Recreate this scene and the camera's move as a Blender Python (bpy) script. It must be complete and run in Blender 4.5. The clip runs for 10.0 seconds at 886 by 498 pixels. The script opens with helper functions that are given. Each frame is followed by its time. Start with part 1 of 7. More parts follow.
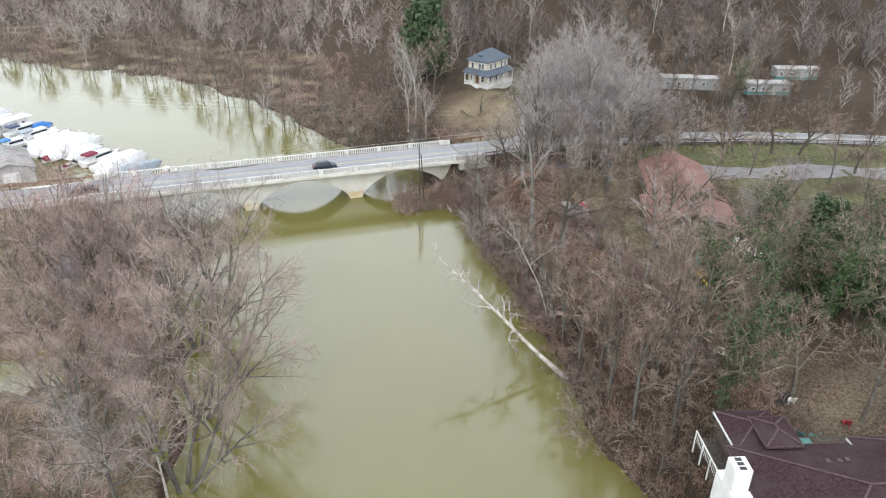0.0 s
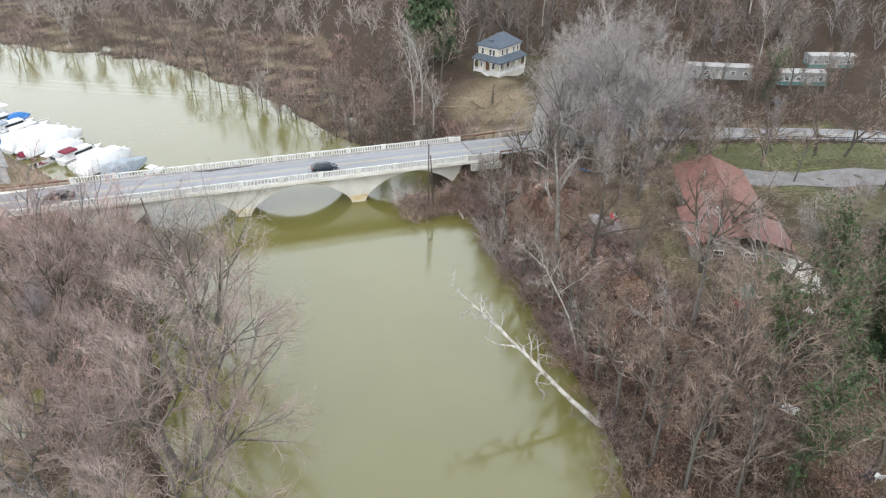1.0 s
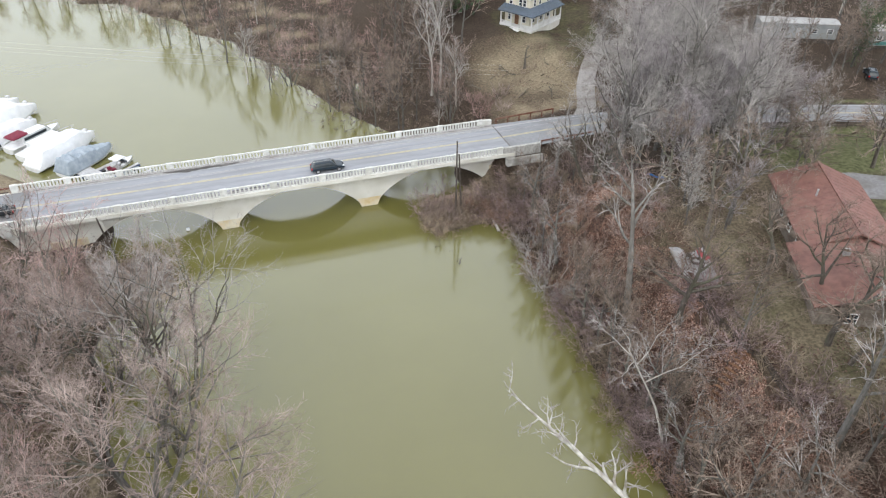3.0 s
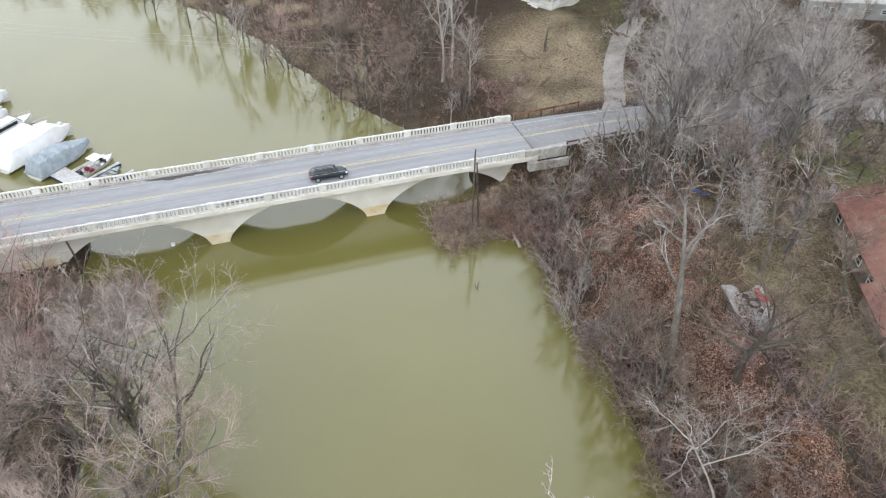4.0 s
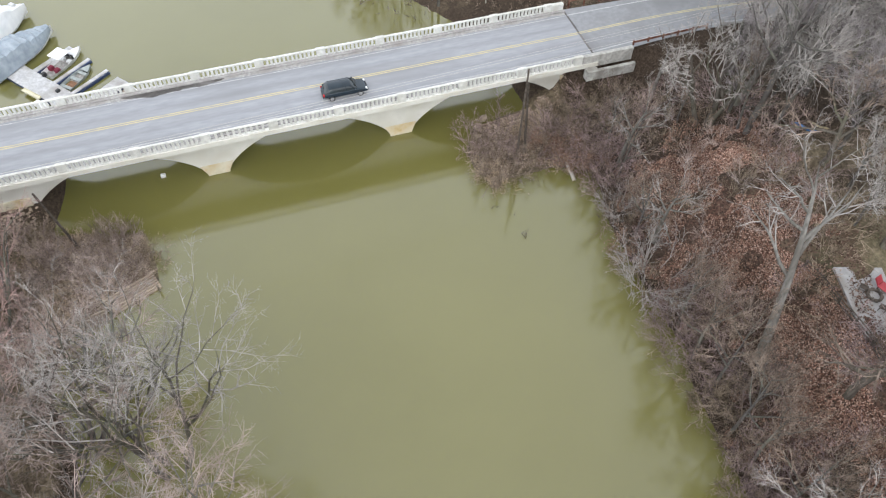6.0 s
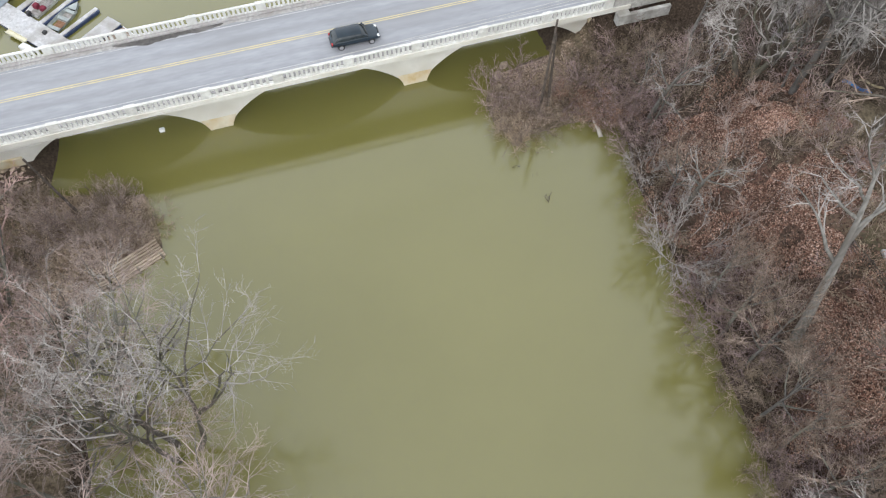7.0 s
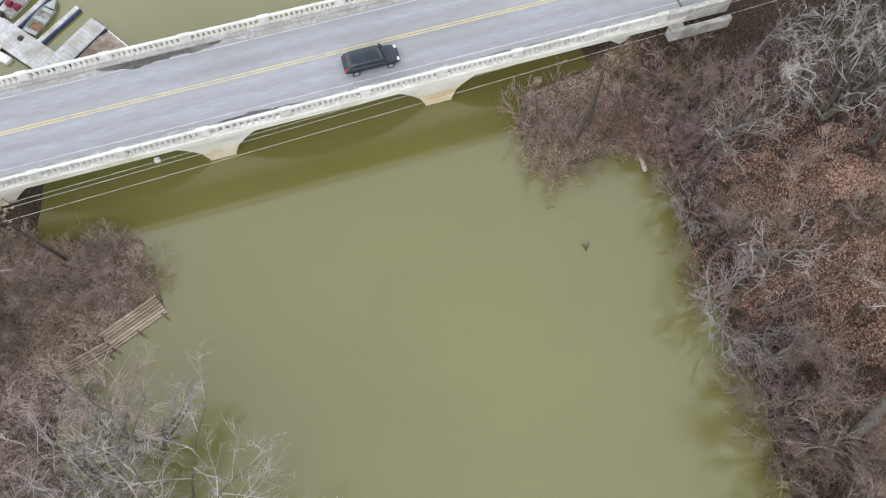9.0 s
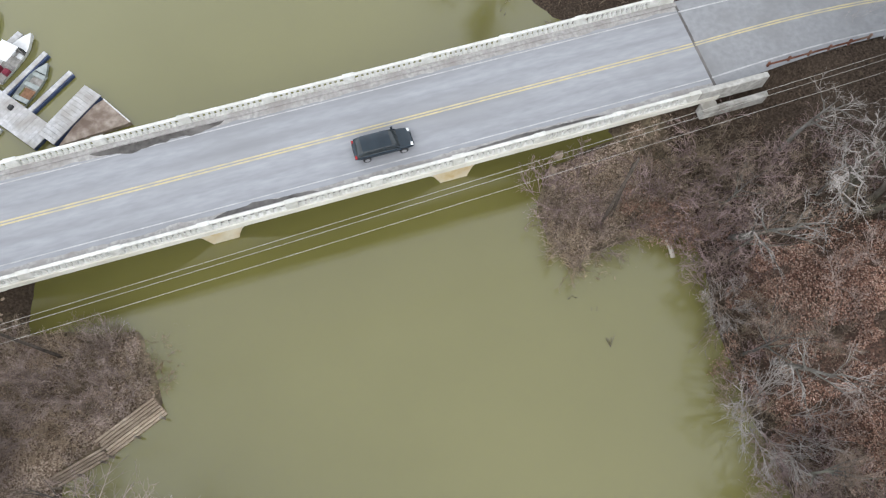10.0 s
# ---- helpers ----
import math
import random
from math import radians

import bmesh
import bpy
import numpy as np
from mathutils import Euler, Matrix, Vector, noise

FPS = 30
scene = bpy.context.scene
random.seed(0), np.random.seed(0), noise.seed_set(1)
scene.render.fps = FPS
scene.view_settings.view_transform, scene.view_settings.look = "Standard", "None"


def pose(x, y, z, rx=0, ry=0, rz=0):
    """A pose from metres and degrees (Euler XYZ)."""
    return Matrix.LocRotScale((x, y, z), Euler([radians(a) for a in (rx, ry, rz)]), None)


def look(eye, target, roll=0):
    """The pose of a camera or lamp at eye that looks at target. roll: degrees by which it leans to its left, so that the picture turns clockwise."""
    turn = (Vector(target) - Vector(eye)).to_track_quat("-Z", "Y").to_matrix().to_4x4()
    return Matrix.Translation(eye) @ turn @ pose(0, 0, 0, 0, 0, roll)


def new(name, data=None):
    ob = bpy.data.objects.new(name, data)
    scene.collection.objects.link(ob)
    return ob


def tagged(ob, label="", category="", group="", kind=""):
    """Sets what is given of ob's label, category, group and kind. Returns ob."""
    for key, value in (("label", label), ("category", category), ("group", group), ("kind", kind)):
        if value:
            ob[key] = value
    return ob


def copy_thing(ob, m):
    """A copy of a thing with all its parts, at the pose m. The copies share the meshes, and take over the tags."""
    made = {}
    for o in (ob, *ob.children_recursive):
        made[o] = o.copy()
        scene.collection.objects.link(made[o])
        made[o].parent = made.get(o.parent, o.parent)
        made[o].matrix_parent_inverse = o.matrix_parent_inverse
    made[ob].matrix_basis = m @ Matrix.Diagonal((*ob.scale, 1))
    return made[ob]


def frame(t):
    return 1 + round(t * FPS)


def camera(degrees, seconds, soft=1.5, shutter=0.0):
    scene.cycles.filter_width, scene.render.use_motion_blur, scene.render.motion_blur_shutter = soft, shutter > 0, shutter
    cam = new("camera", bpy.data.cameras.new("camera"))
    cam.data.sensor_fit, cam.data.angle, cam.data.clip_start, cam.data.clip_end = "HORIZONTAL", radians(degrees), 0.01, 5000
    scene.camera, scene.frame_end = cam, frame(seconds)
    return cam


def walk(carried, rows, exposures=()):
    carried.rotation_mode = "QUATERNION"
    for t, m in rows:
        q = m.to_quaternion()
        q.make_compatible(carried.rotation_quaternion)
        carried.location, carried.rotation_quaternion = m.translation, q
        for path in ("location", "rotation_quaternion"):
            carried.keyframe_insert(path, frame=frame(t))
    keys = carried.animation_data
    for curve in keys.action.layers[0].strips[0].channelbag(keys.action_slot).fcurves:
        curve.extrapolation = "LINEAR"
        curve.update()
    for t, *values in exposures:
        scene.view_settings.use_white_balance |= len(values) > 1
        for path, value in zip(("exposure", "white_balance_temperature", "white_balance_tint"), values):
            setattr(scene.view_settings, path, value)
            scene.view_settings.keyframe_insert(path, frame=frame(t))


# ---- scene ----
EXPOSURE = 0.12
cam = camera(63.2, 10.0, 1.2)
PATH = [
    (0, (-4.317, 4.233, 58.692), (-3.864, 5.943, 57.772), 0.7),
    (0.5, (-3.797, 11.224, 58.768), (-3.345, 12.917, 57.813), 0.8),
    (1, (-3.181, 18.228, 58.865), (-2.730, 19.904, 57.880), 0.9),
    (1.5, (-2.540, 25.117, 58.938), (-2.097, 26.755, 57.887), 0.9),
    (2, (-1.881, 32.218, 59.041), (-1.452, 33.792, 57.892), 1.0),
    (2.5, (-1.199, 39.282, 59.082), (-0.768, 40.854, 57.932), 1.0),
    (2.7, (-0.886, 42.117, 59.092), (-0.458, 43.687, 57.938), 0.9),
    (4, (1.397, 60.208, 59.260), (1.798, 61.698, 57.995), 1.0),
    (4.5, (1.696, 66.241, 59.270), (2.085, 67.661, 57.923), 1.1),
    (5, (1.842, 71.581, 59.287), (2.213, 72.913, 57.848), 1.4),
    (5.5, (1.979, 76.263, 59.326), (2.325, 77.505, 57.802), 1.5),
    (6, (2.084, 80.384, 59.379), (2.399, 81.519, 57.768), 1.6),
    (7.3, (2.722, 89.314, 59.166), (2.965, 90.216, 57.403), 1.6),
    (7.5, (2.849, 90.640, 59.158), (3.090, 91.538, 57.393), 1.6),
    (8, (3.194, 94.060, 59.147), (3.433, 94.957, 57.380), 1.6),
    (8.5, (3.574, 97.875, 59.112), (3.794, 98.704, 57.312), 1.7),
    (9, (4.045, 102.109, 59.162), (4.233, 102.812, 57.305), 1.9),
    (9.5, (4.649, 107.081, 59.149), (4.823, 107.738, 57.273), 1.8),
    (10, (5.328, 112.409, 59.134), (5.497, 113.062, 57.257), 1.7),
]
walk(cam, [(t, look(eye, target, roll)) for t, eye, target, roll in PATH], [(0.0, EXPOSURE + 0.09), (3.0, EXPOSURE), (7.5, EXPOSURE), (10.0, EXPOSURE - 0.1)])

# ---- sky and sun: a bright overcast winter day ----
SUN_EL, SUN_AZ = 48.0, 200.0
world = bpy.data.worlds.new("overcast")
world.use_nodes = True
scene.world = world
wn = world.node_tree.nodes
wn.clear()
sky = wn.new("ShaderNodeTexSky")
sky.sky_type, sky.sun_disc = "NISHITA", False
sky.sun_elevation, sky.sun_rotation = radians(SUN_EL), radians(SUN_AZ)
sky.air_density, sky.dust_density, sky.ozone_density = 1.0, 2.0, 1.0
pale = wn.new("ShaderNodeHueSaturation")
pale.inputs["Saturation"].default_value = 0.34
glow = wn.new("ShaderNodeBackground")
glow.inputs["Strength"].default_value = 0.32
wout = wn.new("ShaderNodeOutputWorld")
world.node_tree.links.new(sky.outputs[0], pale.inputs["Color"])
cloud = wn.new("ShaderNodeMix")
cloud.data_type = "RGBA"
cloud.inputs["Factor"].default_value = 0.8
# the cloud is thinner, and so brighter, away from the zenith
where = wn.new("ShaderNodeTexCoord")
axes = wn.new("ShaderNodeSeparateXYZ")
thin = wn.new("ShaderNodeMapRange")
thin.interpolation_type = "SMOOTHSTEP"
thin.inputs["From Min"].default_value, thin.inputs["From Max"].default_value = 0.95, 0.5
veil = wn.new("ShaderNodeMix")
veil.data_type = "RGBA"
veil.inputs["A"].default_value, veil.inputs["B"].default_value = (3.25, 3.3, 3.4, 1), (5.4, 5.75, 6.25, 1)
world.node_tree.links.new(where.outputs["Generated"], axes.inputs[0])
world.node_tree.links.new(axes.outputs["Z"], thin.inputs["Value"])
world.node_tree.links.new(thin.outputs[0], veil.inputs["Factor"])
world.node_tree.links.new(veil.outputs["Result"], cloud.inputs["B"])
world.node_tree.links.new(pale.outputs[0], cloud.inputs["A"])
world.node_tree.links.new(cloud.outputs["Result"], glow.inputs["Color"])
world.node_tree.links.new(glow.outputs[0], wout.inputs["Surface"])
lamp = bpy.data.lights.new("sun", "SUN")
lamp.energy, lamp.angle, lamp.color = 0.9, radians(50), (1.0, 0.955, 0.89)
sun = new("sun", lamp)
sun.rotation_euler = (radians(90 - SUN_EL), 0, radians(180 - SUN_AZ))


# ---- materials ----
def surf(name, a, b, scale=2.0, rough=0.8, bump=0.0, c=None, patch=0.15, metal=0.0, vary=0.0, stretch=(1, 1, 1), detail=5.0):
    """A rough surface: grain between the colours a and b, patches of c at a larger scale, relief, and a tint of its own for each object."""
    m = bpy.data.materials.new(name)
    m.use_nodes = True
    nodes, links = m.node_tree.nodes, m.node_tree.links
    shader = nodes["Principled BSDF"]
    coord = nodes.new("ShaderNodeTexCoord")
    mapping = nodes.new("ShaderNodeMapping")
    mapping.inputs["Scale"].default_value = stretch
    links.new(coord.outputs["Object"], mapping.inputs["Vector"])
    fine = nodes.new("ShaderNodeTexNoise")
    fine.inputs["Scale"].default_value, fine.inputs["Detail"].default_value = scale, detail
    links.new(mapping.outputs[0], fine.inputs["Vector"])
    ramp = nodes.new("ShaderNodeValToRGB")
    ramp.color_ramp.elements[0].position, ramp.color_ramp.elements[1].position = 0.32, 0.68
    ramp.color_ramp.elements[0].color, ramp.color_ramp.elements[1].color = (*a, 1), (*b, 1)
    links.new(fine.outputs["Fac"], ramp.inputs["Fac"])
    colour = ramp.outputs["Color"]
    if c:
        wide = nodes.new("ShaderNodeTexNoise")
        wide.inputs["Scale"].default_value, wide.inputs["Detail"].default_value = patch, 4
        links.new(mapping.outputs[0], wide.inputs["Vector"])
        step = nodes.new("ShaderNodeMapRange")
        step.inputs["From Min"].default_value, step.inputs["From Max"].default_value = 0.45, 0.68
        links.new(wide.outputs["Fac"], step.inputs["Value"])
        mix = nodes.new("ShaderNodeMix")
        mix.data_type = "RGBA"
        links.new(step.outputs[0], mix.inputs["Factor"])
        links.new(colour, mix.inputs["A"])
        mix.inputs["B"].default_value = (*c, 1)
        colour = mix.outputs["Result"]
    if vary:
        info = nodes.new("ShaderNodeObjectInfo")
        span = nodes.new("ShaderNodeMapRange")
        span.inputs["To Min"].default_value, span.inputs["To Max"].default_value = 1 - vary, 1 + vary
        links.new(info.outputs["Random"], span.inputs["Value"])
        tint = nodes.new("ShaderNodeHueSaturation")
        links.new(span.outputs[0], tint.inputs["Value"])
        links.new(colour, tint.inputs["Color"])
        colour = tint.outputs["Color"]
    links.new(colour, shader.inputs["Base Color"])
    shader.inputs["Roughness"].default_value, shader.inputs["Metallic"].default_value = rough, metal
    if rough >= 0.85:
        shader.inputs["Specular IOR Level"].default_value = 0.2
    if bump:
        relief = nodes.new("ShaderNodeBump")
        relief.inputs["Strength"].default_value, relief.inputs["Distance"].default_value = 0.6, bump
        links.new(fine.outputs["Fac"], relief.inputs["Height"])
        links.new(relief.outputs[0], shader.inputs["Normal"])
    return m


def ground_material():
    """Leaf litter, with grass and bare earth where the masks in the mesh say so."""
    m = surf("leaf_litter", (0.022, 0.016, 0.012), (0.098, 0.072, 0.053), 6.0, 0.95, 0.08, (0.066, 0.05, 0.037), 0.12, detail=9)
    nodes, links = m.node_tree.nodes, m.node_tree.links
    shader = nodes["Principled BSDF"]
    colour = shader.inputs["Base Color"].links[0].from_socket
    coord = next(n for n in nodes if n.bl_idname == "ShaderNodeTexCoord")
    leaves = nodes.new("ShaderNodeTexVoronoi")
    leaves.inputs["Scale"].default_value = 5.0
    links.new(coord.outputs["Object"], leaves.inputs["Vector"])
    hue = nodes.new("ShaderNodeMix")
    hue.data_type, hue.blend_type = "RGBA", "OVERLAY"
    hue.inputs["Factor"].default_value = 0.35
    grey = nodes.new("ShaderNodeRGBToBW")
    links.new(leaves.outputs["Color"], grey.inputs[0])
    links.new(colour, hue.inputs["A"])
    links.new(grey.outputs[0], hue.inputs["B"])
    colour = hue.outputs["Result"]
    for mask, one, two, scale in (("grass", (0.072, 0.085, 0.035), (0.155, 0.155, 0.078), 1.6), ("earth", (0.18, 0.148, 0.1), (0.295, 0.243, 0.165), 3.0), ("rust", (0.03, 0.018, 0.015), (0.15, 0.085, 0.065), 5.0)):
        attribute = nodes.new("ShaderNodeAttribute")
        attribute.attribute_name = mask
        grain = nodes.new("ShaderNodeTexNoise")
        grain.inputs["Scale"].default_value, grain.inputs["Detail"].default_value = scale, 8
        links.new(coord.outputs["Object"], grain.inputs["Vector"])
        ramp = nodes.new("ShaderNodeValToRGB")
        ramp.color_ramp.elements[0].position, ramp.color_ramp.elements[1].position = 0.35, 0.65
        ramp.color_ramp.elements[0].color, ramp.color_ramp.elements[1].color = (*one, 1), (*two, 1)
        links.new(grain.outputs["Fac"], ramp.inputs["Fac"])
        edge = nodes.new("ShaderNodeMath")
        edge.operation = "MULTIPLY_ADD"
        edge.inputs[1].default_value, edge.inputs[2].default_value = 0.9, -0.45
        links.new(grain.outputs["Fac"], edge.inputs[0])
        total = nodes.new("ShaderNodeMath")
        total.use_clamp = True
        links.new(attribute.outputs["Fac"], total.inputs[0])
        links.new(edge.outputs[0], total.inputs[1])
        gate = nodes.new("ShaderNodeMath")
        gate.operation, gate.use_clamp = "MULTIPLY", True
        links.new(attribute.outputs["Fac"], gate.inputs[0])
        gate.inputs[1].default_value = 4.0
        both = nodes.new("ShaderNodeMath")
        both.operation = "MULTIPLY"
        links.new(total.outputs[0], both.inputs[0])
        links.new(gate.outputs[0], both.inputs[1])
        mix = nodes.new("ShaderNodeMix")
        mix.data_type = "RGBA"
        links.new(both.outputs[0], mix.inputs["Factor"])
        links.new(colour, mix.inputs["A"])
        links.new(ramp.outputs["Color"], mix.inputs["B"])
        colour = mix.outputs["Result"]
    links.new(colour, shader.inputs["Base Color"])
    return m


def leaf_material(name, colours, rough=0.9):
    """Loose leaves, each with a tint of its own."""
    m = bpy.data.materials.new(name)
    m.use_nodes = True
    nodes, links = m.node_tree.nodes, m.node_tree.links
    shader = nodes["Principled BSDF"]
    piece = nodes.new("ShaderNodeNewGeometry")
    ramp = nodes.new("ShaderNodeValToRGB")
    ramp.color_ramp.interpolation = "LINEAR"
    while len(ramp.color_ramp.elements) < len(colours):
        ramp.color_ramp.elements.new(0.5)
    for i, c in enumerate(colours):
        ramp.color_ramp.elements[i].position = i / (len(colours) - 1)
        ramp.color_ramp.elements[i].color = (*c, 1)
    coord = nodes.new("ShaderNodeTexCoord")
    wide = nodes.new("ShaderNodeTexNoise")
    wide.inputs["Scale"].default_value, wide.inputs["Detail"].default_value = 0.35, 4
    links.new(coord.outputs["Object"], wide.inputs["Vector"])
    lift = nodes.new("ShaderNodeMapRange")
    lift.inputs["From Min"].default_value, lift.inputs["From Max"].default_value = 0.35, 0.65
    lift.inputs["To Min"].default_value, lift.inputs["To Max"].default_value = 0.62, 1.12
    links.new(wide.outputs["Fac"], lift.inputs["Value"])
    tint = nodes.new("ShaderNodeHueSaturation")
    links.new(piece.outputs["Random Per Island"], ramp.inputs["Fac"])
    links.new(ramp.outputs["Color"], tint.inputs["Color"])
    links.new(lift.outputs[0], tint.inputs["Value"])
    links.new(tint.outputs["Color"], shader.inputs["Base Color"])
    shader.inputs["Roughness"].default_value, shader.inputs["Specular IOR Level"].default_value = rough, 0.2
    return m


def deck_material():
    """Worn asphalt with wheel tracks: paler where tyres polish it, darker down the middle of each lane."""
    m = surf("bridge_asphalt", (0.285, 0.295, 0.317), (0.335, 0.346, 0.37), 3.0, 0.9, 0.004, (0.262, 0.268, 0.282), 0.25, stretch=(0.22, 1, 1), detail=8)
    nodes, links = m.node_tree.nodes, m.node_tree.links
    shader = nodes["Principled BSDF"]
    colour = shader.inputs["Base Color"].links[0].from_socket
    mapping = next(n for n in nodes if n.bl_idname == "ShaderNodeMapping")
    mapping.vector_type = "TEXTURE"
    mapping.inputs["Rotation"].default_value = (0, 0, radians(BEARING))
    mapping.inputs["Location"].default_value = (0, 136.95, 0)
    mapping.inputs["Scale"].default_value = (4.5, 1, 1)
    axes = nodes.new("ShaderNodeSeparateXYZ")
    links.new(mapping.outputs[0], axes.inputs[0])
    sway = nodes.new("ShaderNodeTexNoise")
    sway.inputs["Scale"].default_value, sway.inputs["Detail"].default_value = 0.25, 3
    links.new(mapping.outputs[0], sway.inputs["Vector"])
    bent = nodes.new("ShaderNodeMath")
    bent.operation = "MULTIPLY_ADD"
    links.new(sway.outputs["Fac"], bent.inputs[0])
    bent.inputs[1].default_value = 0.5
    links.new(axes.outputs["Y"], bent.inputs[2])
    across = nodes.new("ShaderNodeMapRange")
    across.inputs["From Min"].default_value, across.inputs["From Max"].default_value = 0.25, 10.05
    links.new(bent.outputs[0], across.inputs["Value"])
    bands = nodes.new("ShaderNodeValToRGB")
    marks = ((0.0, 0.98), (0.09, 1.05), (0.19, 0.95), (0.27, 1.04), (0.34, 0.93), (0.44, 1.05), (0.5, 0.97), (0.57, 1.05), (0.66, 0.93), (0.74, 1.04), (0.83, 0.95), (0.93, 1.06))
    while len(bands.color_ramp.elements) < len(marks):
        bands.color_ramp.elements.new(0.5)
    for e, (p, v) in zip(bands.color_ramp.elements, marks):
        e.position, e.color = p, (v * 0.5, v * 0.5, v * 0.5, 1)
    bands.color_ramp.interpolation = "EASE"
    links.new(across.outputs[0], bands.inputs["Fac"])
    twice = nodes.new("ShaderNodeMix")
    twice.data_type, twice.blend_type = "RGBA", "MULTIPLY"
    twice.inputs["Factor"].default_value = 1.0
    links.new(colour, twice.inputs["A"])
    double = nodes.new("ShaderNodeVectorMath")
    double.operation = "SCALE"
    double.inputs["Scale"].default_value = 2.0
    links.new(bands.outputs["Color"], double.inputs[0])
    links.new(double.outputs[0], twice.inputs["B"])
    links.new(twice.outputs["Result"], shader.inputs["Base Color"])
    return m


def water_material():
    m = surf("silty_water", (0.138, 0.131, 0.036), (0.155, 0.147, 0.043), 0.05, 0.1, 0.0)
    nodes, links = m.node_tree.nodes, m.node_tree.links
    shader = nodes["Principled BSDF"]
    shader.inputs["IOR"].default_value = 2.0
    ripple = nodes.new("ShaderNodeTexNoise")
    ripple.inputs["Scale"].default_value, ripple.inputs["Detail"].default_value = 0.7, 3
    coord = next(n for n in nodes if n.bl_idname == "ShaderNodeTexCoord")
    links.new(coord.outputs["Object"], ripple.inputs["Vector"])
    relief = nodes.new("ShaderNodeBump")
    relief.inputs["Strength"].default_value, relief.inputs["Distance"].default_value = 0.5, 0.02
    links.new(ripple.outputs["Fac"], relief.inputs["Height"])
    links.new(relief.outputs[0], shader.inputs["Normal"])
    return m


M_GROUND = ground_material()
M_WATER = water_material()
BEARING = 3.85
M_ASPHALT = deck_material()
M_ROAD = surf("grey_asphalt", (0.25, 0.258, 0.272), (0.305, 0.313, 0.328), 2.0, 0.9, 0.004, (0.225, 0.228, 0.234), 0.2)
M_DRIVE = surf("dull_drive_asphalt", (0.2, 0.198, 0.2), (0.27, 0.267, 0.27), 2.5, 0.92, 0.006, (0.18, 0.168, 0.16), 0.4)
M_GRIT = surf("roadside_grit", (0.3, 0.295, 0.29), (0.46, 0.45, 0.44), 3.5, 0.95, 0.01, (0.3, 0.285, 0.275), 0.5)
M_STAIN = surf("damp_silt", (0.06, 0.056, 0.054), (0.115, 0.108, 0.103), 2.5, 0.7, 0.01, (0.17, 0.16, 0.155), 0.4)
M_YELLOW = surf("yellow_line", (0.47, 0.40, 0.22), (0.57, 0.50, 0.31), 6.0, 0.8, 0.0, (0.40, 0.37, 0.29), 0.8)
M_WHITELINE = surf("worn_white_line", (0.41, 0.416, 0.428), (0.54, 0.546, 0.558), 5.0, 0.8, 0.0, (0.34, 0.346, 0.358), 0.9)
M_CONCRETE = surf("pale_concrete", (0.66, 0.65, 0.595), (0.755, 0.745, 0.695), 1.2, 0.85, 0.01, (0.59, 0.57, 0.50), 0.3, detail=8)
M_PARAPET = surf("whitewashed_concrete", (0.55, 0.555, 0.53), (0.74, 0.745, 0.715), 2.2, 0.85, 0.006, (0.52, 0.515, 0.475), 0.5, vary=0.07)
M_WEATHERED = surf("weathered_concrete", (0.36, 0.355, 0.335), (0.56, 0.555, 0.53), 2.5, 0.9, 0.012, (0.27, 0.26, 0.235), 0.6)
M_PIER = surf("waterline_concrete", (0.58, 0.53, 0.40), (0.72, 0.68, 0.56), 1.2, 0.85, 0.01, (0.52, 0.40, 0.22), 0.6)
M_GRAVEL = surf("pale_gravel", (0.25, 0.235, 0.222), (0.38, 0.362, 0.345), 4.0, 0.95, 0.02, (0.22, 0.2, 0.18), 0.3)
M_PATIO = surf("patio_concrete", (0.3, 0.297, 0.3), (0.42, 0.416, 0.418), 2.0, 0.9, 0.01, (0.24, 0.225, 0.21), 0.5)
M_BARK_GREY = surf("grey_bark", (0.072, 0.066, 0.061), (0.165, 0.154, 0.144), 5.0, 0.95, 0.03, (0.20, 0.20, 0.16), 0.7, vary=0.2, stretch=(1, 1, 0.2))
M_BARK_LICHEN = surf("lichen_grey_bark", (0.12, 0.114, 0.104), (0.25, 0.24, 0.22), 4.0, 0.95, 0.03, (0.11, 0.1, 0.088), 0.8, vary=0.12, stretch=(1, 1, 0.25))
M_BARK_DARK = surf("dark_bark", (0.07, 0.06, 0.05), (0.17, 0.15, 0.13), 5.0, 0.95, 0.03, (0.13, 0.13, 0.09), 0.7, vary=0.2, stretch=(1, 1, 0.2))
M_BARK_PALE = surf("white_sycamore_bark", (0.36, 0.345, 0.31), (0.58, 0.56, 0.52), 2.5, 0.8, 0.01, (0.34, 0.30, 0.25), 0.8)
M_BARK_MOTTLED = surf("mottled_sycamore_bark", (0.4, 0.385, 0.35), (0.66, 0.64, 0.6), 2.5, 0.8, 0.01, (0.23, 0.195, 0.155), 1.3)
M_TWIG_GREY = surf("grey_twigs", (0.2, 0.183, 0.17), (0.37, 0.345, 0.322), 1.2, 0.9, vary=0.15)
M_TWIG_PINK = surf("reddish_twigs", (0.17, 0.12, 0.108), (0.58, 0.445, 0.41), 0.5, 0.9, vary=0.18)
M_TWIG_WARM = surf("warm_grey_twigs", (0.15, 0.115, 0.1), (0.52, 0.42, 0.375), 0.5, 0.9, vary=0.18)
M_TWIG_RED = surf("red_budded_twigs", (0.18, 0.112, 0.1), (0.6, 0.43, 0.395), 0.5, 0.9, vary=0.18)
M_TWIG_FAR = surf("far_woodland_twigs", (0.27, 0.23, 0.206), (0.57, 0.506, 0.463), 0.25, 0.9, c=(0.195, 0.145, 0.126), patch=0.035)
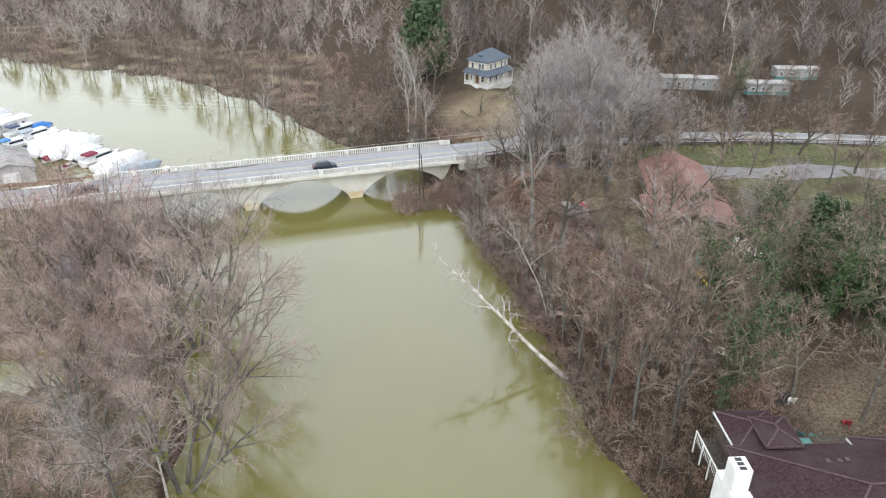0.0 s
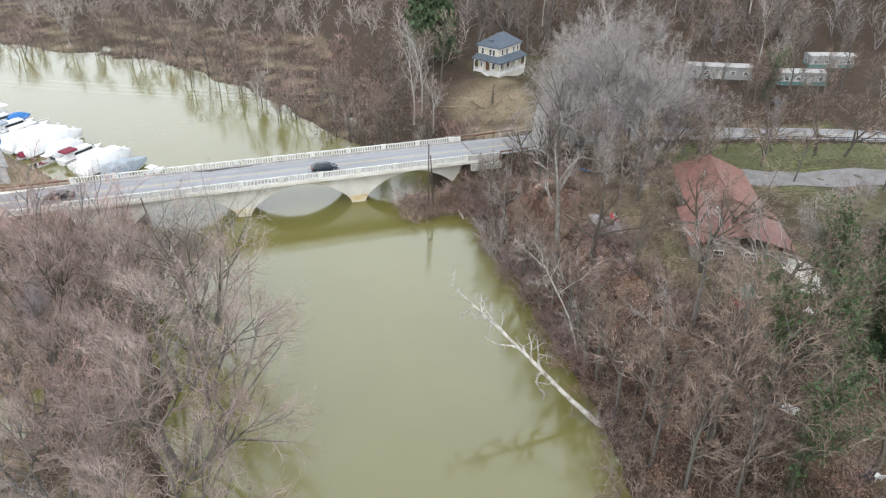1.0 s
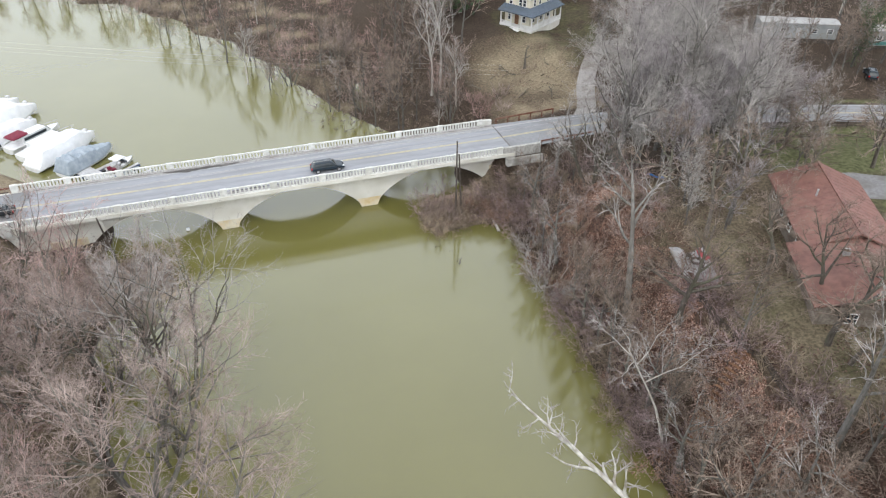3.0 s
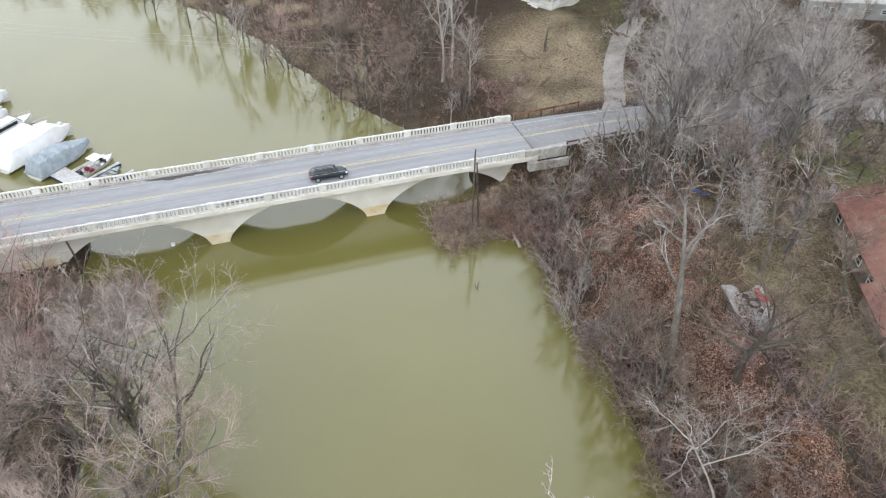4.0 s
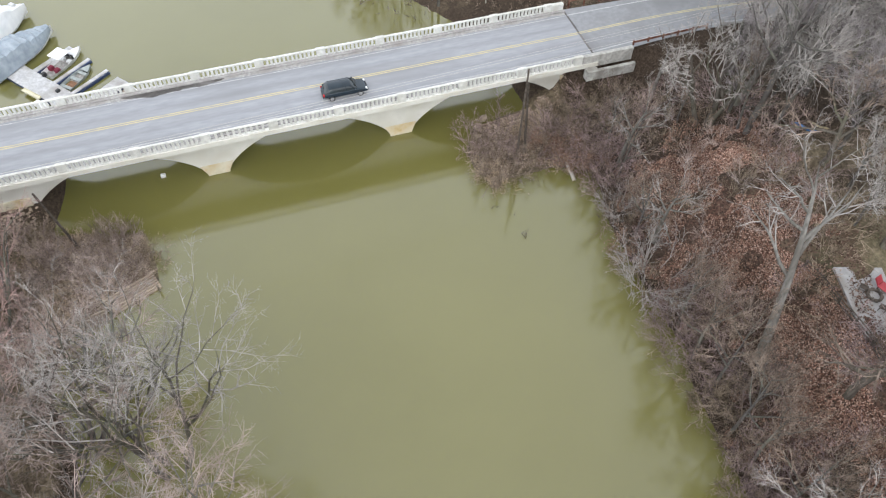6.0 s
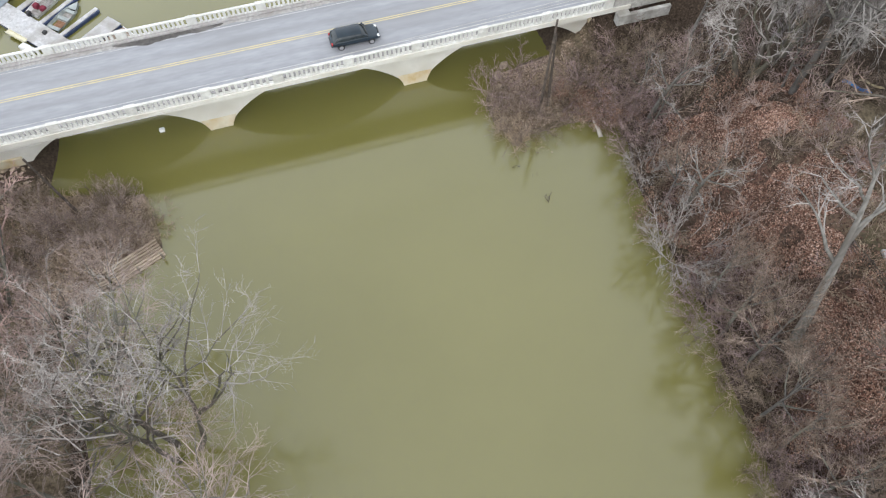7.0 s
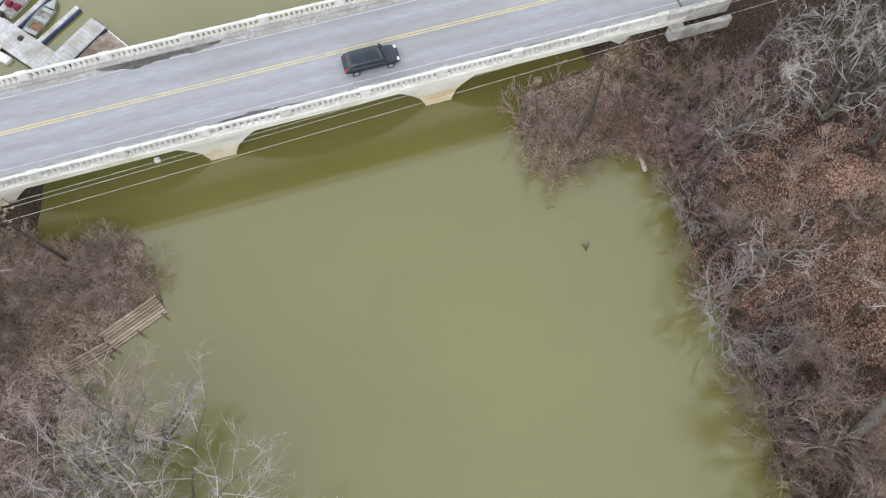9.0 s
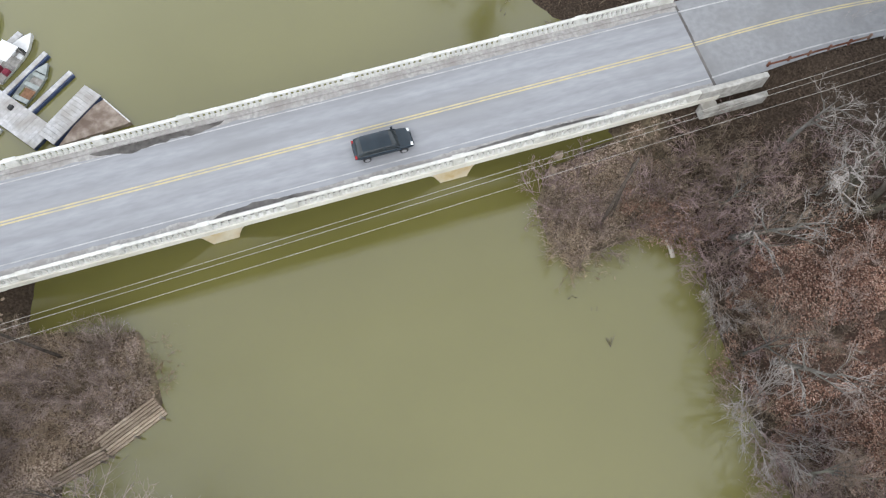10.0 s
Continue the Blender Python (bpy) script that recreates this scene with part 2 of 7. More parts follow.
M_TWIG_HAZE = surf("pale_grey_twigs", (0.21, 0.195, 0.183), (0.5, 0.467, 0.44), 1.2, 0.9, vary=0.12)
M_TWIG_LILAC = surf("lilac_grey_twigs", (0.15, 0.132, 0.135), (0.45, 0.405, 0.41), 0.9, 0.9, vary=0.15)
M_TWIG_TAN = surf("tan_twigs", (0.06, 0.045, 0.032), (0.42, 0.34, 0.255), 0.8, 0.9, vary=0.22)
M_TWIG_MAUVE = surf("mauve_twigs", (0.07, 0.048, 0.047), (0.46, 0.35, 0.34), 0.8, 0.9, vary=0.22)
M_TWIG_DARK = surf("dark_hillside_twigs", (0.10, 0.086, 0.082), (0.235, 0.208, 0.20), 0.15, 0.9)
M_TWIG_BROWN = surf("brown_twigs", (0.058, 0.042, 0.033), (0.4, 0.317, 0.26), 0.8, 0.9, vary=0.22)
M_TWIG_PALE = surf("pale_twigs", (0.3, 0.275, 0.26), (0.44, 0.41, 0.39), 1.0, 0.9)
M_TWIG_STRAW = surf("straw_stems", (0.3, 0.225, 0.155), (0.56, 0.45, 0.335), 1.0, 0.95, vary=0.15)
M_REED = leaf_material("dead_reeds", ((0.12, 0.085, 0.063), (0.28, 0.207, 0.155), (0.44, 0.347, 0.27), (0.6, 0.495, 0.4)))
M_RUSTLEAF = leaf_material("dead_beech_leaves", ((0.14, 0.08, 0.058), (0.27, 0.165, 0.12), (0.42, 0.28, 0.215)))
M_LITTERLEAF = leaf_material("fallen_leaves", ((0.04, 0.025, 0.02), (0.1, 0.06, 0.046), (0.17, 0.108, 0.083), (0.3, 0.215, 0.172)))
M_CARPETLEAF = leaf_material("dry_tan_leaves", ((0.07, 0.037, 0.028), (0.2, 0.103, 0.075), (0.33, 0.188, 0.138), (0.48, 0.308, 0.235), (0.7, 0.53, 0.44)))
M_IVY = surf("ivy_leaves", (0.028, 0.06, 0.018), (0.08, 0.13, 0.042), 3.0, 0.6, vary=0.15)
M_CEDAR = surf("cedar_foliage", (0.026, 0.05, 0.022), (0.075, 0.112, 0.05), 2.0, 0.8, vary=0.2)
M_MISTLETOE = surf("mistletoe_leaves", (0.16, 0.17, 0.03), (0.30, 0.29, 0.07), 3.0, 0.8)
M_WOOD_OLD = surf("weathered_timber", (0.20, 0.17, 0.14), (0.36, 0.32, 0.27), 3.0, 0.9, 0.01, (0.15, 0.12, 0.10), 0.5, vary=0.2, stretch=(0.3, 1, 1))
M_PLANK = surf("tan_bank_planks", (0.33, 0.27, 0.205), (0.56, 0.475, 0.375), 3.0, 0.9, 0.01, (0.26, 0.2, 0.15), 0.6, vary=0.2, stretch=(0.3, 1, 1))
M_WOOD_DARK = surf("dark_timber", (0.05, 0.042, 0.036), (0.12, 0.10, 0.085), 3.0, 0.9, 0.01, vary=0.2)
M_WOOD_BROWN = surf("brown_steps", (0.16, 0.085, 0.05), (0.28, 0.16, 0.10), 3.0, 0.9, 0.01, vary=0.2)
M_WIRE = surf("bare_cable", (0.47, 0.455, 0.42), (0.57, 0.555, 0.52), 2.0, 0.5)
M_STONE = surf("riprap_stone", (0.26, 0.205, 0.155), (0.46, 0.38, 0.3), 2.0, 0.9, 0.02, vary=0.25)


# ---- building helpers ----
def link_mesh(name, verts, faces, material, parent=None, label="", smooth=False):
    me = bpy.data.meshes.new(name)
    me.from_pydata([tuple(v) for v in verts], [], [tuple(f) for f in faces])
    me.materials.append(material)
    if smooth:
        me.polygons.foreach_set("use_smooth", [True] * len(me.polygons))
    me.update()
    ob = new(name, me)
    if parent:
        ob.parent = parent
    if label:
        ob["label"] = label
    return ob


def part(name, bm, material, parent=None, label="", smooth=False):
    me = bpy.data.meshes.new(name)
    bmesh.ops.recalc_face_normals(bm, faces=bm.faces)
    bm.to_mesh(me)
    bm.free()
    me.materials.append(material)
    if smooth:
        for p in me.polygons:
            p.use_smooth = True
    ob = new(name, me)
    if parent:
        ob.parent = parent
    if label:
        ob["label"] = label
    return ob


def empty(name, m, label, category, group="", kind=""):
    ob = new(name)
    ob.matrix_basis = m
    return tagged(ob, label, category, group, kind)


def box(bm, x0, x1, y0, y1, z0, z1, bevel=0.0, m=None):
    made = bmesh.ops.create_cube(bm, size=1.0)["verts"]
    bmesh.ops.transform(bm, matrix=Matrix.Translation(((x0 + x1) / 2, (y0 + y1) / 2, (z0 + z1) / 2)) @ Matrix.Diagonal((x1 - x0, y1 - y0, z1 - z0, 1)), verts=made)
    if bevel:
        edges = list({e for v in made for e in v.link_edges})
        out = bmesh.ops.bevel(bm, geom=edges, offset=bevel, segments=1, affect="EDGES")
        made = list({v for f in out["faces"] for v in f.verts} | {v for v in made if v.is_valid})
    if m is not None:
        bmesh.ops.transform(bm, matrix=m, verts=made)
    return made


def slab_of(outline, z0, z1):
    """A prism over a plan outline."""
    bm = bmesh.new()
    low = [bm.verts.new((x, y, z0)) for x, y in outline]
    top = [bm.verts.new((x, y, z1)) for x, y in outline]
    bm.faces.new(low[::-1])
    bm.faces.new(top)
    for i in range(len(outline)):
        j = (i + 1) % len(outline)
        bm.faces.new((low[i], low[j], top[j], top[i]))
    return bm


def rod(bm, a, b, r, sides=6, r2=None):
    a, b = Vector(a), Vector(b)
    way = b - a
    made = bmesh.ops.create_cone(bm, cap_ends=True, segments=sides, radius1=r, radius2=r if r2 is None else r2, depth=way.length)["verts"]
    bmesh.ops.transform(bm, matrix=Matrix.Translation((a + b) / 2) @ way.to_track_quat("Z", "Y").to_matrix().to_4x4(), verts=made)
    return made


# ---- the lie of the land ----
RIGHT_SHORE = [(31.6, -200), (31.6, 52), (30.4, 57), (29.6, 64), (30.8, 71), (31.9, 79), (31.5, 88), (31.6, 98), (32.0, 104), (32.4, 109.5), (31.5, 113.5), (31.3, 118), (31.9, 122.8), (33.0, 127), (31.8, 129.6), (28.3, 130.7), (23.6, 130.2), (21.2, 128.8), (20.2, 131.5), (20.0, 135), (21.8, 138.4), (27, 139.4), (31.6, 141), (32.4, 146.5), (29.5, 151), (26, 156), (20.0, 164.5), (13.2, 174.5), (9.4, 184), (5.6, 191), (4.4, 198), (-3.2, 209), (-5.5, 217), (-14, 224), (-17, 234), (-26, 241), (-31, 250), (-44, 255), (-52, 263), (-63, 266), (-72, 276), (-82, 281), (-100, 300), (-180, 330), (-600, 470), (-600, 2000), (1500, 2000), (1500, -200)]
LEFT_SHORE = [(-17.5, -200), (-17.5, 30), (-16, 42), (-19, 50), (-16.2, 58), (-18.8, 66), (-16.4, 75), (-19, 83), (-17.2, 91), (-20.5, 99), (-21.5, 107), (-24, 115), (-22.6, 121.5), (-14.6, 124.4), (-15.6, 131), (-24.5, 133), (-26.6, 138), (-27, 147.5), (-31, 151), (-44, 163), (-56, 178), (-80, 205), (-160, 280), (-600, 400), (-600, -200)]
ROAD_RIGHT = [(35.7, 144.4, 6.36), (45.0, 145.2, 6.5), (54, 145.2, 6.75), (67, 143.6, 7.1), (80, 140.6, 7.4), (98, 135.2, 8.1), (112, 129.5, 8.6), (128, 122, 9.2), (170, 100, 10)]
DECK = 6.38
AXIS = Vector((math.cos(radians(BEARING)), math.sin(radians(BEARING)), 0))
SIDE = Vector((-AXIS.y, AXIS.x, 0))


def along(s, n, z=0.0):
    """A place by the bridge: s along it, n across it from the downstream railing, z over the water."""
    return Vector((0, 136.95, z)) + AXIS * s + SIDE * n


def inside_by(x, y, shape):
    """How far (x, y) lies inside an outline; negative outside."""
    x, y = np.asarray(x, float), np.asarray(y, float)
    best, odd = np.full(x.shape, 1e9), np.zeros(x.shape, bool)
    for (ax, ay), (bx, by) in zip(shape, shape[1:] + shape[:1]):
        dx, dy = bx - ax, by - ay
        f = np.clip(((x - ax) * dx + (y - ay) * dy) / (dx * dx + dy * dy), 0, 1)
        best = np.minimum(best, np.hypot(x - ax - f * dx, y - ay - f * dy))
        if dy:
            odd ^= ((ay > y) != (by > y)) & (x < ax + (y - ay) / dy * dx)
    return np.where(odd, best, -best)


def step(a, b, v):
    f = np.clip((v - a) / (b - a), 0, 1)
    return f * f * (3 - 2 * f)


def waves(x, y, seed, size):
    """Smooth unevenness between about -1 and 1."""
    rng = np.random.default_rng(seed)
    total = np.zeros(np.shape(x))
    for k in range(9):
        a, f, p = rng.uniform(0, 6.283), rng.uniform(0.5, 2.2) / size, rng.uniform(0, 6.283)
        total = total + np.sin((x * np.cos(a) + y * np.sin(a)) * f * 6.283 + p) / 4.0
    return total


def near_road(x, y, pts):
    best, level = np.full(np.shape(x), 1e9), np.zeros(np.shape(x))
    for (ax, ay, az), (bx, by, bz) in zip(pts, pts[1:]):
        dx, dy = bx - ax, by - ay
        f = np.clip(((x - ax) * dx + (y - ay) * dy) / (dx * dx + dy * dy), 0, 1)
        d = np.hypot(x - ax - f * dx, y - ay - f * dy)
        level = np.where(d < best, az + f * (bz - az), level)
        best = np.minimum(best, d)
    return best, level


ROAD_LEFT = [(*along(-33, 5.05).xy, 6.38), (*along(-60, 5.05).xy, 6.0), (*along(-220, 5.05).xy, 5.0)]


def height(x, y):
    x, y = np.asarray(x, float), np.asarray(y, float)
    r, l = inside_by(x, y, RIGHT_SHORE), inside_by(x, y, LEFT_SHORE)
    rough = waves(x, y, 3, 9.0) * 0.22 + waves(x, y, 4, 30.0) * 0.5
    # the bluff downstream of the bridge, and the lower ground beyond
    bluff = 10.6 * step(0.5, 10.5, r + waves(x, y, 5, 12.0) * 0.7)
    north = step(116, 138, y)
    low = 0.5 + 5.2 * step(2, 16, r)
    right = bluff * (1 - north) + low * north
    beyond = step(150, 175, y)
    plain = 0.35 + np.clip(r, 0, 40) * 0.035 + 6.0 * step(8, 40, r) * step(12, 34, x)
    plain = plain + 4.6 * step(66, 88, x) * step(150, 158, y)
    hill = np.clip(y - 205 + 0.25 * (x - 40), 0, 400) * 0.30 * step(20, 70, r) * step(5, 95, x)
    right = right * (1 - beyond) + plain * beyond + hill
    right = right + 4.0 * step(78, 94, x) * step(139, 148, y) * (1 - beyond)
    left = 0.35 + 1.0 * step(0, 10, l) + 0.012 * np.clip(l, 0, 200)
    pool = np.hypot((x + 37) / 9.0, (y - 91) / 6.0) + 0.3 * waves(x, y, 7, 7.0)
    left = left - 2.2 * (1 - step(0.6, 1.25, pool))
    z = np.where(r > 0, right, np.where(l > 0, left, -1.5))
    shore = np.maximum(r, l)
    z = np.where(shore > 0, z + rough * step(0, 6, shore), -0.9 * step(0, 3, -shore) - 0.02)
    z = np.where((shore > 0) & (shore < 1.2), np.minimum(z, 0.1 + shore * 0.6), z)
    for pts in (ROAD_RIGHT, ROAD_LEFT):
        d, level = near_road(x, y, pts)
        f = 1 - step(3.9, 8.6, d) if pts is ROAD_RIGHT else 1 - step(5.2, 10.5, d)
        z = z * (1 - f) + (level - 0.12) * f
    # keep the arches clear
    q = (x * AXIS.x + (y - 136.95) * AXIS.y, x * SIDE.x + (y - 136.95) * SIDE.y)
    under = step(-36, -33.5, q[0]) * (1 - step(31.0, 35.0, q[0])) * step(-4.5, -2.5, q[1]) * (1 - step(12.5, 14.5, q[1]))
    z = np.where(under > 0, z * (1 - under) + np.minimum(z, 1.2) * under, z)
    wing = step(31.0, 34.0, q[0]) * (1 - step(42.0, 45.5, q[0])) * step(-7.0, -4.0, q[1]) * (1 - step(-0.3, 0.8, q[1]))
    z = np.where(wing > 0, z * (1 - wing) + np.minimum(z, 3.4) * wing, z)
    return z


def h(x, y):
    return float(height(np.array([x]), np.array([y]))[0])


def lines(*spans):
    return np.concatenate([np.arange(a, b, d) for a, b, d in spans])


def build_ground():
    xs = lines((-600, -90, 15), (-90, 140, 1.15), (140, 900, 20))
    ys = lines((-190, 25, 9), (25, 235, 1.15), (235, 420, 5), (420, 1500, 40))
    gx, gy = np.meshgrid(xs, ys)
    gz = height(gx, gy)
    nx, ny = len(xs), len(ys)
    me = bpy.data.meshes.new("ground")
    i = (np.arange(ny - 1)[:, None] * nx + np.arange(nx - 1)[None, :]).ravel()
    quads = np.stack([i, i + 1, i + 1 + nx, i + nx], 1)
    me.from_pydata(np.stack([gx.ravel(), gy.ravel(), gz.ravel()], 1).tolist(), [], quads.tolist())
    x, y = gx.ravel(), gy.ravel()
    r = inside_by(x, y, RIGHT_SHORE)
    l = inside_by(x, y, LEFT_SHORE)
    n1, n2 = waves(x, y, 11, 14.0), waves(x, y, 12, 6.0)
    d, _ = near_road(x, y, ROAD_RIGHT)
    grass = step(0.1, 0.5, step(64, 70, x) * (1 - step(100, 130, x)) * step(113, 118, y) * (d > 4.5) * (y < 142) * 0.9 + 0.12 * n1)
    grass = np.maximum(grass, 0.38 * step(40, 44, x) * (1 - step(62, 72, x)) * step(72, 80, y) * (1 - step(108, 116, y)) * (0.75 + 0.4 * n1))
    grass = np.maximum(grass, 0.75 * step(68, 76, x) * (1 - step(115, 128, x)) * step(88, 96, y) * (1 - step(116, 120, y)) * (0.75 + 0.5 * n1))
    grass = np.maximum(grass, 0.55 * step(48, 52, x) * (1 - step(70, 76, x)) * step(166, 172, y) * (1 - step(196, 204, y)) * (0.6 + 0.5 * n2))
    spit = 0.6 * (r > -0.5) * (x < 33) * step(127, 129, y) * (1 - step(140, 142, y))
    earth = 1.0 * step(36, 44, x) * (1 - step(56, 62, x)) * step(151, 155, y) * (1 - step(176, 190, y)) * (0.8 + 0.4 * n1)
    earth = np.maximum(earth, 0.9 * (l > 0) * (y > 149) * (1 - step(200, 230, y)))
    earth = np.maximum(earth, 0.6 * (r > 0) * (r < 45) * (x < 20) * (y > 170) * (0.2 + 1.2 * n1))
    earth = np.maximum(earth, 0.75 * step(30, 60, y) * (1 - step(131, 136, y)) * (l > 1) * (0.65 + 0.5 * n2))
    earth = np.maximum(earth, 0.95 * (l > -0.5) * step(-29, -26, x) * step(119, 121, y) * (1 - step(133, 135, y)))
    earth = np.maximum(earth, 0.9 * (l > 1) * (1 - step(-48, -40, x)) * step(92, 100, y) * (1 - step(126, 131, y)))
    earth = np.maximum(earth, 0.42 * step(37, 42, x) * (1 - step(70, 80, x)) * step(38, 44, y) * (1 - step(58, 68, y)) * (0.8 + 0.5 * n1))
    grass = np.maximum(grass, 0.2 * step(36, 40, x) * (1 - step(52, 60, x)) * step(44, 48, y) * (1 - step(58, 64, y)) * (0.5 + 0.8 * n2))
    earth = np.maximum(earth, 0.6 * step(38, 43, x) * (1 - step(64, 74, x)) * step(74, 82, y) * (1 - step(116, 124, y)) * (0.7 + 0.5 * n2))
    earth = np.maximum(earth, 0.3 * (r > 0) * (r < 8) * (y > 160) * (x < 30) * (0.4 + 0.6 * n2))
    earth = np.maximum(earth, spit)
    rust = 0.75 * (r > 2.5) * (r < 14) * (y < 126) * step(60, 75, y) * (0.5 + 0.7 * n2)
    for name, values in (("grass", grass), ("earth", earth), ("rust", rust)):
        layer = me.attributes.new(name, "FLOAT", "POINT")
        layer.data.foreach_set("value", np.clip(values, 0, 1).astype(np.float32))
    me.polygons.foreach_set("use_smooth", [True] * len(me.polygons))
    me.materials.append(M_GROUND)
    return tagged(new("ground", me), "brown winter ground of leaf litter, mud and thin grass", "ground", kind="structure")


build_ground()
water = link_mesh("water", [(-1200, -600, 0), (1500, -600, 0), (1500, 2000, 0), (-1200, 2000, 0)], [(0, 1, 2, 3)], M_WATER)
tagged(water, "calm olive-green silty river water", "river", kind="structure")


# ---- roads ----
def ribbon(name, pts, width, material, lift=0.03, left=None, right=None, label="", follow=False, category="", kind="structure", parent=None, flare=0.0):
    """A strip along a line, of given width, or between two offsets from it."""
    a, b = (-width / 2, width / 2) if left is None else (left, right)
    dense = []
    for p, q in zip(pts, pts[1:]):
        k = max(2, int(math.dist(p[:2], q[:2]) / 2.0))
        dense += [tuple(p[c] + (q[c] - p[c]) * i / k for c in range(len(p))) for i in range(k)]
    dense.append(pts[-1])
    for _ in range(6):
        dense = [dense[0]] + [tuple((dense[i - 1][c] + 2 * dense[i][c] + dense[i + 1][c]) / 4 for c in range(len(dense[0]))) for i in range(1, len(dense) - 1)] + [dense[-1]]
    verts, faces = [], []
    for i, p in enumerate(dense):
        g = Vector(dense[min(i + 1, len(dense) - 1)][:2]) - Vector(dense[max(i - 1, 0)][:2])
        g.normalize()
        across = Vector((g.y, -g.x))
        cols = 2 if not follow else 4
        for c in range(cols):
            o = (a + (b - a) * c / (cols - 1)) * (1 + flare * max(0, 1 - i / 12) ** 1.5)
            x, y = p[0] + across.x * o, p[1] + across.y * o
            verts.append((x, y, (h(x, y) if follow else p[2]) + lift))
        if i:
            for c in range(cols - 1):
                k = (i - 1) * cols + c
                faces.append((k, k + 1, k + 1 + cols, k + cols))
    ob = link_mesh(name, verts, faces, material, parent, "", True)
    return tagged(ob, label, category, kind=kind) if not parent else ob


road_r = ribbon("road", ROAD_RIGHT, 6.6, M_ROAD, flare=0.42, label="grey two-lane asphalt road leading off the bridge", category="road")
ribbon("centre_line", ROAD_RIGHT, 0, M_YELLOW, 0.036, 0.05, 0.19, parent=road_r)
ribbon("centre_line", ROAD_RIGHT, 0, M_YELLOW, 0.036, -0.19, -0.05, parent=road_r)
ribbon("edge_line", ROAD_RIGHT, 0, M_WHITELINE, 0.036, -3.0, -2.88, parent=road_r, flare=0.2)
ribbon("edge_line", ROAD_RIGHT, 0, M_WHITELINE, 0.036, 2.88, 3.0, parent=road_r, flare=0.2)
road_l = ribbon("road", ROAD_LEFT, 8.6, M_ROAD, label="grey asphalt approach road on the marina side", category="road")
ribbon("centre_line", ROAD_LEFT, 0.3, M_YELLOW, 0.036, parent=road_l)
ribbon("driveway", [(50.5, 147.2), (53.6, 150.5), (55.3, 155.5), (57.2, 161), (60, 166.5), (64.5, 173), (70, 178)], 3.3, M_GRAVEL, 0.06, label="pale gravel drive climbing to the porch house", follow=True, category="driveway")
ribbon("driveway", [(73, 113), (79, 110.5), (88, 109.5), (104, 105), (120, 101)], 6.4, M_DRIVE, 0.06, label="grey asphalt drive beside the red-roofed house", follow=True, category="driveway")


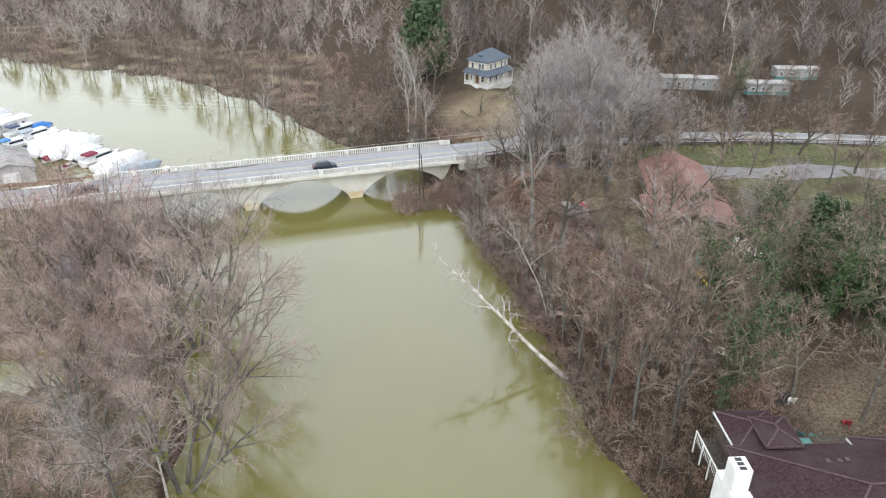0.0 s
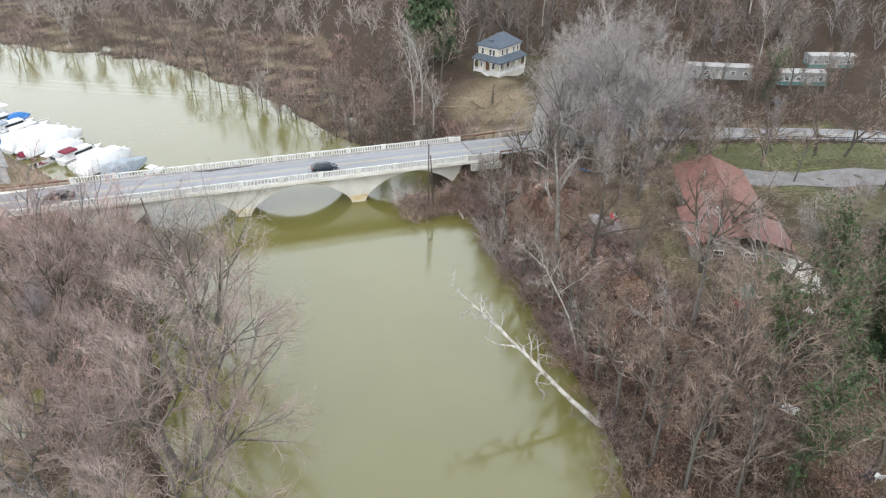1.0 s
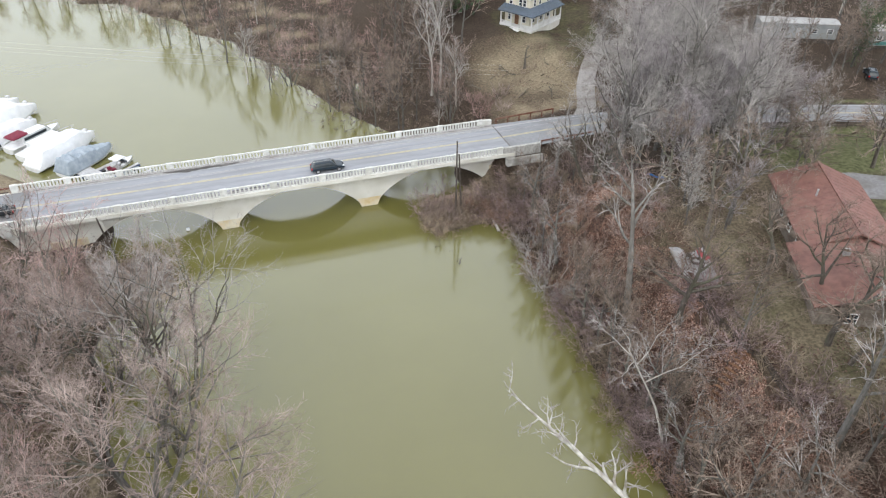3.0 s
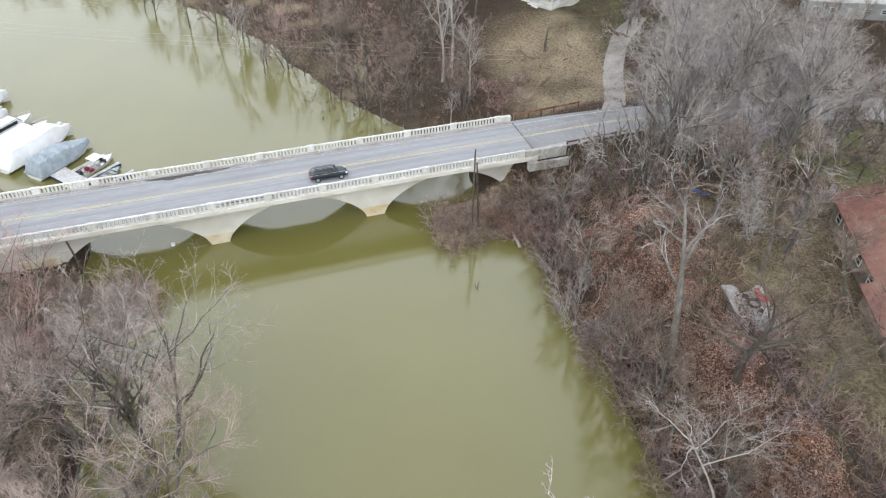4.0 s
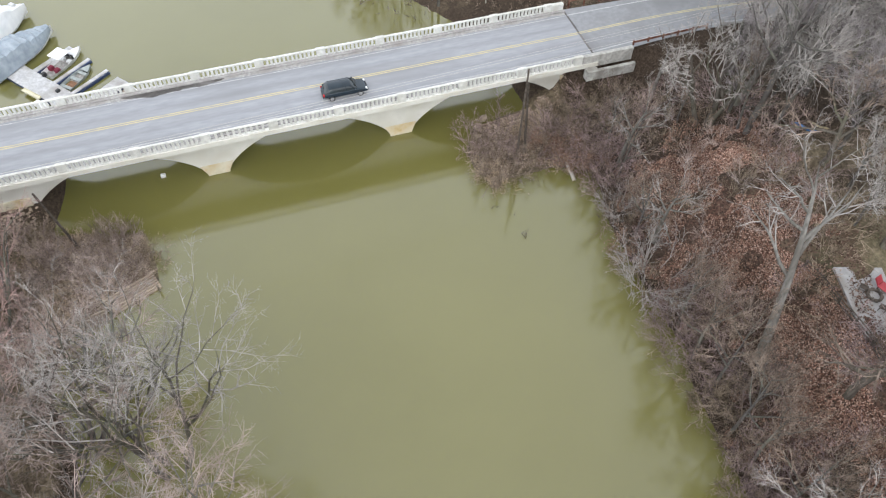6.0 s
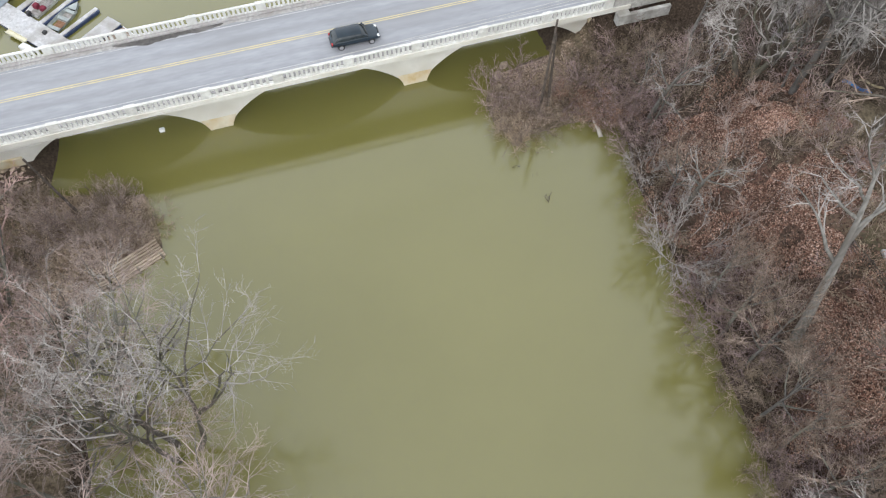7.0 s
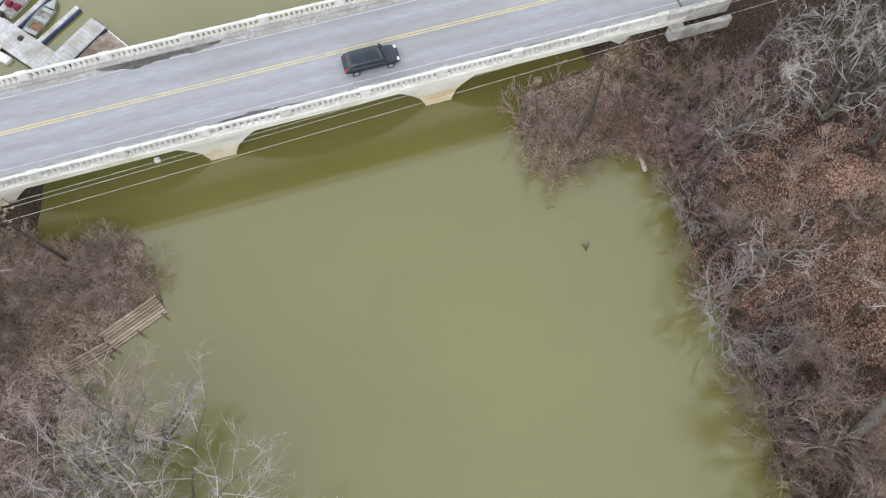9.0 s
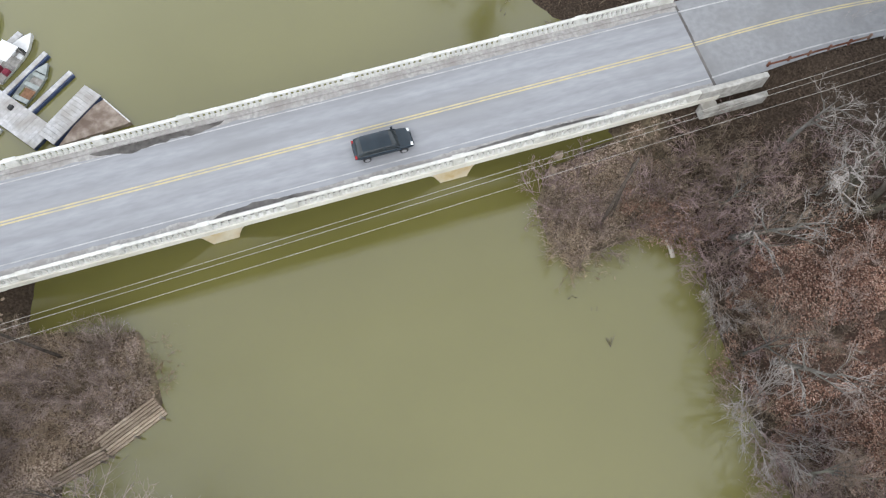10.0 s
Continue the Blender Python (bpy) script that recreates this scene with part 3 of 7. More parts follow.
# ---- the bridge ----
def build_bridge():
    bridge = empty("bridge", Matrix.Identity(4), "whitewashed concrete arch road bridge with balustrade railings", "bridge")
    S0, S1, FACE, BACK, FAR = -34.0, 36.1, 1.75, 8.2, 9.8
    arches = [(-26.3, -8.73), (-6.34, 11.91), (14.5, 32.7)]
    RISE = 4.75

    def soffit(s):
        for a, b in arches:
            if a < s < b:
                f = (s - (a + b) / 2) / ((b - a) / 2)
                return RISE * (0.55 * (1 - f * f) + 0.45 * math.sqrt(max(0, 1 - f * f)))
        return None

    stops = [S0 - 14.0]
    for a, b in arches:
        stops += [a + (b - a) * (0.5 - 0.5 * math.cos(math.pi * i / 36)) for i in range(37)]
    stops.append(S1)
    top = DECK - 0.55
    for name, n0, n1 in (("spandrel_wall", FACE, FACE + 0.5), ("spandrel_wall", BACK - 0.5, BACK)):
        bm = bmesh.new()
        for s, t in zip(stops, stops[1:]):
            mid = soffit((s + t) / 2)
            zs, zt = (soffit(s) or 0, soffit(t) or 0) if mid is not None else (-1.2, -1.2)
            v = [bm.verts.new(along(a, n, z)) for n in (n0, n1) for a, z in ((s, zs), (t, zt), (t, top), (s, top))]
            for f in ((0, 1, 2, 3), (7, 6, 5, 4), (0, 4, 5, 1), (3, 2, 6, 7)):
                bm.faces.new([v[i] for i in f])
        bmesh.ops.remove_doubles(bm, verts=bm.verts, dist=0.001)
        part(name, bm, M_CONCRETE, bridge)
    for a, b in arches:
        bm = bmesh.new()
        rows = []
        for i in range(37):
            s = a + (b - a) * (0.5 - 0.5 * math.cos(math.pi * i / 36))
            z = soffit(s) or 0.0
            rows.append([bm.verts.new(along(s, n, z + d)) for n, d in ((FACE + 0.45, 0), (BACK - 0.45, 0), (BACK - 0.45, 0.4), (FACE + 0.45, 0.4))])
        for p, q in zip(rows, rows[1:]):
            for i in range(4):
                bm.faces.new((p[i], p[(i + 1) % 4], q[(i + 1) % 4], q[i]))
        part("arch_barrel", bm, M_CONCRETE, bridge)
    # piers, with the tan band that the flood leaves
    for a, b in ((-8.73, -6.34), (11.91, 14.5)):
        bm = bmesh.new()
        v = [bm.verts.new(along(s, n, z)) for z, e, o in ((-2.5, 0.1, 0.35), (0.25, 0.0, 0.3), (1.3, -0.62, 0.02)) for s, n in ((a + e, FACE - o), (b - e, FACE - o), (b - e, BACK + o), (a + e, BACK + o))]
        for k in (0, 4):
            for i in range(4):
                j = (i + 1) % 4
                bm.faces.new((v[k + i], v[k + j], v[k + 4 + j], v[k + 4 + i]))
        bm.faces.new(v[8:12])
        part("pier", bm, M_PIER, bridge, "pier base stained tan by the river")
    for s0, s1, n0, n1, z0, z1 in ((-31.0, -26.3, FACE - 0.25, BACK + 0.25, -1.5, 2.2), (32.7, 36.1, FACE - 0.25, BACK + 0.25, -1.0, 3.6)):
        bm = bmesh.new()
        v = [bm.verts.new(along(s, n, z)) for z in (z0, z1) for s, n in ((s0, n0), (s1, n0), (s1, n1), (s0, n1))]
        for f in ((3, 2, 1, 0), (4, 5, 6, 7), (0, 1, 5, 4), (1, 2, 6, 5), (2, 3, 7, 6), (3, 0, 4, 7)):
            bm.faces.new([v[i] for i in f])
        part("abutment", bm, M_PIER, bridge)

    turn = Matrix.Translation(along(0, 0)) @ Matrix.Rotation(radians(BEARING), 4, "Z")

    def local(name, x0, x1, y0, y1, z0, z1, material, label="", bevel=0.0):
        bm = bmesh.new()
        box(bm, x0, x1, y0, y1, z0, z1, bevel)
        bmesh.ops.transform(bm, matrix=turn, verts=bm.verts)
        return part(name, bm, material, bridge, label)

    local("deck", S0, S1, 0.25, FAR - 0.25, DECK - 0.6, DECK, M_ASPHALT, "worn grey asphalt deck")
    local("cornice", S0, S1, -0.3, FACE + 0.2, DECK - 0.62, DECK - 0.05, M_CONCRETE)
    local("cornice", S0, S1, BACK - 0.2, FAR + 0.3, DECK - 0.62, DECK - 0.05, M_CONCRETE)
    local("kerb", S0, S1, 0.22, 0.62, DECK - 0.2, DECK + 0.1, M_GRIT, "kerb choked with grit")
    local("kerb", S0, S1, FAR - 0.62, FAR - 0.22, DECK - 0.2, DECK + 0.16, M_GRIT, "kerb choked with grit")
    for y in (4.9, 5.16):
        local("centre_line", S0, S1, y - 0.07, y + 0.07, DECK - 0.01, DECK + 0.005, M_YELLOW)
    for y in (1.5, 8.5):
        local("edge_line", S0, S1, y - 0.05, y + 0.05, DECK - 0.01, DECK + 0.005, M_WHITELINE)
    local("expansion_joint", S1 - 0.12, S1 + 0.12, 0.2, FAR - 0.2, DECK - 0.05, DECK + 0.012, M_STAIN, "dark expansion joint at the deck's end")

    # grit and damp silt along the kerbs, with ragged edges
    def drift(name, s0, s1, n0, sign, widest, material, seed, lift):
        bm = bmesh.new()
        k = int((s1 - s0) / 0.4)
        rows = []
        for i in range(k + 1):
            s = s0 + (s1 - s0) * i / k
            f = abs(math.sin(math.pi * i / k)) ** 0.5 if name == "silt" else 1.0
            w = 0.05 + widest * f * (0.75 + 0.2 * float(waves(s, 0.0, seed, 5.0)) + 0.12 * float(waves(s, 3.0, seed + 1, 1.2)))
            rows.append((bm.verts.new(along(s, n0, DECK + lift)), bm.verts.new(along(s, n0 + sign * max(w, 0.03), DECK + lift))))
        for p, q in zip(rows, rows[1:]):
            bm.faces.new((p[0], p[1], q[1], q[0]))
        part(name, bm, material, bridge)

    drift("grit", S0, S1, 0.62, 1, 0.5, M_GRIT, 21, 0.009)
    drift("grit", S0, S1, FAR - 0.62, -1, 0.5, M_GRIT, 25, 0.009)
    drift("silt", -15.5, -4.5, FAR - 0.62, -1, 0.95, M_STAIN, 31, 0.014)
    drift("silt", -7, 1.5, 0.62, 1, 0.6, M_STAIN, 35, 0.014)
    drift("silt", 14, 26, 0.62, 1, 0.35, M_STAIN, 37, 0.014)

    # railings: blocks, a foot rail, a cap and balusters in each bay
    RAIL = DECK + 1.05
    bm = bmesh.new()
    box(bm, -0.12, 0.12, -0.11, 0.09, 0, RAIL - DECK - 0.215, 0.0)
    baluster = part("baluster", bm, M_PARAPET, bridge)
    baluster.matrix_basis = turn @ Matrix.Translation((-33.0, 0, DECK + 0.16))
    first = True
    for n, starts in ((0.0, [-34.9, -28.2, -21.3, -14.45, -7.6, -0.75, 6.15, 13.0, 19.9, 26.75, 33.6]), (FAR, [-35.0, -28.2, -21.3, -14.4, -7.5, -0.55, 6.4, 13.25, 20.2, 27.1, 34.0])):
        for a, b in zip(starts, starts[1:]):
            local("foot_rail", a + 0.45, b - 0.45, n - 0.17, n + 0.15, DECK - 0.1, DECK + 0.06, M_PARAPET)
            local("cap_rail", a + 0.4, b - 0.4, n - 0.15, n + 0.13, RAIL - 0.17, RAIL, M_PARAPET, bevel=0.03)
            k = round((b - a - 0.9) / (0.62 if n == 0.0 and a == -7.6 else 0.47))
            for i in range(1, k):
                s = a + 0.45 + (b - a - 0.9) * i / k
                if first:
                    ob, first = baluster, False
                else:
                    ob = new("baluster", baluster.data)
                    ob.parent = bridge
                ob.matrix_basis = turn @ Matrix.Translation((s, n, DECK + 0.055))
        for s in starts:
            local("rail_block", s - 0.5, s + 0.5, n - 0.2, n + 0.19, DECK - 0.3, RAIL + 0.04, M_PARAPET, bevel=0.03)
    # end wings on the wooded side
    local("wing_wall", 34.05, 40.4, -0.22, 0.3, DECK - 0.75, RAIL - 0.12, M_WEATHERED, "plain weathered parapet end wall", 0.05)
    local("wing_block", 34.5, 35.9, -1.2, -0.24, 4.55, 5.85, M_WEATHERED, "", 0.05)
    local("wing_wall", 35.9, 40.5, -1.2, -0.75, 4.55, 5.85, M_WEATHERED, "low weathered concrete wing wall", 0.05)
    local("wing_wall", 34.45, 36.0, FAR - 0.25, FAR + 0.3, 3.0, RAIL - 0.1, M_PARAPET, "", 0.05)
    local("wing_wall", -48.0, -34.4, -0.25, 0.25, DECK - 1.2, RAIL - 0.35, M_PARAPET, "plain parapet on the approach", 0.04)
    local("approach_wall", -48.0, -33.8, 0.2, 1.1, -0.5, DECK - 0.1, M_CONCRETE, "pale retaining wall of the approach")
    local("approach_wall", -48.0, -33.8, FAR - 0.9, FAR, -0.5, DECK - 0.1, M_CONCRETE)
    return bridge


build_bridge()
# ---- trees ----
class Wood:
    """Branches as tapered tubes, gathered into one mesh."""

    def __init__(self):
        self.v, self.f = [], []

    def tube(self, pts, radii, sides, fold=False):
        n, base = len(pts), len(self.v)
        for i, p in enumerate(pts):
            way = (pts[min(i + 1, n - 1)] - pts[max(i - 1, 0)]).normalized()
            a = way.cross(Vector((0.31, 0.77, 0.55)))
            a = a.normalized() if a.length > 1e-4 else Vector((1, 0, 0))
            b = way.cross(a)
            if i == n - 1:
                self.v.append(tuple(p))
                break
            for k in range(sides):
                w = 2 * math.pi * k / sides
                q = p + (a * math.cos(w) + b * math.sin(w)) * radii[i]
                self.v.append((q.x, q.y, q.z))
        for i in range(n - 2):
            for k in range(sides):
                c, d = base + i * sides + k, base + i * sides + (k + 1) % sides
                self.f.append((c, d, d + sides, c + sides))
        last, tip = base + (n - 2) * sides, len(self.v) - 1
        for k in range(sides - 1 if fold else sides):
            self.f.append((last + k, last + (k + 1) % sides, tip))


def side_way(d, angle, rng):
    a = d.orthogonal().normalized()
    a.rotate(Matrix.Rotation(rng.uniform(0, 6.283), 3, d))
    return (d * math.cos(angle) + a * math.sin(angle)).normalized()


def branch(wood, twigs, rng, p, d, length, r, level, spec, tips):
    segs = spec["segs"][level]
    pts, radii = [p.copy()], [r]
    way = d.copy()
    wander, lift = spec["wander"][level], spec["lift"][level]
    for i in range(segs):
        way = (way + Vector((rng.gauss(0, wander), rng.gauss(0, wander), rng.gauss(0, wander) + lift))).normalized()
        p = p + way * (length / segs)
        pts.append(p)
        radii.append(r * (1 - 0.85 * (i + 1) / segs))
    (wood if level < spec["split"] else twigs).tube(pts, radii, spec["sides"][level], level == spec["depth"] and segs == 1)
    if level >= spec["depth"]:
        tips.append(pts[-1])
        return
    start = spec["start"][level]
    count = spec["kids"][level]
    for k in range(count):
        f = start + (0.98 - start) * (k + rng.random()) / count
        g = f * segs
        i = min(int(g), segs - 1)
        at = pts[i].lerp(pts[i + 1], g - i)
        local = (pts[i + 1] - pts[i]).normalized()
        kid = side_way(local, radians(rng.uniform(*spec["angle"])), rng)
        size = length * spec["ratio"][level] * rng.uniform(0.7, 1.15) * (1.15 - 0.55 * (f - start) / (1 - start))
        thick = max(min(r * (1 - 0.85 * f) * 0.8, r * spec["fork"]), spec["least"][min(level + 1, 4)])
        branch(wood, twigs, rng, at, kid, size, thick, level + 1, spec, tips)


SPEC = dict(kids=(9, 6, 7, 5), start=(0.3, 0.25, 0.15, 0.1), ratio=(0.5, 0.5, 0.5, 0.5), angle=(28, 55), wander=(0.06, 0.12, 0.16, 0.15, 0.1), lift=(0.06, 0.10, 0.06, 0.04, 0.0), least=(0.1, 0.05, 0.028, 0.018, 0.013), depth=4, fork=0.55, segs=(8, 4, 2, 1, 1), sides=(7, 5, 3, 3, 3), split=2)


def raise_tree(seed, tall, thick, lean=(0, 0), stems=1, splay=0.0, **spec):
    rng = random.Random(seed)
    spec = {**SPEC, **spec}
    wood, twigs, tips = Wood(), Wood(), []
    for k in range(stems):
        w = 6.283 * k / stems + rng.uniform(-0.5, 0.5)
        d = Vector((lean[0] + splay * math.cos(w), lean[1] + splay * math.sin(w), 1)).normalized()
        base = Vector((0.35 * math.cos(w), 0.35 * math.sin(w), -0.4)) * (1 if stems > 1 else 0) + Vector((0, 0, -0.3))
        branch(wood, twigs, rng, base, d, tall * rng.uniform(0.82, 1.0) * (0.85 if stems > 1 else 0.9), thick, 0, spec, tips)
    return wood, twigs, tips


def leaf_mesh(points, rng, size, spread, per):
    v, f = [], []
    for p in points:
        for _ in range(per):
            c = Vector(p) + Vector((rng.gauss(0, spread), rng.gauss(0, spread), rng.gauss(0, spread)))
            a = Vector((rng.gauss(0, 1), rng.gauss(0, 1), rng.gauss(0, 1))).normalized()
            b = a.orthogonal().normalized()
            b.rotate(Matrix.Rotation(rng.uniform(0, 6.28), 3, a))
            e = a.cross(b) * size * rng.uniform(0.5, 0.9)
            b = b * size * rng.uniform(0.7, 1.3)
            k = len(v)
            v += [tuple(c - b), tuple(c + e), tuple(c + b), tuple(c - e)]
            f.append((k, k + 1, k + 2, k + 3))
    return v, f


def tree_kind(name, seed, tall, thick, bark, twig, label, category="tree", leaves=None, **spec):
    wood, twigs, tips = raise_tree(seed, tall, thick, **spec)
    thing = empty(name, Matrix.Translation((0, 0, -200)), label, category)
    link_mesh("trunk", wood.v, wood.f, bark, thing, smooth=True)
    if twigs.f:
        link_mesh("crown", twigs.v, twigs.f, twig, thing)
    if leaves:
        material, size, spread, per, what = leaves
        rng = random.Random(seed + 1)
        pts = [p for p in (wood.v if what == "wood" else [tuple(t) for t in tips])]
        if what == "wood":
            pts = [p for p in pts if p[2] < tall * 0.9 and math.hypot(p[0], p[1]) < tall * 0.3]
            rng.shuffle(pts)
            pts = pts[:1500]
        v, f = leaf_mesh(pts, rng, size, spread, per)
        link_mesh("leaves", v, f, material, thing)
    return thing


FINE = dict(segs=(4, 2, 1, 1, 1), sides=(3, 3, 3, 3, 3), split=1)
TALL = [tree_kind("tree", 100 + k, t, 0.36, M_BARK_GREY, (M_TWIG_HAZE, M_TWIG_LILAC, M_TWIG_HAZE)[k], "tall bare grey hardwood with fine upswept twigs", kids=(11, 9, 8, 6), start=(0.34, 0.2, 0.12, 0.1), ratio=(0.55, 0.5, 0.5, 0.55), angle=(24, 58), wander=(0.07, 0.16, 0.2, 0.18, 0.1), lift=(0.04, 0.11, 0.06, 0.04, 0), least=(0.1, 0.045, 0.02, 0.013, 0.0115), fork=0.4, segs=(8, 4, 2, 1, 1), sides=(8, 5, 3, 3, 3)) for k, t in enumerate((22.0, 21.0, 23.0))]
BLUFF = [tree_kind("tree", 110 + k, t, 0.26, M_BARK_GREY, M_TWIG_BROWN, "tall bare brownish tree on the river bluff", kids=(10, 7, 7, 5), start=(0.35, 0.2, 0.12, 0.1), ratio=(0.5, 0.5, 0.5, 0.55), angle=(22, 50), lift=(0.04, 0.14, 0.08, 0.05, 0), least=(0.1, 0.045, 0.02, 0.013, 0.0115), segs=(7, 4, 2, 1, 1), sides=(6, 4, 3, 3, 3)) for k, t in enumerate((20.0, 18.0))]
HAZE = [tree_kind("tree", 115 + k, t, 0.2, M_BARK_GREY, (M_TWIG_HAZE, M_TWIG_LILAC)[k], "slim bare tree with a haze of fine grey-mauve twigs", kids=(14, 8, 7, 4), start=(0.2, 0.15, 0.12, 0.1), ratio=(0.42, 0.5, 0.5, 0.55), angle=(20, 50), lift=(0.04, 0.15, 0.08, 0.05, 0), least=(0.1, 0.04, 0.02, 0.013, 0.0115), segs=(7, 3, 2, 1, 1), sides=(6, 4, 3, 3, 3)) for k, t in enumerate((15.0, 14.0))]
BARE = [tree_kind("tree", 125 + k, t, 0.42, M_BARK_LICHEN, M_TWIG_HAZE, "tall old tree with a thick pale-grey trunk and few limbs", lean=(a, b), kids=(7, 5, 4, 3), start=(0.45, 0.25, 0.2, 0.15), ratio=(0.42, 0.5, 0.5, 0.5), angle=(25, 60), wander=(0.04, 0.16, 0.2, 0.2, 0.1), lift=(0.03, 0.1, 0.06, 0.03, 0), least=(0.12, 0.06, 0.03, 0.018, 0.013), fork=0.42, segs=(9, 5, 3, 2, 1), sides=(9, 5, 3, 3, 3)) for k, (t, a, b) in enumerate(((23.0, -0.24, -0.18), (21.0, 0.06, -0.04)))]
SPREAD = [tree_kind("tree", 120 + k, t, 0.32, M_BARK_DARK, M_TWIG_BROWN, "bare spreading hardwood with crooked dark limbs", kids=(9, 7, 7, 5), start=(0.3, 0.2, 0.15, 0.1), ratio=(0.62, 0.5, 0.5, 0.5), angle=(35, 65), wander=(0.1, 0.2, 0.2, 0.18, 0.1), least=(0.1, 0.05, 0.025, 0.016, 0.012)) for k, t in enumerate((14.0, 13.0))]
PINK = [tree_kind("tree", 140 + k, t, 0.15, (M_BARK_GREY, M_BARK_DARK, M_BARK_GREY)[k], (M_TWIG_WARM, M_TWIG_PINK, M_TWIG_RED)[k], "bare red-budded bottomland maple with a vase of stems", stems=4, splay=0.42, kids=(7, 6, 4, 2), start=(0.2, 0.12, 0.1, 0.1), ratio=(0.55, 0.5, 0.55, 0.55), angle=(20, 46), lift=(0.02, 0.1, 0.08, 0.05, 0), segs=(6, 3, 2, 1, 1), sides=(5, 4, 3, 3, 3), least=(0.1, 0.035, 0.019, 0.014, 0.012)) for k, t in enumerate((13.0, 12.0, 14.0))]
BANK = tree_kind("tree", 150, 20.0, 0.26, M_BARK_GREY, M_TWIG_WARM, "great bare many-stemmed tree hanging over the water", lean=(0.2, 0.0), stems=5, splay=0.42, kids=(9, 8, 6, 4), start=(0.42, 0.25, 0.15, 0.1), ratio=(0.5, 0.5, 0.5, 0.5), angle=(24, 52), wander=(0.07, 0.14, 0.16, 0.15, 0.1), lift=(0.02, 0.08, 0.06, 0.04, 0), least=(0.1, 0.06, 0.026, 0.013, 0.0105), segs=(8, 4, 2, 1, 1), sides=(7, 4, 3, 3, 3))
MID = [tree_kind("tree", 160 + k, t, 0.2, M_BARK_GREY, M_TWIG_BROWN, "slender bare woodland tree with brownish twigs", kids=(11, 8, 7), start=(0.3, 0.15, 0.12, 0.1), ratio=(0.45, 0.5, 0.6, 0.5), angle=(24, 52), lift=(0.04, 0.13, 0.08, 0.05, 0), least=(0.1, 0.045, 0.025, 0.018, 0.02), depth=3, segs=(5, 3, 1, 1, 1), sides=(5, 3, 3, 3, 3)) for k, t in enumerate((15.0, 14.0, 16.0, 13.0))]
PALEMID = [tree_kind("tree", 170 + k, t, 0.22, M_BARK_PALE, M_TWIG_PALE, "pale-barked sycamore standing in bare woods", kids=(9, 6, 6), start=(0.35, 0.15, 0.12, 0.1), ratio=(0.42, 0.5, 0.6, 0.5), angle=(24, 55), lift=(0.04, 0.13, 0.08, 0.05, 0), least=(0.1, 0.06, 0.04, 0.03, 0.02), depth=3, segs=(5, 3, 1, 1, 1), sides=(5, 3, 3, 3, 3)) for k, t in enumerate((18.0, 15.0))]
SHRUB = [tree_kind("shrub", 180 + k, t, 0.05, (M_TWIG_BROWN, M_TWIG_TAN, M_TWIG_MAUVE)[k], (M_TWIG_BROWN, M_TWIG_TAN, M_TWIG_MAUVE)[k], ("dense leafless thicket shrub with tangled brown stems", "dense leafless thicket shrub with tangled tan stems", "dense leafless thicket shrub with mauve-grey stems")[k], "shrub", stems=8, splay=0.75, kids=(7, 6, 1), start=(0.15, 0.12, 0.1, 0.1), ratio=(0.55, 0.55, 0.6, 0.5), angle=(22, 62), wander=(0.14, 0.2, 0.2, 0.2, 0.2), lift=(0.0, 0.05, 0.03, 0, 0), least=(0.03, 0.022, 0.017, 0.014, 0.012), depth=3, **FINE) for k, t in enumerate((4.4, 4.0, 4.8))]
PINKSHRUB = [tree_kind("shrub", 190 + k, t, 0.05, (M_TWIG_RED, M_TWIG_WARM)[k], (M_TWIG_RED, M_TWIG_WARM)[k], "leafless pinkish-grey riverside shrub", "shrub", stems=9, splay=0.6, kids=(7, 6, 2), start=(0.15, 0.12, 0.1, 0.1), ratio=(0.5, 0.55, 0.6, 0.5), angle=(18, 50), wander=(0.1, 0.15, 0.2, 0.2, 0.2), lift=(0.04, 0.1, 0.06, 0, 0), least=(0.03, 0.02, 0.015, 0.012, 0.01), depth=3, **FINE) for k, t in enumerate((5.0, 4.4))]
BEECH = [tree_kind("shrub", 200 + k, 4.2, 0.05, M_TWIG_BROWN, M_TWIG_BROWN, "young beech still holding its rust-coloured leaves", "shrub", leaves=(M_RUSTLEAF, 0.10, 0.25, 5, "tips"), stems=4, splay=0.6, kids=(7, 6), start=(0.2, 0.15, 0.1, 0.1), ratio=(0.6, 0.5, 0.5, 0.5), depth=2, least=(0.04, 0.03, 0.02, 0.02, 0.02), **FINE) for k in range(2)]
STRAW = [tree_kind("shrub", 210 + k, 2.6, 0.03, M_TWIG_STRAW, M_TWIG_STRAW, "clump of straw-coloured dead stems at the water", "shrub", stems=16, splay=0.8, kids=(8, 3), depth=2, start=(0.1, 0.1, 0.1, 0.1), wander=(0.15, 0.2, 0.2, 0.2, 0.2), lift=(-0.06, 0, 0, 0, 0), least=(0.03, 0.022, 0.018, 0.02, 0.02), **FINE) for k in range(2)]
FAN = tree_kind("shrub", 216, 6.0, 0.06, M_TWIG_PALE, M_TWIG_PALE, "pale grey fan-shaped shrub leaning over the water", "shrub", lean=(-0.25, 0.0), stems=11, splay=0.75, kids=(8, 6, 3), start=(0.2, 0.15, 0.1, 0.1), ratio=(0.5, 0.5, 0.55, 0.5), angle=(16, 46), wander=(0.07, 0.12, 0.15, 0.2, 0.2), lift=(0.04, 0.06, 0.04, 0, 0), least=(0.04, 0.024, 0.017, 0.013, 0.012), depth=3, **FINE)
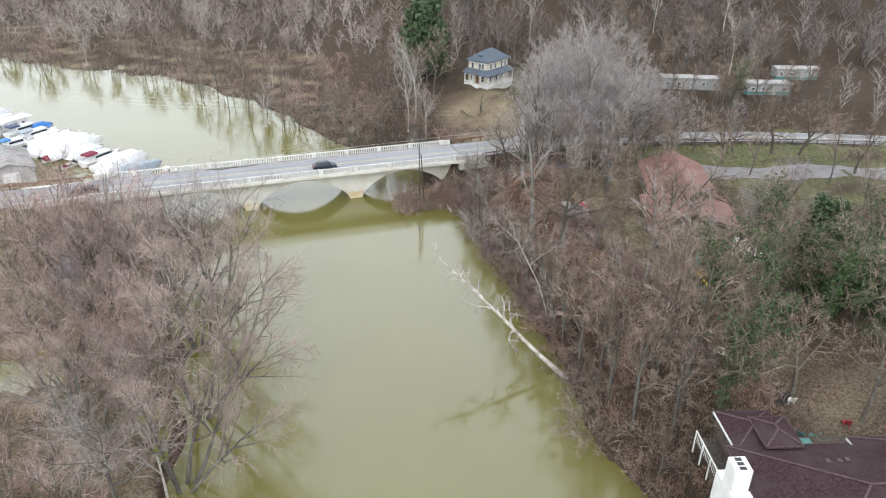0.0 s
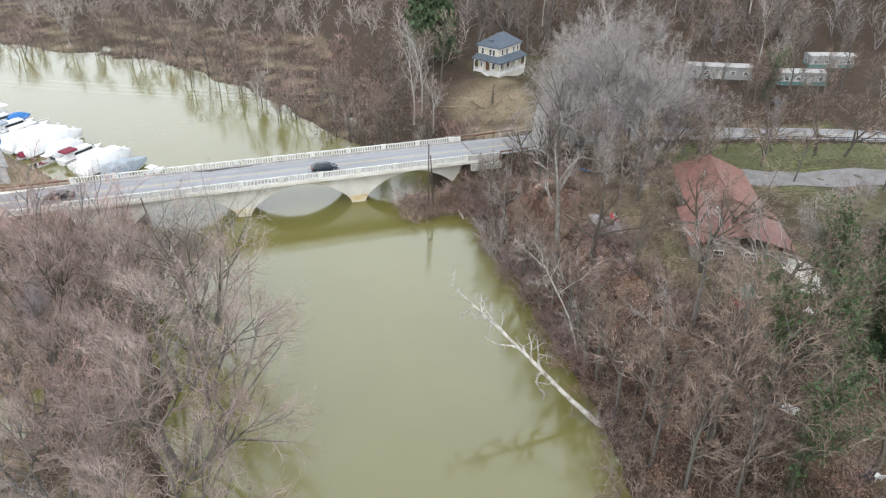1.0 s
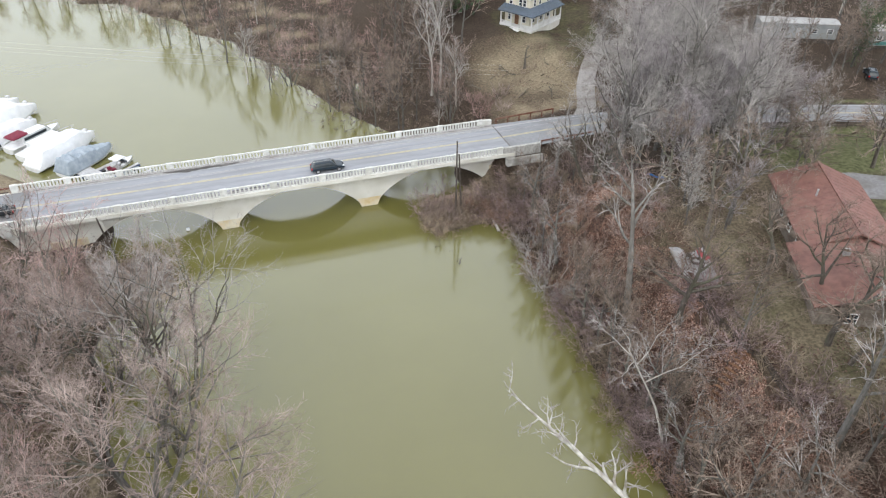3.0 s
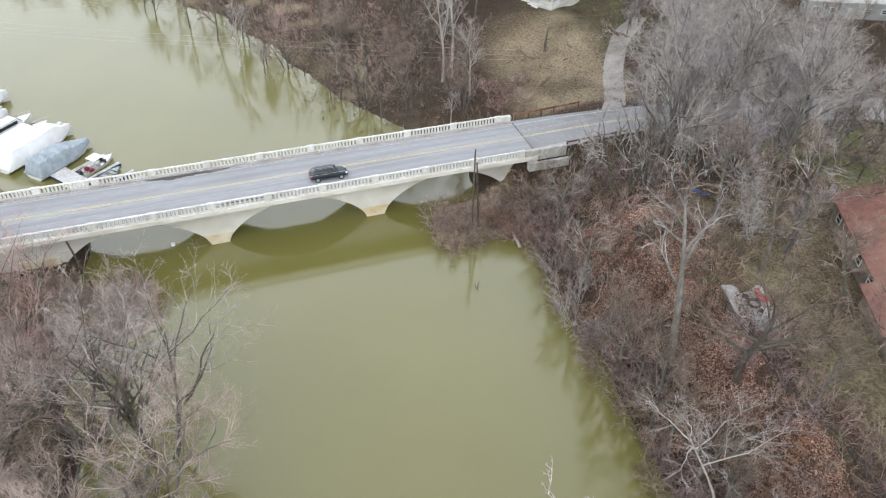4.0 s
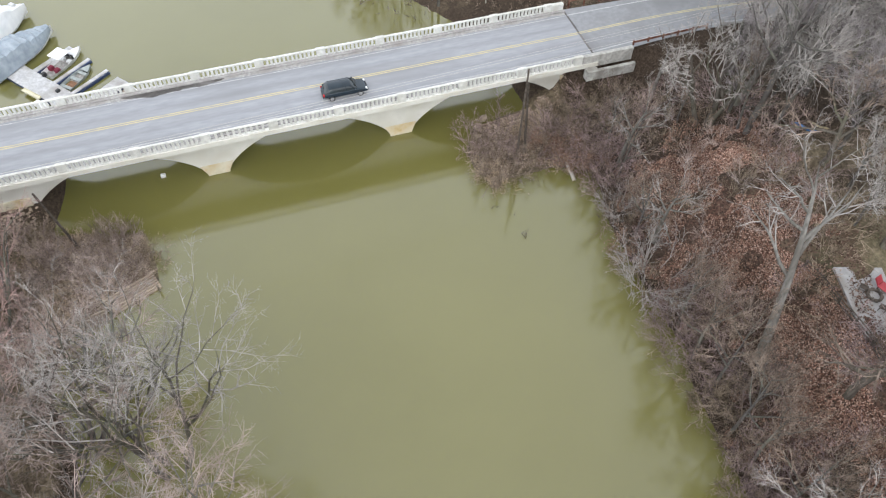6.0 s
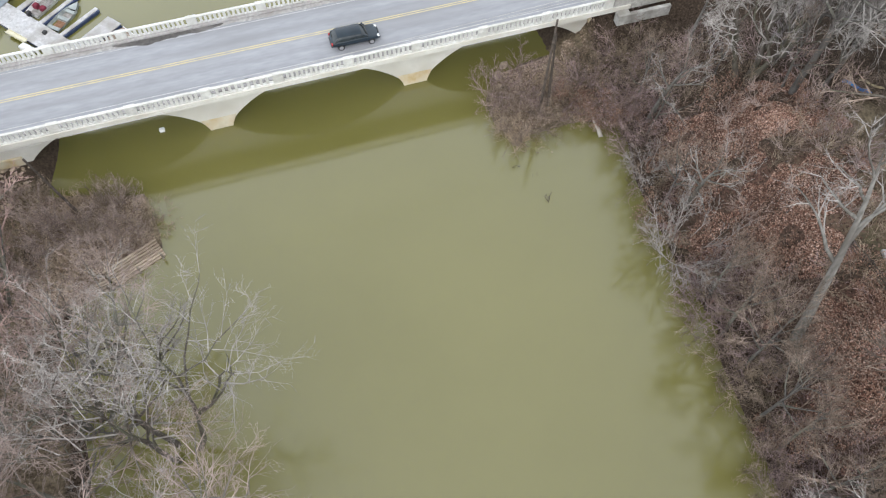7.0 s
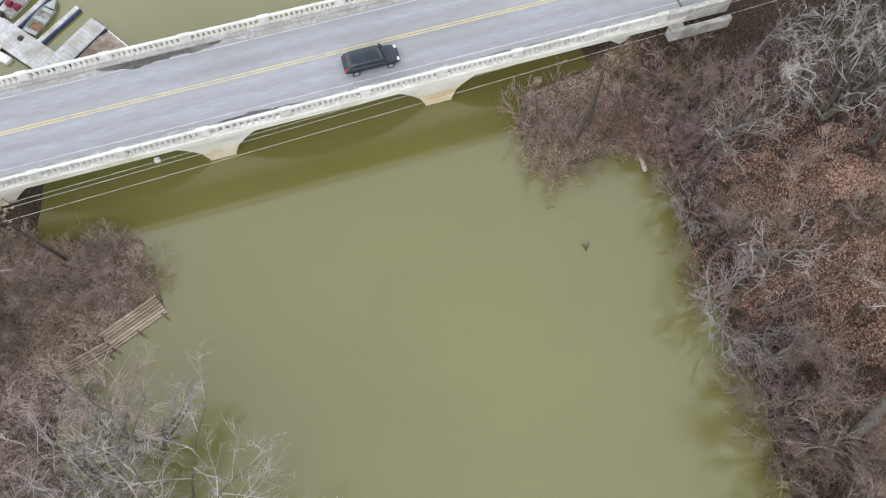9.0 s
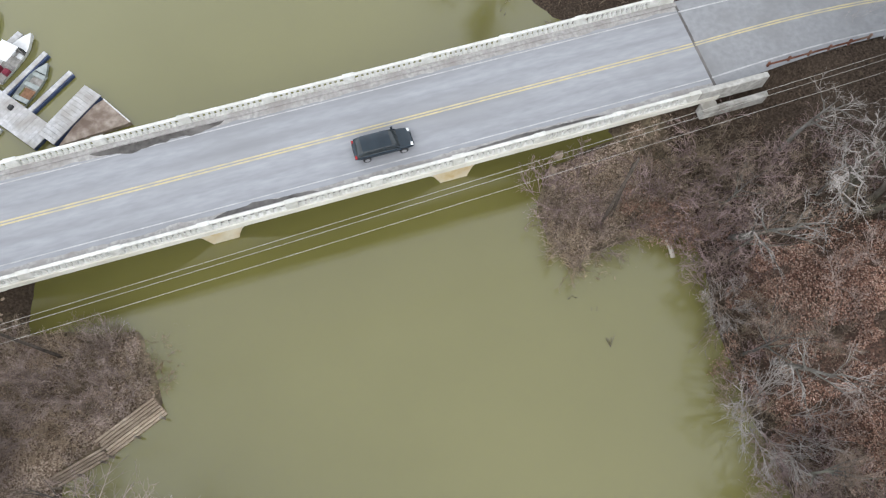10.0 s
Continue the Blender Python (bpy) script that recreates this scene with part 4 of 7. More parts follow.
IVY = [tree_kind("ivy_tree", 220 + k, 16.0, 0.3, M_BARK_DARK, M_TWIG_BROWN, "bare tree with its trunk wrapped in dark green ivy", leaves=(M_IVY, 0.17, 0.5, 7, "wood"), kids=(11, 7, 6, 2), depth=4, ratio=(0.6, 0.5, 0.55, 0.5), angle=(35, 65), wander=(0.08, 0.18, 0.2, 0.18, 0.1), least=(0.1, 0.06, 0.035, 0.025, 0.02)) for k in range(2)]
CEDAR = tree_kind("evergreen_tree", 230, 17.0, 0.25, M_BARK_DARK, M_CEDAR, "dark green evergreen standing among bare trees", leaves=(M_CEDAR, 0.38, 0.5, 4, "tips"), kids=(26, 7, 4), depth=3, start=(0.12, 0.2, 0.2, 0.1), ratio=(0.31, 0.5, 0.5, 0.5), angle=(50, 80), lift=(0.05, 0.02, 0, 0, 0), **FINE)
SYCAMORE = tree_kind("tree", 240, 24.0, 0.17, M_BARK_PALE, M_TWIG_PALE, "white-barked sycamore leaning over the river", lean=(-0.26, 0.2), kids=(6, 6, 5, 4), start=(0.55, 0.25, 0.2, 0.1), ratio=(0.38, 0.5, 0.5, 0.5), angle=(20, 55), wander=(0.09, 0.2, 0.22, 0.2, 0.1), lift=(0.04, 0.06, 0.02, 0, 0), least=(0.1, 0.045, 0.022, 0.013, 0.01), segs=(8, 6, 4, 2, 1))
SNAG = [tree_kind("tree", 250 + k, t, 0.27, M_BARK_DARK, M_TWIG_HAZE, "flooded dark-stemmed tree with lichen-pale branch ends", lean=((0.16, 0.0), (0.0, 0.0))[k], stems=3, splay=0.38, kids=(7, 6, 6, 5), start=(0.35, 0.3, 0.2, 0.1), ratio=(0.62, 0.5, 0.45, 0.45), angle=(25, 58), wander=(0.11, 0.2, 0.25, 0.2, 0.1), lift=(0.05, 0.1, 0.05, 0, 0), segs=(9, 6, 3, 1, 1), least=(0.1, 0.05, 0.022, 0.014, 0.011)) for k, t in enumerate((23.0, 12.5))]
STUB = tree_kind("dead_tree", 300, 6.5, 0.34, M_BARK_DARK, M_BARK_DARK, "broken dead trunk standing in the bare yard", kids=(4, 2), depth=2, start=(0.4, 0.3, 0.2, 0.1), ratio=(0.28, 0.4, 0.5, 0.5), angle=(40, 75), wander=(0.05, 0.2, 0.2, 0.2, 0.1), least=(0.2, 0.06, 0.03, 0.02, 0.02), segs=(6, 3, 2, 1, 1), sides=(8, 5, 3, 3, 3))
LEANING = tree_kind("leaning_tree", 260, 26.5, 0.36, M_BARK_MOTTLED, M_TWIG_PALE, "long white sycamore trunk toppled out over the water", lean=(-1.09, 0.82), kids=(13, 4, 4), start=(0.36, 0.3, 0.2, 0.1), ratio=(0.17, 0.5, 0.5, 0.5), angle=(35, 80), wander=(0.02, 0.25, 0.25, 0.2, 0.1), lift=(0.0, 0.06, 0.03, 0, 0), depth=3, least=(0.1, 0.06, 0.035, 0.022, 0.02), segs=(10, 5, 4, 2, 1))
USED = set()


def plant(kind, x, y, scale=1.0, turn=None, group="", sink=0.0, label=""):
    """One tree or shrub of a kind, standing at (x, y)."""
    rng = random.Random(round(x * 71 + y * 131))
    z = max(h(x, y), -0.8) - sink
    m = Matrix.Translation((x, y, z)) @ Matrix.Rotation(rng.uniform(0, 6.28) if turn is None else turn, 4, "Z")
    if kind in USED:
        ob = copy_thing(kind, m)
    else:
        ob = kind
        ob.matrix_basis = m
        USED.add(kind)
    ob.scale = (scale * rng.uniform(0.95, 1.05), scale * rng.uniform(0.95, 1.05), scale)
    if group:
        ob["group"] = group
    if label:
        ob["label"] = label
    return ob


KEEP_CLEAR = [(57, 191, 11), (57, 102, 9), (62, 92, 9), (44.5, 101, 4), (38, 39, 9), (49, 76, 3.5), (101.5, 161.0, 7), (119, 154.5, 6), (134, 164.5, 5), (-52, 166, 9), (92, 161, 3), (55.5, 157, 3.8), (53, 151, 4), (59.5, 166, 3.8), (75, 124, 9), (90, 122, 9), (76, 110, 5), (90, 112, 5)]


def free(x, y, clear=True):
    if near_road(np.array([x]), np.array([y]), ROAD_RIGHT)[0][0] < 5.5 or near_road(np.array([x]), np.array([y]), ROAD_LEFT)[0][0] < 7.5:
        return False
    s = Vector((x, y - 136.95, 0))
    if -50 < s.dot(AXIS) < 40 and -2.5 < s.dot(SIDE) < 13:
        return False
    return not clear or all(math.hypot(x - a, y - b) > c for a, b, c in KEEP_CLEAR)


OPEN = [(38.3, 121.3, 4.0), (36.6, 112.8, 3.8), (39.4, 100.6, 3.4), (38.2, 94.6, 3.0), (38.8, 86.6, 3.2), (38.8, 79.4, 3.0), (37, 125.2, 2.0), (42.4, 119.6, 3.5), (41.2, 112.4, 3.4), (39.8, 108.0, 2.6), (38.0, 70.3, 2.6), (36.4, 66.8, 2.2), (43.4, 65.0, 2.4)]


def carpet(x, y):
    return any(math.hypot(x - a, y - b) < c for a, b, c in OPEN)


def scatter(seed, count, xr, yr, gap, test):
    rng, got = random.Random(seed), []
    for _ in range(count * 30):
        if len(got) >= count:
            break
        x, y = rng.uniform(*xr), rng.uniform(*yr)
        if all((x - a) ** 2 + (y - b) ** 2 > gap * gap for a, b in got) and free(x, y) and test(x, y):
            got.append((x, y))
    return got


def inland(x, y, shape):
    return float(inside_by(np.array([x]), np.array([y]), shape)[0])


# single trees that stand out
plant(LEANING, 31.4, 73.8, 1.06, 0.0)
plant(SYCAMORE, 33.4, 85.5, 1.0, 0.0)
for x, y in ((40.5, 116.5), (37.4, 117.8), (43.2, 115.2), (35.2, 120.4), (39.0, 121.5), (41.6, 122.6), (37.6, 113.6), (44.6, 118.6), (40.2, 112.2), (42.4, 109.6), (36.2, 110.0), (45.0, 112.6)):
    plant(PINKSHRUB[1], x, y, 0.72 + 0.03 * (x % 5), group="bluff shrubs")
plant(STUB, 49.8, 172.8, 1.0)
plant(SHRUB[0], 49.4, 171.0, 0.4)
plant(SHRUB[0], 51.0, 171.6, 0.32)
plant(FAN, 32.2, 113.6, 1.5)
plant(FAN, 32.8, 122.6, 0.7)
plant(PINK[0], -21.5, 118.3, 0.6)
plant(SNAG[1], 42.6, 126.6, 1.2, 0.6, label="tall grey tree with lichen-white limbs near the bridge end")
plant(CEDAR, 40.5, 200, 1.7)
plant(SYCAMORE, -17.5, 100.0, 0.8, 3.4, label="pale-limbed sycamore on the flooded bank")
for x, y, e in ((61, 66, 0.62), (66, 69, 0.7), (64.5, 61.5, 0.6), (70, 76, 0.75), (72, 64, 0.7), (53.5, 64, 0.4), (59, 65.5, 0.5), (62, 58, 0.45), (64, 72, 0.55), (150, 225, 1.0), (158, 240, 1.1), (136, 262, 1.0), (170, 232, 1.0)):
    plant(CEDAR, x, y, e)
for x, y, e in ((-15.0, 78.2, 1.2), (-16.5, 66.0, 1.0), (-16.0, 92.5, 1.12), (-20.5, 109.0, 1.0), (-29, 106, 0.95), (-26, 73, 0.95), (-31, 88, 0.9), (-36, 112, 0.9)):
    plant(BANK, x, y, e, (x * 7 + y) % 1.0 - 0.5, group="great left-bank trees")
for x, y in ((33.2, 111), (37.8, 109), (35, 117.5), (40.6, 104), (36.8, 96.5), (43.2, 119.5)):
    plant(BEECH[round(x * 2) % 2], x, y, 0.7, group="leafy beeches")
plant(PALEMID[1], -18.0, 65.0, 0.8, label="pale-barked tree hung with yellow-green mistletoe")
plant(IVY[0], 105.6, 150.8, 0.85)
for x, y, k in ((39, 54, 0), (47, 61, 1), (55, 67, 0), (43.5, 65, 1), (57, 61, 1), (51, 65, 0), (62, 62, 0), (60, 76, 1), (70, 70, 0)):
    plant(IVY[k], x, y, 1.0)
for x, y, k, e in ((61.8, 150.4, 0, 1.1), (64, 148.8, 1, 1.1), (70, 149, 2, 1.1), (56, 137, 1, 1.15), (50, 134.5, 0, 1.15), (47, 128, 1, 1.1), (60, 131, 2, 1.15), (66, 127, 0, 1.0), (73, 138.5, 1, 0.8), (44, 122, 0, 1.0), (48, 131, 1, 1.0), (54, 127, 2, 1.0), (73, 132.5, 1, 0.85), (57, 134, 0, 0.95), (52, 138, 2, 0.9), (60, 126, 1, 0.95), (64, 135, 2, 0.95), (58, 119.5, 0, 0.9), (66.5, 134, 2, 0.9), (69, 132, 0, 0.9), (62, 152, 1, 0.9), (68, 153, 0, 0.95), (74, 150, 2, 0.9), (66, 159, 2, 0.95), (78, 156, 1, 0.85), ):
    plant(TALL[k], x, y, e, group="tall riverside trees")
for x, y, k, e in ((49, 126, 0, 1.0), (53, 131.5, 1, 1.0), (57, 127.5, 0, 1.05), (62, 132.5, 1, 1.0), (66, 129.5, 0, 0.95), (71, 134, 1, 0.9), (55, 121.5, 1, 1.0), (60, 123, 0, 1.0), (50.5, 117, 1, 1.05), (46.5, 121.5, 0, 1.05), (58.5, 135.5, 0, 0.9), (45.5, 127, 1, 0.95), (48.5, 112.5, 0, 0.8), (51.5, 107.5, 1, 0.75), (46.5, 108.5, 0, 0.7), (78, 151.5, 1, 0.9), (84, 154, 0, 0.9), (68, 136.5, 1, 0.95), (75, 135.5, 1, 0.95), (79, 132.5, 1, 0.9), (76, 129, 1, 0.9), (83, 130, 0, 0.85), (72, 127.5, 1, 0.9), (64.5, 121, 1, 0.8), (69.5, 118.5, 0, 0.75), (84.5, 121, 1, 0.8)):
    plant(HAZE[k], x, y, e, group="hazy riverside trees")
for x, y, k, e in ((42.2, 76.2, 1, 0.85), (43.6, 69.6, 1, 0.95), (36.0, 72.5, 1, 0.8), (52.5, 108.5, 1, 0.8), (34.6, 117.2, 0, 0.68), (34.0, 90.5, 0, 0.75), (33.6, 83.0, 0, 0.7), (35.2, 128.2, 0, 0.72)):
    plant(BARE[k], x, y, e, (x * 0.7 + y * 1.3) % 0.6 - 0.3, group="old bluff trees")
plant(BARE[0], 36.4, 101.6, 1.1, -2.64, label="tall thick-trunked grey tree leaning over the bluff")
plant(BARE[1], 40.8, 134.2, 0.55, 1.0, label="small forked grey tree beside the guard rail")
for x, y, k, e in ((61, 80, 0, 0.6), (68, 86, 1, 0.62)):
    plant(TALL[k], x, y, e, group="pale yard trees")
for x, y, k, e in ((32.8, 104.5, 1, 0.8), (32.6, 97, 0, 0.75), (33.2, 69.6, 0, 1.0), (37.5, 62, 1, 0.85), (33.4, 90, 0, 0.7), (35.5, 56, 0, 0.8), (33.0, 79.4, 1, 0.95), (40.5, 66, 0, 0.8), (33.0, 74.2, 0, 1.0), (33.4, 60.5, 1, 1.05), (32.6, 65.5, 0, 1.0), (33.2, 94.2, 1, 0.75), (33.4, 86.0, 1, 0.8), (33.2, 101.2, 0, 0.72), (33.2, 108.2, 1, 0.7), (36.4, 62.4, 1, 1.2), (37.0, 57.6, 0, 1.15), (32.8, 118.4, 0, 0.62)):
    plant(BLUFF[k], x, y, e, group="tall bluff trees")
for x, y, k, e in ((-22, 62, 2, 0.75), (-33, 100, 1, 0.6)):
    plant(TALL[k], x, y, e, group="tall left-bank trees")
for x, y, k, e in ((-13.6, 105.6, 0, 1.0), (-16.4, 113.4, 1, 1.0), (-14.0, 97.0, 1, 0.9)):
    plant(SNAG[k], x, y, e, 0.0 if k == 0 else None, sink=0.3)
for x, y, k, e in ((39.0, 95.4, 0, 1.15), (61.5, 118.5, 1, 1.1), (73.6, 121.5, 0, 1.0), (80.5, 116.5, 1, 1.0), (92, 117.5, 0, 1.0), (47.8, 106.0, 1, 0.95), (47.6, 115.5, 0, 0.9), (67.6, 176.5, 0, 0.9), (70.5, 178.5, 1, 1.0), (46.5, 53, 0, 0.9), (50.5, 47.5, 1, 0.95), (52, 92, 0, 0.95), (50, 84, 1, 0.8), (88, 124, 0, 0.8), (97, 116, 1, 0.9), (66, 84, 0, 0.9), (104, 122, 0, 0.8), (51.5, 99, 0, 0.9), (56, 92, 1, 1.1), (50, 87, 0, 1.1), (58, 81, 1, 0.9), (64, 112, 0, 0.8), (56, 115, 0, 0.9)):
    plant(SPREAD[k], x, y, e, group="yard trees")

for i, (x, y) in enumerate(((92, 150.5), (96, 152), (101, 150.5), (104, 147.5), (109, 145), (114, 144.5), (118, 147), (122, 151), (88, 153.5), (127, 152), (84, 149.5), (131, 148), (99, 148.5))):
    plant(MID[i % 4], x, y, 0.62 + 0.25 * ((i * 37) % 10) / 10, group="trees by the mobile homes")
# left bank
for i, (x, y) in enumerate(((-20.5, 109.5), (-24.5, 116), (-28, 120.5), (-33, 124), (-37, 117), (-29, 111), (-22, 103), (-33, 106), (-41, 126), (-46, 120), (-24, 95), (-22, 86), (-24, 80), (-29, 97))):
    plant(PINK[i % 3], x, y, (0.85 if i < 2 else 1.25 if i < 10 else 1.0) + 0.25 * ((i * 37) % 10) / 10, group="left-bank maples")
for i, (x, y) in enumerate(scatter(1, 34, (-82, -18), (46, 127), 4.8, lambda x, y: inland(x, y, LEFT_SHORE) > 2.5 and not (x > -26 and y > 112) and math.hypot(x + 37, (y - 91) * 1.4) > 9)):
    plant(PINK[i % 3], x, y, 0.75 + 0.45 * ((i * 37) % 10) / 10, group="left-bank maples")
for i, (x, y) in enumerate(scatter(2, 50, (-46, -14), (52, 122), 2.6, lambda x, y: inland(x, y, LEFT_SHORE) > 0.6 and math.hypot(x + 37, (y - 91) * 1.4) > 8)):
    plant((PINKSHRUB + SHRUB[:1])[i % 3], x, y, 0.6 + 0.35 * ((i * 31) % 10) / 10, group="left-bank shrubs")
for i, (x, y) in enumerate(scatter(12, 58, (-33, -14.2), (121.5, 134.3), 1.2, lambda x, y: inland(x, y, LEFT_SHORE) > 0.4 and y - 125 - 0.45 * (x + 14.3) > 2.1)):
    plant((PINKSHRUB[1], STRAW[0], PINKSHRUB[1], SHRUB[1], STRAW[1])[i % 5], x, y, 0.75 + 0.3 * ((i * 31) % 10) / 10, group="left-spit shrubs")
# right bluff and the spit below the bridge
for i, (x, y) in enumerate(scatter(3, 138, (28, 47), (46, 137), 2.0, lambda x, y: -0.6 < inland(x, y, RIGHT_SHORE) < 11 + 3 * math.sin(y) and not carpet(x, y))):
    kind = (SHRUB[0] if y < 78 and i % 4 else SHRUB[i % 3]) if i % 6 else BEECH[(i // 6) % 2]
    plant(kind, x, y, (0.85 if i % 6 else 0.6) + 0.5 * ((i * 31) % 10) / 10, group="bluff shrubs")
for i, (x, y) in enumerate(scatter(23, 44, (32, 42), (86, 112), 1.6, lambda x, y: 0.2 < inland(x, y, RIGHT_SHORE) < 9 and not carpet(x, y))):
    plant(SHRUB[2] if i % 3 else SHRUB[1], x, y, 0.75 + 0.3 * ((i * 31) % 10) / 10, group="bluff shrubs")
for i, (x, y) in enumerate(scatter(4, 40, (20, 35), (127.5, 138), 1.5, lambda x, y: inland(x, y, RIGHT_SHORE) > 0.0)):
    plant(SHRUB[i % 3] if i % 4 else STRAW[0], x, y, 0.85 + 0.3 * ((i * 31) % 10) / 10, group="spit shrubs")
for x, y in ((21.6, 129.4), (22.6, 128.4), (24.5, 128.4), (27, 128.4), (20.6, 131), (-14.2, 129.2), (-12.9, 130.2), (-14.6, 127), (-13.4, 128.6)):
    plant(STRAW[1], x, y, 0.75)
for x, y, k, e in ((36.5, 134.5, 0, 0.6), (38.5, 133.2, 1, 0.7), (40.8, 134.4, 2, 0.65), (35.0, 132.5, 1, 0.8), (42.5, 132.5, 0, 0.8)):
    plant(SHRUB[k], x, y, e, group="spit shrubs")
for i, (x, y) in enumerate(scatter(5, 14, (31, 44), (48, 134), 3.6, lambda x, y: 1.5 < inland(x, y, RIGHT_SHORE) < 14 and not carpet(x, y))):
    plant(MID[i % 4], x, y, 0.6 + 0.35 * ((i * 37) % 10) / 10, group="bluff trees")
for i, (x, y) in enumerate(scatter(14, 18, (8, 37), (158, 205), 3.6, lambda x, y: inland(x, y, RIGHT_SHORE) > -4.0)):
    plant((MID[:3] + PINK[:1])[i % 4], x, y, 0.55 + 0.3 * ((i * 37) % 10) / 10, group="far-bank trees")
# the far side of the road and the woods round the houses
for i, (x, y) in enumerate(scatter(26, 12, (64, 118), (149, 186), 5.0, lambda x, y: free(x, y))):
    plant(HAZE[i % 2], x, y, 0.6 + 0.35 * ((i * 37) % 10) / 10, group="roadside woods")
for i, (x, y) in enumerate(scatter(6, 60, (28, 135), (149, 215), 4.6, lambda x, y: inland(x, y, RIGHT_SHORE) > 2 and not (38 < x < 62 and 150 < y < 184))):
    plant(MID[i % 4] if i % 9 else PALEMID[0], x, y, 0.85 + 0.4 * ((i * 37) % 10) / 10, group="roadside woods")
for i, (x, y) in enumerate(scatter(8, 84, (-100, 34), (160, 300), 3.4, lambda x, y: (-9 if waves(x, y, 71, 16.0) > 0.0 else -2) < inland(x, y, RIGHT_SHORE) < 12)):
    plant((MID + PINK[:1] + MID + PINK[2:] + PALEMID[1:])[i % 11], x, y, 0.45 + 0.65 * ((i * 37) % 10) / 10, group="far-bank trees")
for i, (x, y) in enumerate(scatter(10, 22, (50, 135), (30, 118), 5.6, lambda x, y: (x > 60 or y < 60) and not (68 < x < 112 and 92 < y < 118 and x % 9 > 3))):
    plant((MID + SPREAD)[i % 6], x, y, 0.75 + 0.3 * ((i * 37) % 10) / 10, group="yard woods")


def far_woods(name, seed, count, xr, yr, sizes, twig, test, label, brush=False, bark=M_BARK_GREY, thick=0.017):
    """Woods too far off to count, as one mesh."""
    kinds = []
    for k in range(6):
        if brush:
            w, t, _ = raise_tree(seed + k, 1.0, 0.012, stems=6, splay=0.7, kids=(6, 3), start=(0.15, 0.1, 0.1, 0.1), ratio=(0.55, 0.65, 0.6, 0.5), angle=(22, 60), wander=(0.14, 0.2, 0.2, 0.2, 0.2), lift=(0, 0.05, 0, 0, 0), least=(0.01, 0.008, 0.007, 0.006, 0.005), depth=2, segs=(2, 1, 1, 1, 1), sides=(3, 3, 3, 3, 3), split=1)
        else:
            w, t, _ = raise_tree(seed + k, 1.0, thick, kids=(8, 4, 2), start=(0.3, 0.2, 0.1, 0.1), ratio=(0.45, 0.6, 0.6, 0.5), angle=(22, 52), lift=(0.03, 0.14, 0.08, 0, 0), least=(0.01, 0.006, 0.005, 0.0042, 0.003), depth=3, segs=(3, 1, 1, 1, 1), sides=(3, 3, 3, 3, 3), split=1)
        tri = [g for f in w.f for g in ((f,) if len(f) == 3 else ((f[0], f[1], f[2]), (f[0], f[2], f[3])))]
        off = len(w.v)
        tri += [tuple(i + off for i in g) for f in t.f for g in ((f,) if len(f) == 3 else ((f[0], f[1], f[2]), (f[0], f[2], f[3])))]
        mark = [0] * sum(1 if len(f) == 3 else 2 for f in w.f)
        mark += [1] * (len(tri) - len(mark))
        kinds.append((np.array(w.v + t.v), np.array(tri), np.array(mark)))
    rng = np.random.default_rng(seed)
    vs, fs, ms, off = [], [], [], 0
    spots = np.column_stack([rng.uniform(*xr, count * 4), rng.uniform(*yr, count * 4)])
    spots = spots[test(spots[:, 0], spots[:, 1])][:count]
    zs = height(spots[:, 0], spots[:, 1])
    for i, (x, y) in enumerate(spots):
        v, f, mk = kinds[i % 6]
        size, w = rng.uniform(*sizes), rng.uniform(0, 6.283)
        wide = size * rng.uniform(0.8, 1.15)
        c, s = math.cos(w) * wide, math.sin(w) * wide
        vs.append(np.column_stack([x + v[:, 0] * c - v[:, 1] * s, y + v[:, 0] * s + v[:, 1] * c, zs[i] + v[:, 2] * size]))
        fs.append(f + off)
        ms.append(mk)
        off += len(v)
    v, f, mk = np.concatenate(vs), np.concatenate(fs), np.concatenate(ms)
    me = bpy.data.meshes.new(name)
    me.vertices.add(len(v))
    me.vertices.foreach_set("co", v.astype(np.float32).ravel())
    me.loops.add(f.size)
    me.loops.foreach_set("vertex_index", f.astype(np.int32).ravel())
    me.polygons.add(len(f))
    me.polygons.foreach_set("loop_start", np.arange(0, f.size, 3, dtype=np.int32))
    me.materials.append(bark)
    me.materials.append(twig)
    me.polygons.foreach_set("material_index", mk.astype(np.int32))
    me.update(calc_edges=True)
    return tagged(new(name, me), label, "woods", kind="stuff")


def dry_far_side(x, y):
    return ~((np.hypot(x - 57, y - 191) < 13) | ((x > 30) & (y < 205)))


far_woods("far_woods", 300, 1050, (-190, 60), (185, 520), (10, 18), M_TWIG_FAR, lambda x, y: (inside_by(x, y, RIGHT_SHORE) > np.where(x > -45, 30, 14) + 8 * waves(x, y, 41, 25.0)) & dry_far_side(x, y), "leafless brown bottomland woods beyond the river")
far_woods("far_woods", 320, 1080, (55, 270), (160, 400), (12, 21), M_TWIG_DARK, lambda x, y: (y > 203 - 0.36 * (x - 60)) & (np.hypot(x - 57, y - 191) > 13), "leafless grey hillside woods behind the houses", bark=M_BARK_DARK, thick=0.024)
far_woods("far_woods", 340, 200, (130, 260), (40, 200), (11, 18), M_TWIG_GREY, lambda x, y: near_road(x, y, ROAD_RIGHT)[0] > 9, "leafless woods along the road")
far_woods("far_brush", 380, 300, (-12, 52), (152, 203), (2.4, 4.8), M_TWIG_BROWN, lambda x, y: (inside_by(x, y, RIGHT_SHORE) > -0.6) & ~((x > 40) & (y > 158)) & ((x < 47) | (y < 190)) & (near_road(x, y, ROAD_RIGHT)[0] > 5.5), "tangled leafless brush below the porch house", True)
